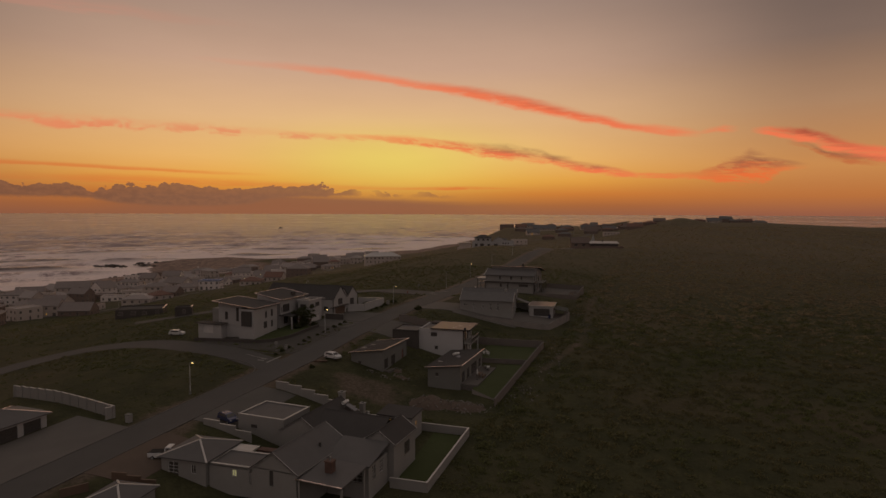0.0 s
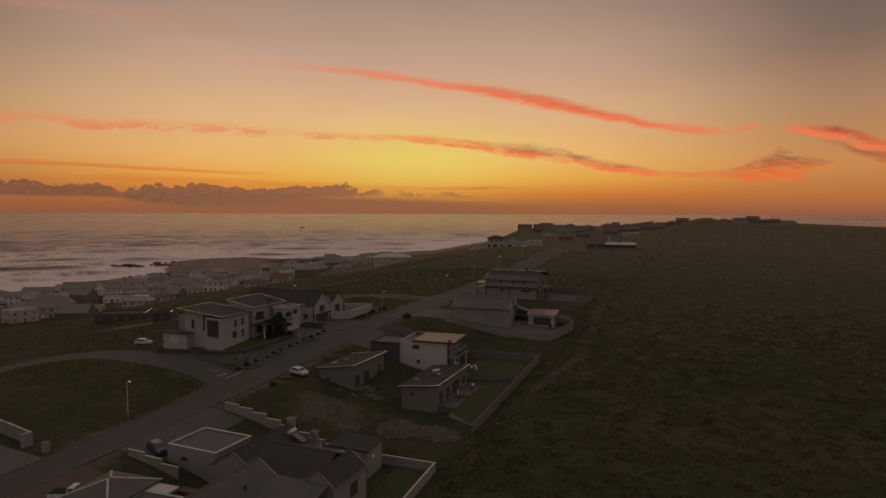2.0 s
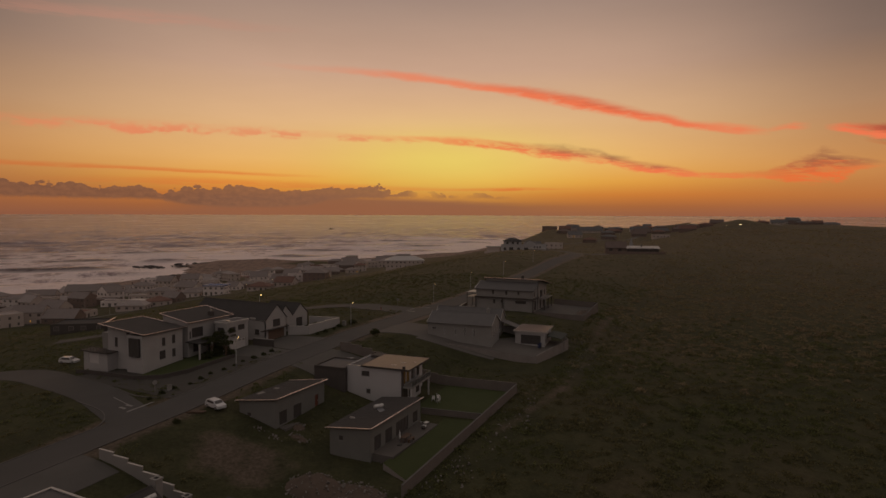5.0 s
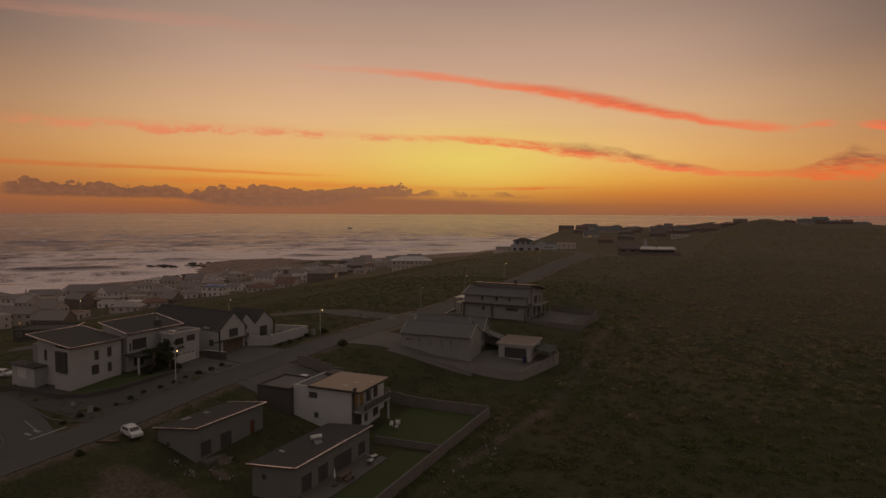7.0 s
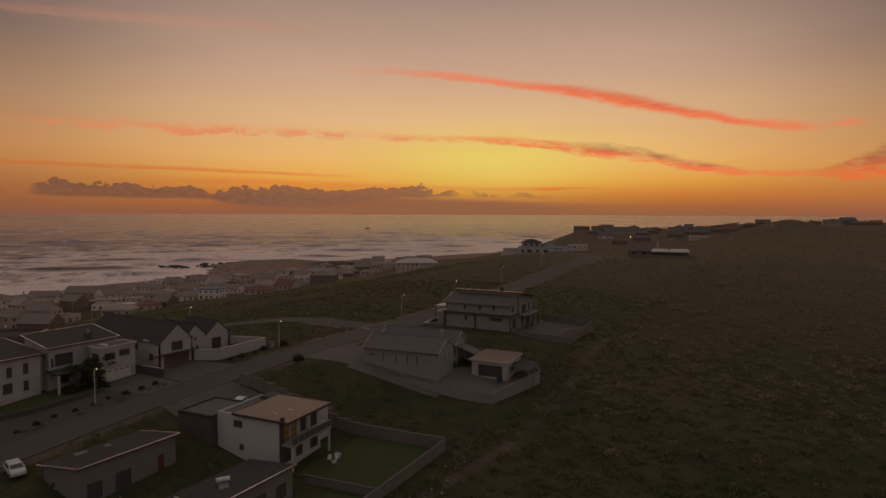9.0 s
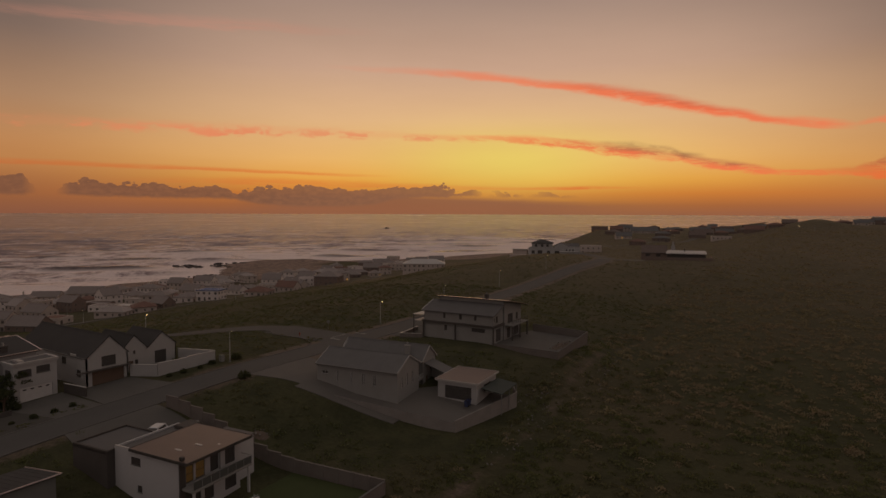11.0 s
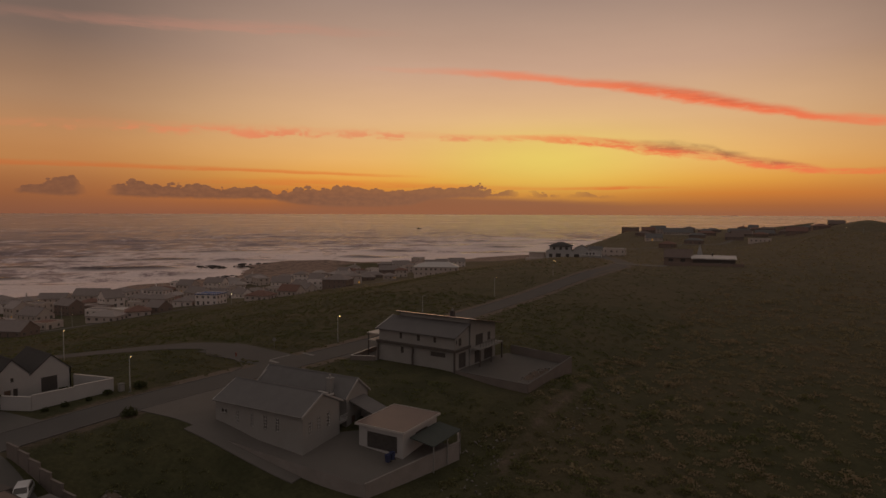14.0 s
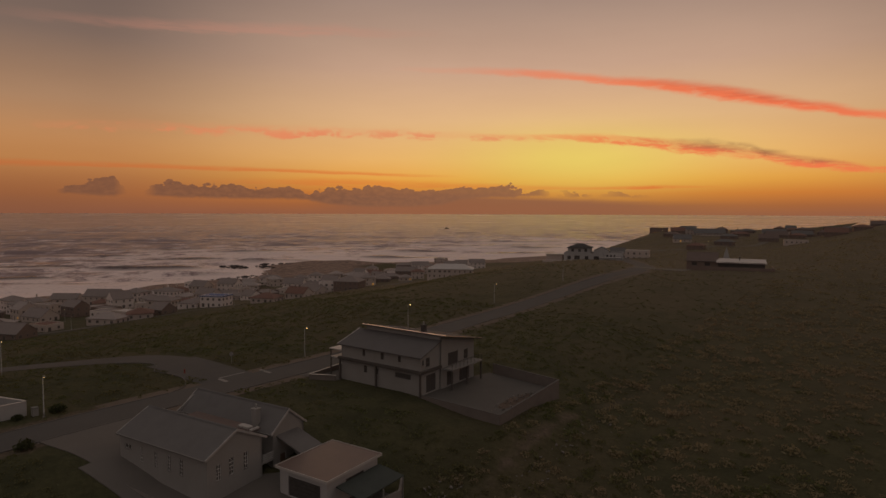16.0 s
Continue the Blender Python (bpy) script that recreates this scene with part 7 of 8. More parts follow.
def tube(bm, pts, radii, seg=8):
    rings = []
    for i, p in enumerate(pts):
        p = Vector(p)
        d = (Vector(pts[min(i + 1, len(pts) - 1)]) - Vector(pts[max(i - 1, 0)])).normalized()
        a = d.orthogonal().normalized()
        b = d.cross(a)
        rings.append([bm.verts.new(p + (a * math.cos(t) + b * math.sin(t)) * radii[i]) for t in np.linspace(0, 2 * math.pi, seg, endpoint=False)])
    for r, q in zip(rings, rings[1:]):
        for i in range(seg):
            bm.faces.new((r[i], r[(i + 1) % seg], q[(i + 1) % seg], q[i]))
    bm.faces.new(rings[0][::-1])
    bm.faces.new(rings[-1])


def street_lamp(x, y, h=5.7, rot=0, z=None, glow=None, label="galvanised street lamp with a small lit head"):
    ob = thing("street_lamp", (x, y, hz(x, y) if z is None else z), label, "street lamp", rot, "street lamps")
    bm = bmesh.new()
    tube(bm, [(0, 0, -0.5), (0, 0, 1.0), (0, 0, 1.02), (0, 0, h)], [0.11, 0.11, 0.08, 0.055])
    pole = part("pole", bm, STEEL, ob, smooth_faces=True)
    part("base_collar", soft_block(-0.16, 0.16, -0.16, 0.16, -0.3, 0.12, r=0.03), STEEL, pole)
    bm = bmesh.new()
    tube(bm, [(0, 0, h - 0.05), (0.12, 0, h + 0.05), (0.5, 0, h + 0.12)], [0.05, 0.045, 0.04])
    arm = part("arm", bm, STEEL, ob)
    bm = bmesh.new()
    box(bm, 0.35, 0.95, -0.13, 0.13, h + 0.1, h + 0.24)
    bmesh.ops.bevel(bm, geom=bm.edges[:], offset=0.04, segments=2, affect="EDGES")
    part("lamp_head", bm, STEEL, arm)
    bm = bmesh.new()
    bmesh.ops.create_uvsphere(bm, u_segments=12, v_segments=8, radius=0.12, matrix=Matrix.Translation((0.62, 0, h + 0.1)) @ Matrix.Diagonal((1.3, 0.8, 0.7, 1)))
    part("lamp_glass", bm, glow or LAMP_ON, arm, "glowing yellow lamp glass", True)
    return ob


for x, y in ((0.3, 29.8), (0.0, 75.0), (0.0, 113.6), (0.0, 158.8), (-1.3, 190.5), (-4.0, 231.0), (-6.0, 277.0)):
    street_lamp(x, y)
for x, y in ((-34.5, 118.0), (-241, 200), (-291, 251), (-198, 302), (-226, 284), (-170, 250), (-36, 562), (-52, 713), (-36, 663), (69, 645), (81, 649), (-112, 681), (-300, 330), (-260, 420), (-205, 190), (-310, 215)):
    street_lamp(x, y, 6.0, glow=LAMP_FAR if y > 180 or x < -150 else LAMP_ON, label="distant lit street lamp")


def roadside_box(x, y, w=0.7, h=1.1, rot=0):
    ob = thing("utility_box", (x, y, hz(x, y)), "grey roadside electricity box", "utility box", rot)
    part("cabinet", soft_block(-w / 2, w / 2, -0.35, 0.35, -0.3, h, r=0.04), CREAM, ob)
    part("lid", soft_block(-w / 2 - 0.06, w / 2 + 0.06, -0.41, 0.41, h, h + 0.1, r=0.03), GREY, ob)


roadside_box(0.8, 16.2, 0.9, 1.2)
roadside_box(-1.6, 113.0, 0.8, 1.1)
roadside_box(-1.2, 60.5, 0.5, 0.9)


def hydrant(x, y):
    ob = thing("fire_hydrant", (x, y, hz(x, y)), "small red fire hydrant at the lane's edge", "hydrant")
    bm = bmesh.new()
    tube(bm, [(0, 0, -0.2), (0, 0, 0.1), (0, 0, 0.12), (0, 0, 0.6), (0, 0, 0.72), (0, 0, 0.8)], [0.17, 0.17, 0.12, 0.12, 0.14, 0.05], 12)
    body = part("body", bm, HYDRANT_RED, ob)
    for sx in (-1, 1):
        bm = bmesh.new()
        tube(bm, [(sx * 0.08, 0, 0.5), (sx * 0.22, 0, 0.5)], [0.06, 0.06], 10)
        part("outlet", bm, HYDRANT_RED, body)


HYDRANT_RED = surface("faded_red_paint", (0.3, 0.07, 0.05), None, 0.5, 2.0, 12.0, 0.0, 0.6)
hydrant(-6.2, 137.4)


def timber_stack(x, y, rot):
    ob = thing("timber_stack", (x, y, hz(x, y)), "loose stack of dark builders' planks on bare ground", "timber", rot)
    rt = random.Random(3)
    for i in range(9):
        bm = soft_block(-1.3, 1.3, -0.11, 0.11, 0.0, 0.06, r=0.01)
        bm.transform(Matrix.Translation((rt.uniform(-0.2, 0.2), (i % 3 - 1) * 0.3, 0.02 + (i // 3) * 0.09)) @ Matrix.Rotation(rt.uniform(-0.15, 0.15), 4, "Z"))
        part("plank", bm, WOOD, ob)


timber_stack(11.4, 55.2, 25)


def road_sign(x, y, rot=0):
    ob = thing("road_sign", (x, y, hz(x, y)), "small round road sign on a thin post", "road sign", rot)
    bm = bmesh.new()
    tube(bm, [(0, 0, -0.3), (0, 0, 1.9)], [0.035, 0.035])
    part("post", bm, STEEL, ob)
    bm = bmesh.new()
    bmesh.ops.create_cone(bm, cap_ends=True, segments=20, radius1=0.4, radius2=0.4, depth=0.04, matrix=Matrix.Translation((0, -0.05, 1.85)) @ Matrix.Rotation(radians(90), 4, "X"))
    part("disc", bm, CREAM, ob)


road_sign(-6.0, 146.5, 30)
road_sign(-2.5, 58.6, 40)


def wheelie_bin(x, y, mat, label):
    ob = thing("wheelie_bin", (x, y, hz(x, y) + 0.1), label, "bin")
    bm = bmesh.new()
    box(bm, -0.28, 0.28, -0.3, 0.3, 0.08, 0.95)
    for v in bm.verts:
        if v.co.z < 0.5:
            v.co.x *= 0.78
            v.co.y *= 0.78
    part("tub", bm, mat, ob)
    part("lid", soft_block(-0.31, 0.31, -0.35, 0.32, 0.95, 1.04, r=0.03), mat, ob)
    for sx in (-0.26, 0.26):
        bm = bmesh.new()
        bmesh.ops.create_cone(bm, cap_ends=True, segments=12, radius1=0.1, radius2=0.1, depth=0.05, matrix=Matrix.Translation((sx, 0.26, 0.1)) @ Matrix.Rotation(radians(90), 4, "Y"))
        part("wheel", bm, RUBBER, ob)
    return ob


b = wheelie_bin(46.6, 122.9, CAR_BLUE, "dark blue wheelie bin beside a garage")
b.location.z = -2.85
b = wheelie_bin(46.6, 122.1, CAR_BLUE, "dark blue wheelie bin beside a garage")
b.location.z = -2.9


# ---- vehicles ----
def car(x, y, rot, paint, label, kind="hatch", z=None, L=3.9, W=1.62, H=1.42):
    ob = thing("car" if kind != "pickup" else "pickup_truck", (x, y, (hz(x, y) if z is None else z) + 0.06), label, "car", rot)
    h = L / 2
    if kind == "pickup":
        prof = [(-h, 0.45), (-h, 0.95), (-0.1, 0.97), (-0.02, H), (0.75, H), (1.25, 0.98), (h - 0.1, 0.9), (h, 0.6), (h - 0.05, 0.32), (-h + 0.1, 0.32)]
        side_win = [(0.1, 1.0), (0.14, H - 0.12), (0.7, H - 0.12), (1.05, 1.0)]
    else:
        prof = [(-h, 0.4), (-h + 0.02, 0.85), (-h + 0.35, 1.0 if kind == "sedan" else 1.32), (-h + 0.75, H - 0.02), (0.2, H), (0.55, H - 0.06), (1.05, 0.93), (h - 0.12, 0.8), (h, 0.6), (h - 0.04, 0.28), (-h + 0.06, 0.28)]
        side_win = [(-h + 0.5, 0.95), (-h + 0.8, H - 0.14), (0.45, H - 0.14), (0.85, 0.95)]
    bm = bmesh.new()
    sides = []
    for s in (-1, 1):
        sides.append([bm.verts.new((px, s * (W / 2 - (0.16 if pz > 1.05 else 0.02)), pz)) for px, pz in prof])
    n = len(prof)
    bm.faces.new(sides[0])
    bm.faces.new(sides[1][::-1])
    for i in range(n):
        bm.faces.new((sides[0][i], sides[0][(i + 1) % n], sides[1][(i + 1) % n], sides[1][i]))
    bmesh.ops.bevel(bm, geom=bm.edges[:], offset=0.05, segments=2, affect="EDGES")
    body = part("body", bm, paint, ob, smooth_faces=False)
    for s in (-1, 1):
        bm = bmesh.new()
        prism(bm, "y", side_win, s * (W / 2 - 0.13), s * (W / 2 - 0.04))
        part("side_window", bm, PANE, body)
    bm = bmesh.new()
    if kind == "pickup":
        quad_slab(bm, [(0.8, -W / 2 + 0.2, H - 0.06), (0.8, W / 2 - 0.2, H - 0.06), (1.26, W / 2 - 0.14, 1.03), (1.26, -W / 2 + 0.14, 1.03)], 0.03)
    else:
        quad_slab(bm, [(0.58, -W / 2 + 0.22, H - 0.07), (0.58, W / 2 - 0.22, H - 0.07), (1.06, W / 2 - 0.16, 0.97), (1.06, -W / 2 + 0.16, 0.97)], 0.03)
    part("windscreen", bm, PANE, body)
    if kind == "pickup":
        part("load_bed", block(-h + 0.08, -0.15, -W / 2 + 0.1, W / 2 - 0.1, 0.96, 1.0), RUBBER, body, "dark covered load bed")
    else:
        bm = bmesh.new()
        quad_slab(bm, [(-h + 0.3, -W / 2 + 0.24, 1.28), (-h + 0.3, W / 2 - 0.24, 1.28), (-h - 0.01, W / 2 - 0.2, 0.9), (-h - 0.01, -W / 2 + 0.2, 0.9)], 0.03)
        part("rear_window", bm, PANE, body)
    for sx in (-h + 0.72, h - 0.72):
        for s in (-1, 1):
            m = Matrix.Translation((sx, s * (W / 2 - 0.08), 0.29)) @ Matrix.Rotation(radians(90), 4, "X")
            bm = bmesh.new()
            bmesh.ops.create_cone(bm, cap_ends=True, segments=18, radius1=0.29, radius2=0.29, depth=0.2, matrix=m)
            wheel = part("wheel", bm, RUBBER, ob)
            bm = bmesh.new()
            bmesh.ops.create_cone(bm, cap_ends=True, segments=14, radius1=0.18, radius2=0.18, depth=0.22, matrix=m)
            part("rim", bm, STEEL, wheel)
    for s in (-1, 1):
        part("headlight", soft_block(h - 0.06, h + 0.02, s * 0.55 - 0.15, s * 0.55 + 0.15, 0.6, 0.75, r=0.02), PLASTIC_W, body)
        part("tail_light", soft_block(-h - 0.02, -h + 0.04, s * 0.6 - 0.1, s * 0.6 + 0.1, 0.62, 0.8, r=0.02), ORANGE, body)
        part("mirror", soft_block(0.7, 0.85, s * (W / 2 + 0.05) - 0.06, s * (W / 2 + 0.05) + 0.06, 0.92, 1.04, r=0.02), paint, body)
    return ob


car(12.7, 58.0, -12, CAR_WHITE, "small white old hatchback parked on bare ground")
car(-39.5, 66.6, 20, CAR_WHITE, "white hatchback parked by the side street")
car(15.0, 22.6, -20, CAR_BLUE, "dark blue hatchback parked on a forecourt")
car(15.9, 9.3, 22, CAR_WHITE, "white pickup with a dark covered load bed", "pickup", L=4.9, W=1.75, H=1.75)
car(21.0, 91.2, -30, CAR_WHITE, "white estate car parked behind a house", L=4.3, H=1.5)
car(18.4, 87.0, -60, CAR_WHITE, "white car parked beside a garage")


# ---- plants ----
def clumps(name, centres, sizes, leaf, per, mat, label, seed, squash=0.6, cat="shrubs"):
    """Many low shrubs as one mesh of small leaf cards set over rounded forms."""
    rs = np.random.RandomState(seed)
    n = len(centres) * per
    c = np.repeat(centres, per, 0)
    s = np.repeat(sizes, per)
    d = rs.normal(size=(n, 3))
    d[:, 2] = np.abs(d[:, 2]) * 0.9 + 0.05
    d /= np.linalg.norm(d, axis=1)[:, None]
    r = s * rs.uniform(0.55, 1.08, n)
    p = c + d * r[:, None] * np.array([1, 1, squash])
    ax = rs.normal(size=(n, 3)) + d * 0.4
    ax /= np.linalg.norm(ax, axis=1)[:, None]
    bx = np.cross(ax, rs.normal(size=(n, 3)))
    bx /= np.linalg.norm(bx, axis=1)[:, None] + 1e-9
    h = (leaf * s * rs.uniform(0.6, 1.3, n))[:, None]
    quad = np.stack([p - ax * h - bx * h * 0.2, p + bx * h * 0.55, p + ax * h + bx * h * 0.15, p - bx * h * 0.55], 1).reshape(-1, 3)
    me = bpy.data.meshes.new(name)
    me.vertices.add(n * 4)
    me.vertices.foreach_set("co", quad.ravel().astype(np.float32))
    me.loops.add(n * 4)
    me.loops.foreach_set("vertex_index", np.arange(n * 4, dtype=np.int32))
    me.polygons.add(n)
    me.polygons.foreach_set("loop_start", np.arange(0, n * 4, 4, dtype=np.int32))
    me.polygons.foreach_set("loop_total", np.full(n, 4, np.int32))
    me.update(calc_edges=True)
    me.materials.append(mat)
    return tagged(new(name, me), label, cat, kind="stuff")


# stretches of the plan that stay free of scrub: x0, x1, y0, y1
CLEAR = [(15, 26, 57, 74), (32, 51, 57, 98), (11, 37, 76, 98), (9, 52, 108, 136), (9, 50, 148, 174), (-27, 0, 62, 90), (-31, 3, 88, 113), (9, 51.5, 18, 40), (8, 36, -9, 17), (-21, 3, -9, 17), (-18, -2, 136, 146), (10, 50, 44, 58), (9, 25, 340, 362), (24, 46, 344, 358)]
side_paths = np.array(arc([(3.4, 49.5), (-10, 53.5), (-25, 56), (-42, 58.5), (-54, 54), (-58, 44), (-58, 30), (-60, 8), (-62, -20)], 3.0) + arc(LANE, 3.0))
road_tab = np.array([road_x(v) for v in range(-300, 521)])


def scatter(x0, x1, y0, y1, count, seed, keep=1.0, gap=4.6):
    rs = np.random.RandomState(seed)
    x, y = rs.uniform(x0, x1, count), rs.uniform(y0, y1, count)
    ok = np.abs(x - np.interp(y, np.arange(-300, 521), road_tab)) > gap
    for a, b, c, d in CLEAR:
        ok &= ~((x > a) & (x < b) & (y > c) & (y < d))
    near = np.ones(len(x), bool)
    for px, py in side_paths:
        near &= np.hypot(x - px, y - py) > 4.4
    ok &= near
    patch = np.sin(x * 0.11 + 1.7 * np.sin(y * 0.05)) + np.sin(y * 0.09 + 1.3 * np.sin(x * 0.07 + 2)) + rs.normal(0, 0.7, count)
    ok &= patch > (-2.2 + 2.6 * (1 - keep))
    track = np.abs(x - 56 - 2.0 * np.sin(y * 0.07)) < 1.4
    ok &= ~(track & (y > 62) & (y < 205) & (rs.uniform(0, 1, count) < 0.8))
    x, y = x[ok], y[ok]
    return np.stack([x, y, land_height(x, y) - 0.08], -1), rs


c, rs = scatter(50, 200, 8, 340, 23000, 21)
c = c[rs.uniform(0, 1, len(c)) < 1 - 0.85 * smooth((c[:, 1] - 110) / 220)]
size = rs.uniform(0.35, 1.0, len(c)) * (1 + (rs.uniform(0, 1, len(c)) > 0.94) * 0.8)
# past about y 150 the bushes take the haze-tinted leaf colours
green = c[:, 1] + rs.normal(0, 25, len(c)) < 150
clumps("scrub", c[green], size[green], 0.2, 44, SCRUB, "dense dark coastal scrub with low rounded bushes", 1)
clumps("scrub", c[~green], size[~green], 0.2, 44, SCRUB_HAZED, "farther scrub tinted brown for haze, with low rounded bushes", 7)
c, rs = scatter(-60, 56, 36, 230, 9500, 28, 0.9)
clumps("scrub", c, rs.uniform(0.3, 0.75, len(c)) * (1 + (rs.uniform(0, 1, len(c)) > 0.93) * 0.7), 0.22, 26, SCRUB, "rough green bushes and grass on empty plots", 6, 0.55)
c, rs = scatter(-110, 60, -60, 330, 9000, 22, 0.75)
clumps("scrub", c, rs.uniform(0.25, 0.7, len(c)), 0.24, 26, SCRUB, "rough grass and low scrub on open plots", 2, 0.5)
# the far field and hillside scrub carry haze as colour too
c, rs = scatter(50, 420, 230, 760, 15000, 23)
clumps("scrub", c, rs.uniform(0.5, 1.3, len(c)), 0.28, 14, SCRUB_HAZED, "wide field of coastal scrub towards the hill", 3, 0.5)
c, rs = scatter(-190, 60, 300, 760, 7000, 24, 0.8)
clumps("scrub", c, rs.uniform(0.4, 1.1, len(c)), 0.28, 12, SCRUB_HAZED, "scrub on the far hillside", 4, 0.5)
c, rs = scatter(-200, -60, 60, 330, 5500, 25, 0.7)
clumps("scrub", c, rs.uniform(0.35, 0.9, len(c)), 0.26, 14, SCRUB, "scrub on the seaward slope", 5, 0.5)


def bush(x, y, r, label, seed, mat=None, tall=0.9, z=None):
    ob = thing("bush", (x, y, hz(x, y) if z is None else z), label, "bush")
    me_ob = clumps("foliage", np.array([[0, 0, r * 0.25], [r * 0.5, 0.1, r * 0.15], [-r * 0.4, r * 0.3, r * 0.2], [0.1, -r * 0.5, r * 0.1]]), np.array([r, r * 0.7, r * 0.75, r * 0.6]), 0.22, 110, mat or GREEN, "", seed, tall)
    me_ob.parent = ob
    for key in ("label", "category", "kind"):
        if key in me_ob:
            del me_ob[key]
    bm = bmesh.new()
    tube(bm, [(0, 0, -0.2), (0.05, 0, r * 0.3), (0.1, 0.05, r * 0.7)], [0.06, 0.05, 0.02], 6)
    part("stem", bm, WOOD, ob)
    return ob


rng = random.Random(9)
for y in np.arange(56, 86, 2.7):
    bush(-0.6 + rng.uniform(-0.5, 0.5), y, rng.uniform(0.35, 0.6), "small rounded verge shrub", int(y * 10))
for i, (x, y, r) in enumerate([(-9.2, 78.2, 1.5), (-10.2, 80.6, 1.9), (-9.0, 76.0, 1.1), (-6.9, 80.4, 1.0), (-10.8, 83.0, 1.3), (-5.2, 103.6, 1.3), (-5.0, 105.8, 1.5), (-4.8, 108.3, 1.2), (-1.4, 102.0, 0.5), (-1.2, 104.6, 0.6), (-1.0, 107.8, 0.5), (-1.6, 110.9, 0.7), (-0.9, 115.6, 1.1), (10.8, 108.0, 1.1), (12.0, 51.0, 0.6), (47.5, 123.6, 0.5), (38.6, 118.4, 0.4), (37.8, 119.4, 0.35)]):
    bush(x, y, r, "dark green garden shrub against a wall" if i < 14 else "small green garden shrub beside a wall", 300 + i)


def small_tree(x, y, h, seed, label):
    ob = thing("tree", (x, y, hz(x, y)), label, "tree")
    rs = random.Random(seed)
    bm = bmesh.new()
    tube(bm, [(0, 0, -0.3), (0.1, 0, h * 0.3), (0.15, 0.1, h * 0.62)], [0.16, 0.12, 0.05])
    trunk = part("trunk", bm, WOOD, ob)
    tips = []
    for i in range(6):
        a = i * 1.05 + rs.uniform(0, 0.5)
        tip = (math.cos(a) * h * 0.3, math.sin(a) * h * 0.3, h * rs.uniform(0.6, 0.88))
        bm = bmesh.new()
        tube(bm, [(0.1, 0, h * (0.28 + 0.04 * i)), (tip[0] * 0.5, tip[1] * 0.5, tip[2] * 0.8), tip], [0.07, 0.05, 0.02], 6)
        part("limb", bm, WOOD, trunk)
        tips.append(tip)
    cr = clumps("crown", np.array(tips + [(0, 0, h * 0.85)]), np.array([h * rs.uniform(0.16, 0.24) for _ in range(7)]), 0.2, 120, GREEN, "", seed, 0.8)
    cr.parent = ob
    for key in ("label", "category", "kind"):
        if key in cr:
            del cr[key]


small_tree(-9.6, 77.6, 4.2, 1, "dark garden tree in front of a villa")
small_tree(-9.9, 81.6, 4.8, 2, "dark garden tree beside a porch")
small_tree(-7.2, 79.2, 3.4, 3, "young dark garden tree")


# ---- rubble, rocks, boat, loose things ----
def stone_mesh(seed, mat):
    bm = bmesh.new()
    bmesh.ops.create_icosphere(bm, subdivisions=1, radius=0.5)
    rs = random.Random(seed)
    for v in bm.verts:
        v.co *= rs.uniform(0.65, 1.2)
        v.co.z *= 0.7
    me = bpy.data.meshes.new("stone")
    bm.to_mesh(me)
    bm.free()
    me.materials.append(mat)
    return me


stones = [stone_mesh(i, RUBBLE) for i in range(6)]


def rubble_heap(x0, y0, rx, ry, count, h, seed, label):
    heap = thing("rubble_heap", (x0, y0, hz(x0, y0)), label, "rubble")
    bm = bmesh.new()
    bmesh.ops.create_grid(bm, x_segments=18, y_segments=18, size=1.0)
    for v in bm.verts:
        r = math.hypot(v.co.x, v.co.y)
        x, y = v.co.x * rx, v.co.y * ry
        n = noise.noise(Vector((x * 0.6, y * 0.6, seed))) * 0.5
        top = max(0.0, 1 - r * r) * h * (1 + n) - 0.12
        v.co = (x, y, hz(x0 + x, y0 + y) - hz(x0, y0) + top)
    if h > 0.3:
        part("soil_mound", bm, SOIL, heap, smooth_faces=True)
    else:
        bm.free()
    rs = random.Random(seed)
    for i in range(count):
        a, r = rs.uniform(0, 6.28), math.sqrt(rs.uniform(0, 1)) * 1.15
        x, y = math.cos(a) * r * rx, math.sin(a) * r * ry
        s = rs.uniform(0.3, 1.0) ** 2 * 0.45 + 0.08
        ob = new("stone", rs.choice(stones))
        ob.parent = heap
        ob.location = (x, y, hz(x0 + x, y0 + y) - hz(x0, y0) + max(0.0, 1 - r * r) * h + s * 0.08)
        ob.rotation_euler = (rs.uniform(0, 1), rs.uniform(0, 1), rs.uniform(0, 6))
        ob.scale = (s, s * rs.uniform(0.6, 1.2), s * rs.uniform(0.5, 0.9))
    return heap


rubble_heap(38.5, 50.5, 4.2, 3.2, 90, 1.5, 3, "mound of soil and pale building rubble")
rubble_heap(44.8, 51.2, 5.0, 2.8, 170, 0.6, 4, "spread heap of pale broken building rubble")
rubble_heap(53.8, 60.5, 3.0, 6.0, 60, 0.3, 5, "pale rubble dumped along a garden wall")
rubble_heap(55.0, 84.0, 2.6, 12.0, 80, 0.2, 6, "scattered pale stones along a rough track")
rubble_heap(56.0, 122.0, 2.4, 14.0, 70, 0.2, 7, "scattered pale stones along a rough track")
rubble_heap(52.5, 136.0, 2.6, 4.0, 40, 0.3, 8, "loose stones and soil behind a yard wall")
rubble_heap(58.0, 158.0, 2.2, 14.0, 60, 0.2, 9, "pale stones beside the rough track")
rubble_heap(28.2, 60.0, 2.0, 0.9, 30, 0.35, 13, "pale rubble swept into a low heap")
rubble_heap(23.6, 57.6, 3.0, 0.6, 26, 0.2, 14, "line of broken blocks along a house wall")
rubble_heap(41.5, 60.6, 2.6, 0.8, 24, 0.25, 15, "broken paving at the end of a patio")
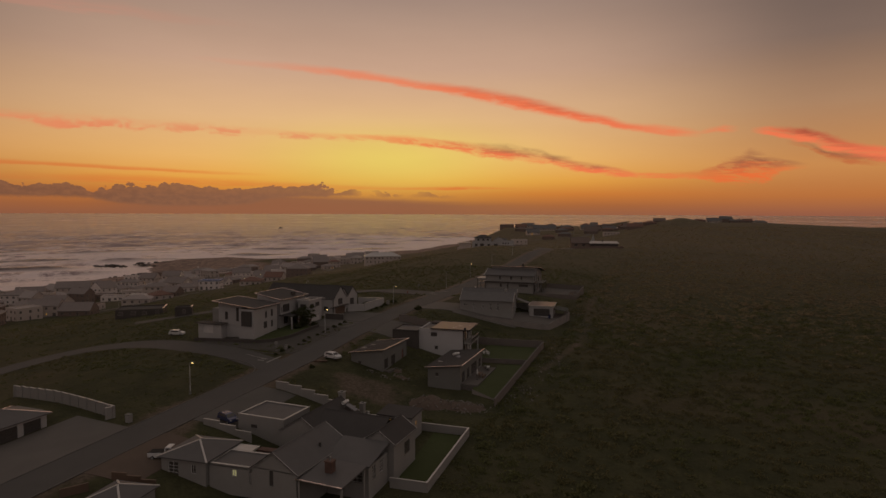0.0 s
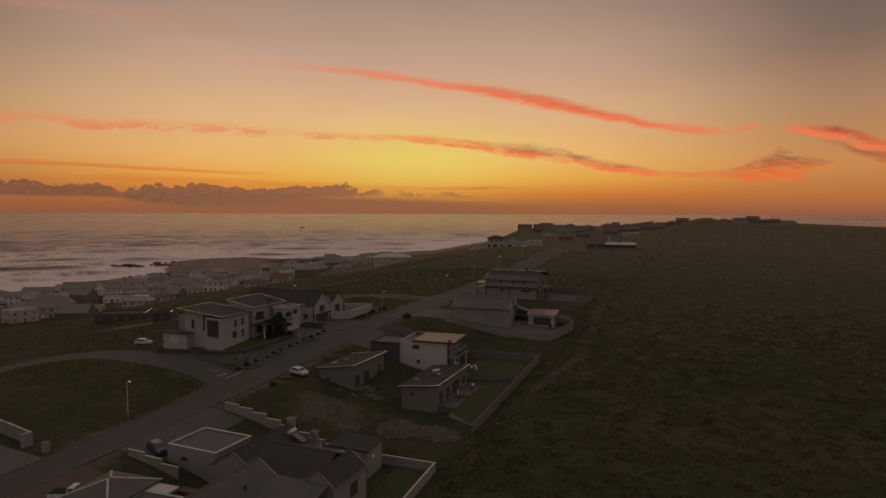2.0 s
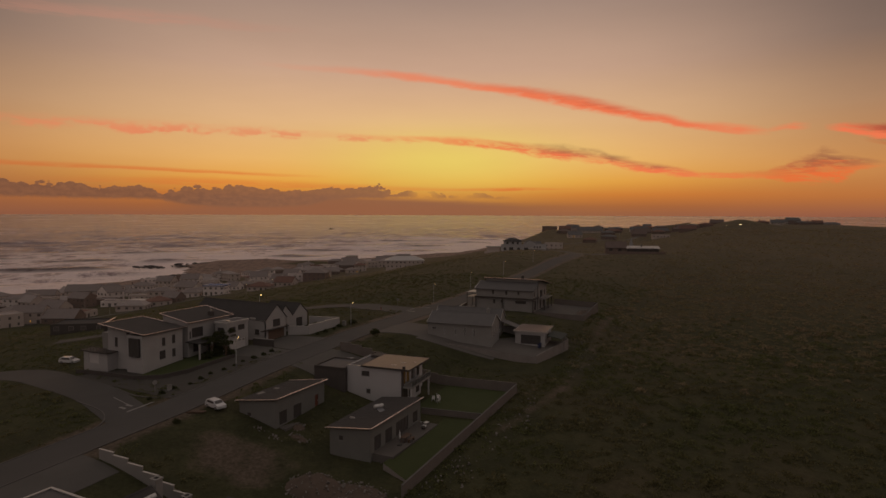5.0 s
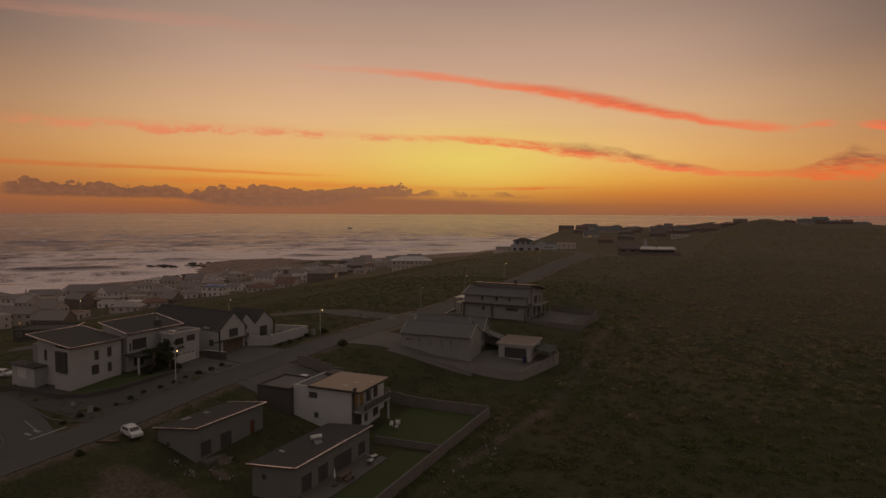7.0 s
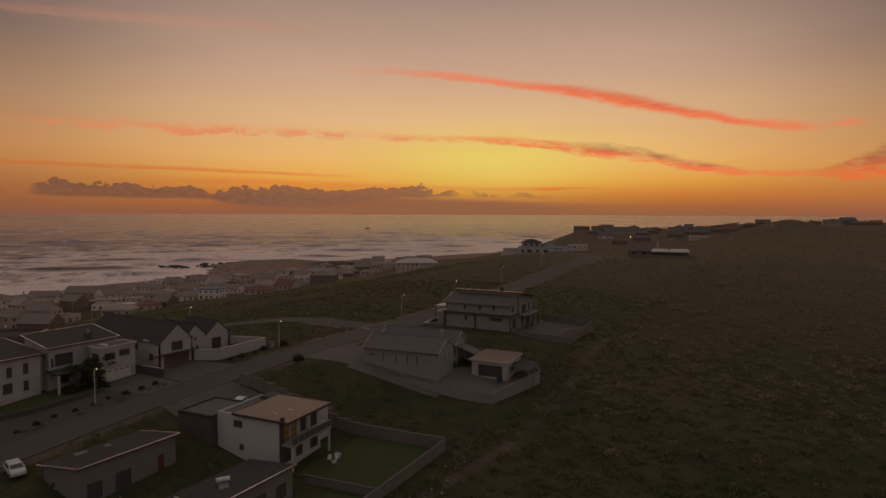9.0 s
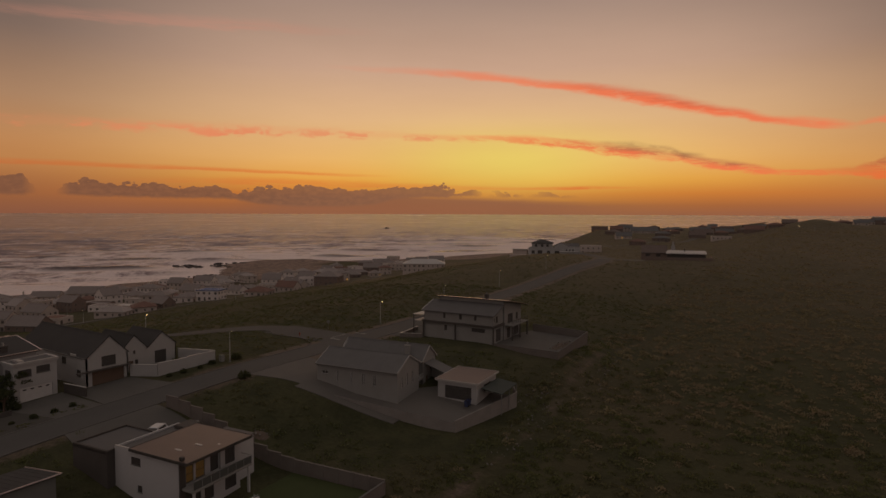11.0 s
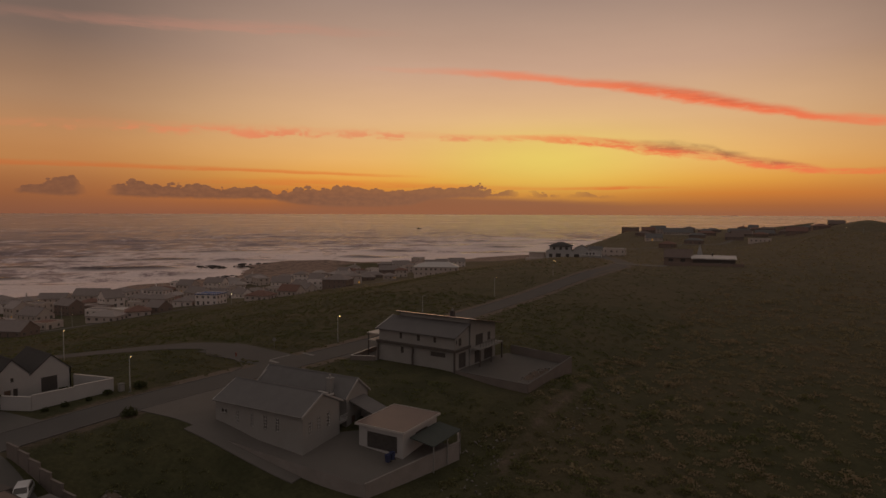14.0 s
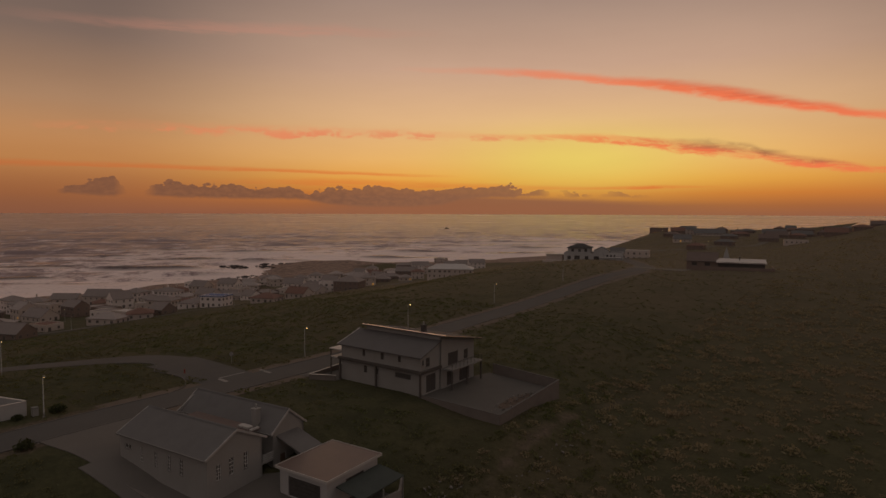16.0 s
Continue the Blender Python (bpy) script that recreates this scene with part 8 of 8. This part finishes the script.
rubble_heap(26.0, 62.5, 1.2, 1.2, 24, 0.4, 10, "small heap of builders' rubble by a house")
heap = rubble_heap(46.6, 162.0, 1.5, 6.0, 95, 0.4, 11, "building materials stacked in a yard")
heap.location.z = -0.2
rubble_heap(26.5, 94.8 + 3.2, 1.6, 1.2, 14, 0.4, 12, "small pale heap of sand on a plot")

shore_stone = [stone_mesh(20 + i, ROCK) for i in range(4)]
rs = random.Random(31)


def rock_group(cx, cy, rx, ry, count, label, size):
    g = thing("rock_outcrop", (cx, cy, SEA_Z), label, "rocks")
    for i in range(count):
        a, r = rs.uniform(0, 6.28), math.sqrt(rs.uniform(0, 1))
        ob = new("rock", rs.choice(shore_stone))
        ob.parent = g
        s = rs.uniform(0.4, 1.0) * size * (1.2 - r * 0.7)
        ob.location = (math.cos(a) * r * rx, math.sin(a) * r * ry, s * 0.16 + 0.6)
        ob.rotation_euler = (0, 0, rs.uniform(0, 6.28))
        ob.scale = (s * 1.6, s, s * rs.uniform(0.35, 0.6))


rock_group(-622, 532, 30, 16, 34, "dark rocks standing in the surf", 9)
rock_group(-618, 582, 14, 10, 12, "dark rocks standing in the surf", 10)
rock_group(-600, 610, 26, 16, 22, "rocky reef at the end of the point", 10)
rock_group(-560, 640, 40, 30, 30, "dark rocky ground on the point", 10)
rock_group(-520, 560, 30, 12, 20, "low dark rocks along the beach", 8)
rock_group(-575, 655, 40, 14, 30, "low dark rocks on the outer point", 7)
rock_group(-590, 560, 22, 8, 16, "wet rocks awash in the surf", 8)
rock_group(-500, 470, 10, 40, 22, "low dark rocks along the beach", 6)


def boat(x, y, z):
    ob = thing("boat", (x, y, z), "small dark fishing boat far out at sea", "boat", 60)
    bm = bmesh.new()
    prof = [(-9, -2.2), (6, -2.2), (11, 0), (6, 2.2), (-9, 2.2)]
    prism(bm, "z", prof, -0.6, 2.0)
    for v in bm.verts:
        if v.co.z < 0:
            v.co.x *= 0.85
            v.co.y *= 0.7
    part("hull", bm, FRAME, ob)
    part("wheelhouse", soft_block(-5, -1, -1.6, 1.6, 2.0, 5.2, r=0.2), CREAM, ob)
    bm = bmesh.new()
    tube(bm, [(0.5, 0, 2), (0.5, 0, 9)], [0.15, 0.08], 6)
    part("mast", bm, STEEL, ob)


boat(-1400, 1960, SEA_Z + 10.4)


def garden_chair(x, y, z, rot):
    ob = thing("garden_chair", (x, y, z), "white plastic garden chair on the grass", "chair", rot, "garden chairs")
    part("seat", soft_block(-0.27, 0.27, -0.25, 0.25, 0.4, 0.44, r=0.015), PLASTIC_W, ob)
    bm = soft_block(-0.27, 0.27, -0.02, 0.02, 0.0, 0.5, r=0.015)
    bm.transform(Matrix.Translation((0, 0.25, 0.42)) @ Matrix.Rotation(radians(-14), 4, "X"))
    part("backrest", bm, PLASTIC_W, ob)
    for sx in (-0.23, 0.23):
        for sy in (-0.21, 0.21):
            part("leg", block(sx - 0.025, sx + 0.025, sy - 0.025, sy + 0.025, 0, 0.4), PLASTIC_W, ob)
        part("armrest", block(sx - 0.03, sx + 0.03, -0.22, 0.24, 0.62, 0.65), PLASTIC_W, ob)


for x, y, r in ((38.2, 85.4, 20), (38.9, 86.3, 80), (38.4, 87.2, 150), (39.4, 85.0, -30)):
    garden_chair(x, y, hz(x, y) + 0.12, r)


def patio_set(x, y, z, rot):
    ob = thing("patio_table", (x, y, z), "brown wooden patio table with a bench", "table", rot)
    part("tabletop", soft_block(-1.1, 1.1, -0.45, 0.45, 0.7, 0.76, r=0.02), WOOD, ob)
    for sx in (-0.95, 0.95):
        for sy in (-0.35, 0.35):
            part("leg", block(sx - 0.05, sx + 0.05, sy - 0.05, sy + 0.05, 0, 0.7), WOOD, ob)
    be = thing("bench", (x + 0.9, y, z), "brown wooden garden bench", "bench", rot)
    part("seat", soft_block(-0.9, 0.9, -0.2, 0.2, 0.42, 0.47, r=0.02), WOOD, be)
    for sx in (-0.75, 0.75):
        part("leg", block(sx - 0.05, sx + 0.05, -0.17, 0.17, 0, 0.42), WOOD, be)


patio_set(43.2, 66.8, -6.56, 92)


def sun_lounger(x, y, z, rot):
    ob = thing("sun_lounger", (x, y, z), "pale padded sun lounger on a patio", "lounger", rot)
    part("seat", soft_block(-0.32, 0.32, -0.7, 0.5, 0.3, 0.4, r=0.03), PLASTIC_W, ob)
    bm = soft_block(-0.32, 0.32, 0.0, 0.75, 0.0, 0.09, r=0.03)
    bm.transform(Matrix.Translation((0, 0.5, 0.31)) @ Matrix.Rotation(radians(40), 4, "X"))
    part("backrest", bm, PLASTIC_W, ob)
    for sx in (-0.27, 0.27):
        for sy in (-0.6, 0.4):
            part("leg", block(sx - 0.025, sx + 0.025, sy - 0.025, sy + 0.025, 0.0, 0.3), FRAME, ob)


def closed_parasol(x, y, z):
    ob = thing("parasol", (x, y, z), "closed white parasol standing on a patio", "parasol")
    part("base", soft_block(-0.3, 0.3, -0.3, 0.3, 0.0, 0.1, r=0.03), FRAME, ob)
    bm = bmesh.new()
    tube(bm, [(0, 0, 0.1), (0, 0, 2.3)], [0.03, 0.03], 8)
    part("pole", bm, STEEL, ob)
    bm = bmesh.new()
    tube(bm, [(0, 0, 1.0), (0, 0, 1.2), (0, 0, 1.8), (0, 0, 2.3)], [0.06, 0.15, 0.11, 0.03], 10)
    part("canopy", bm, PLASTIC_W, ob)


sun_lounger(43.2, 72.6, -6.56, 200)
sun_lounger(42.6, 74.2, -6.56, 170)
closed_parasol(43.4, 64.6, -6.56)
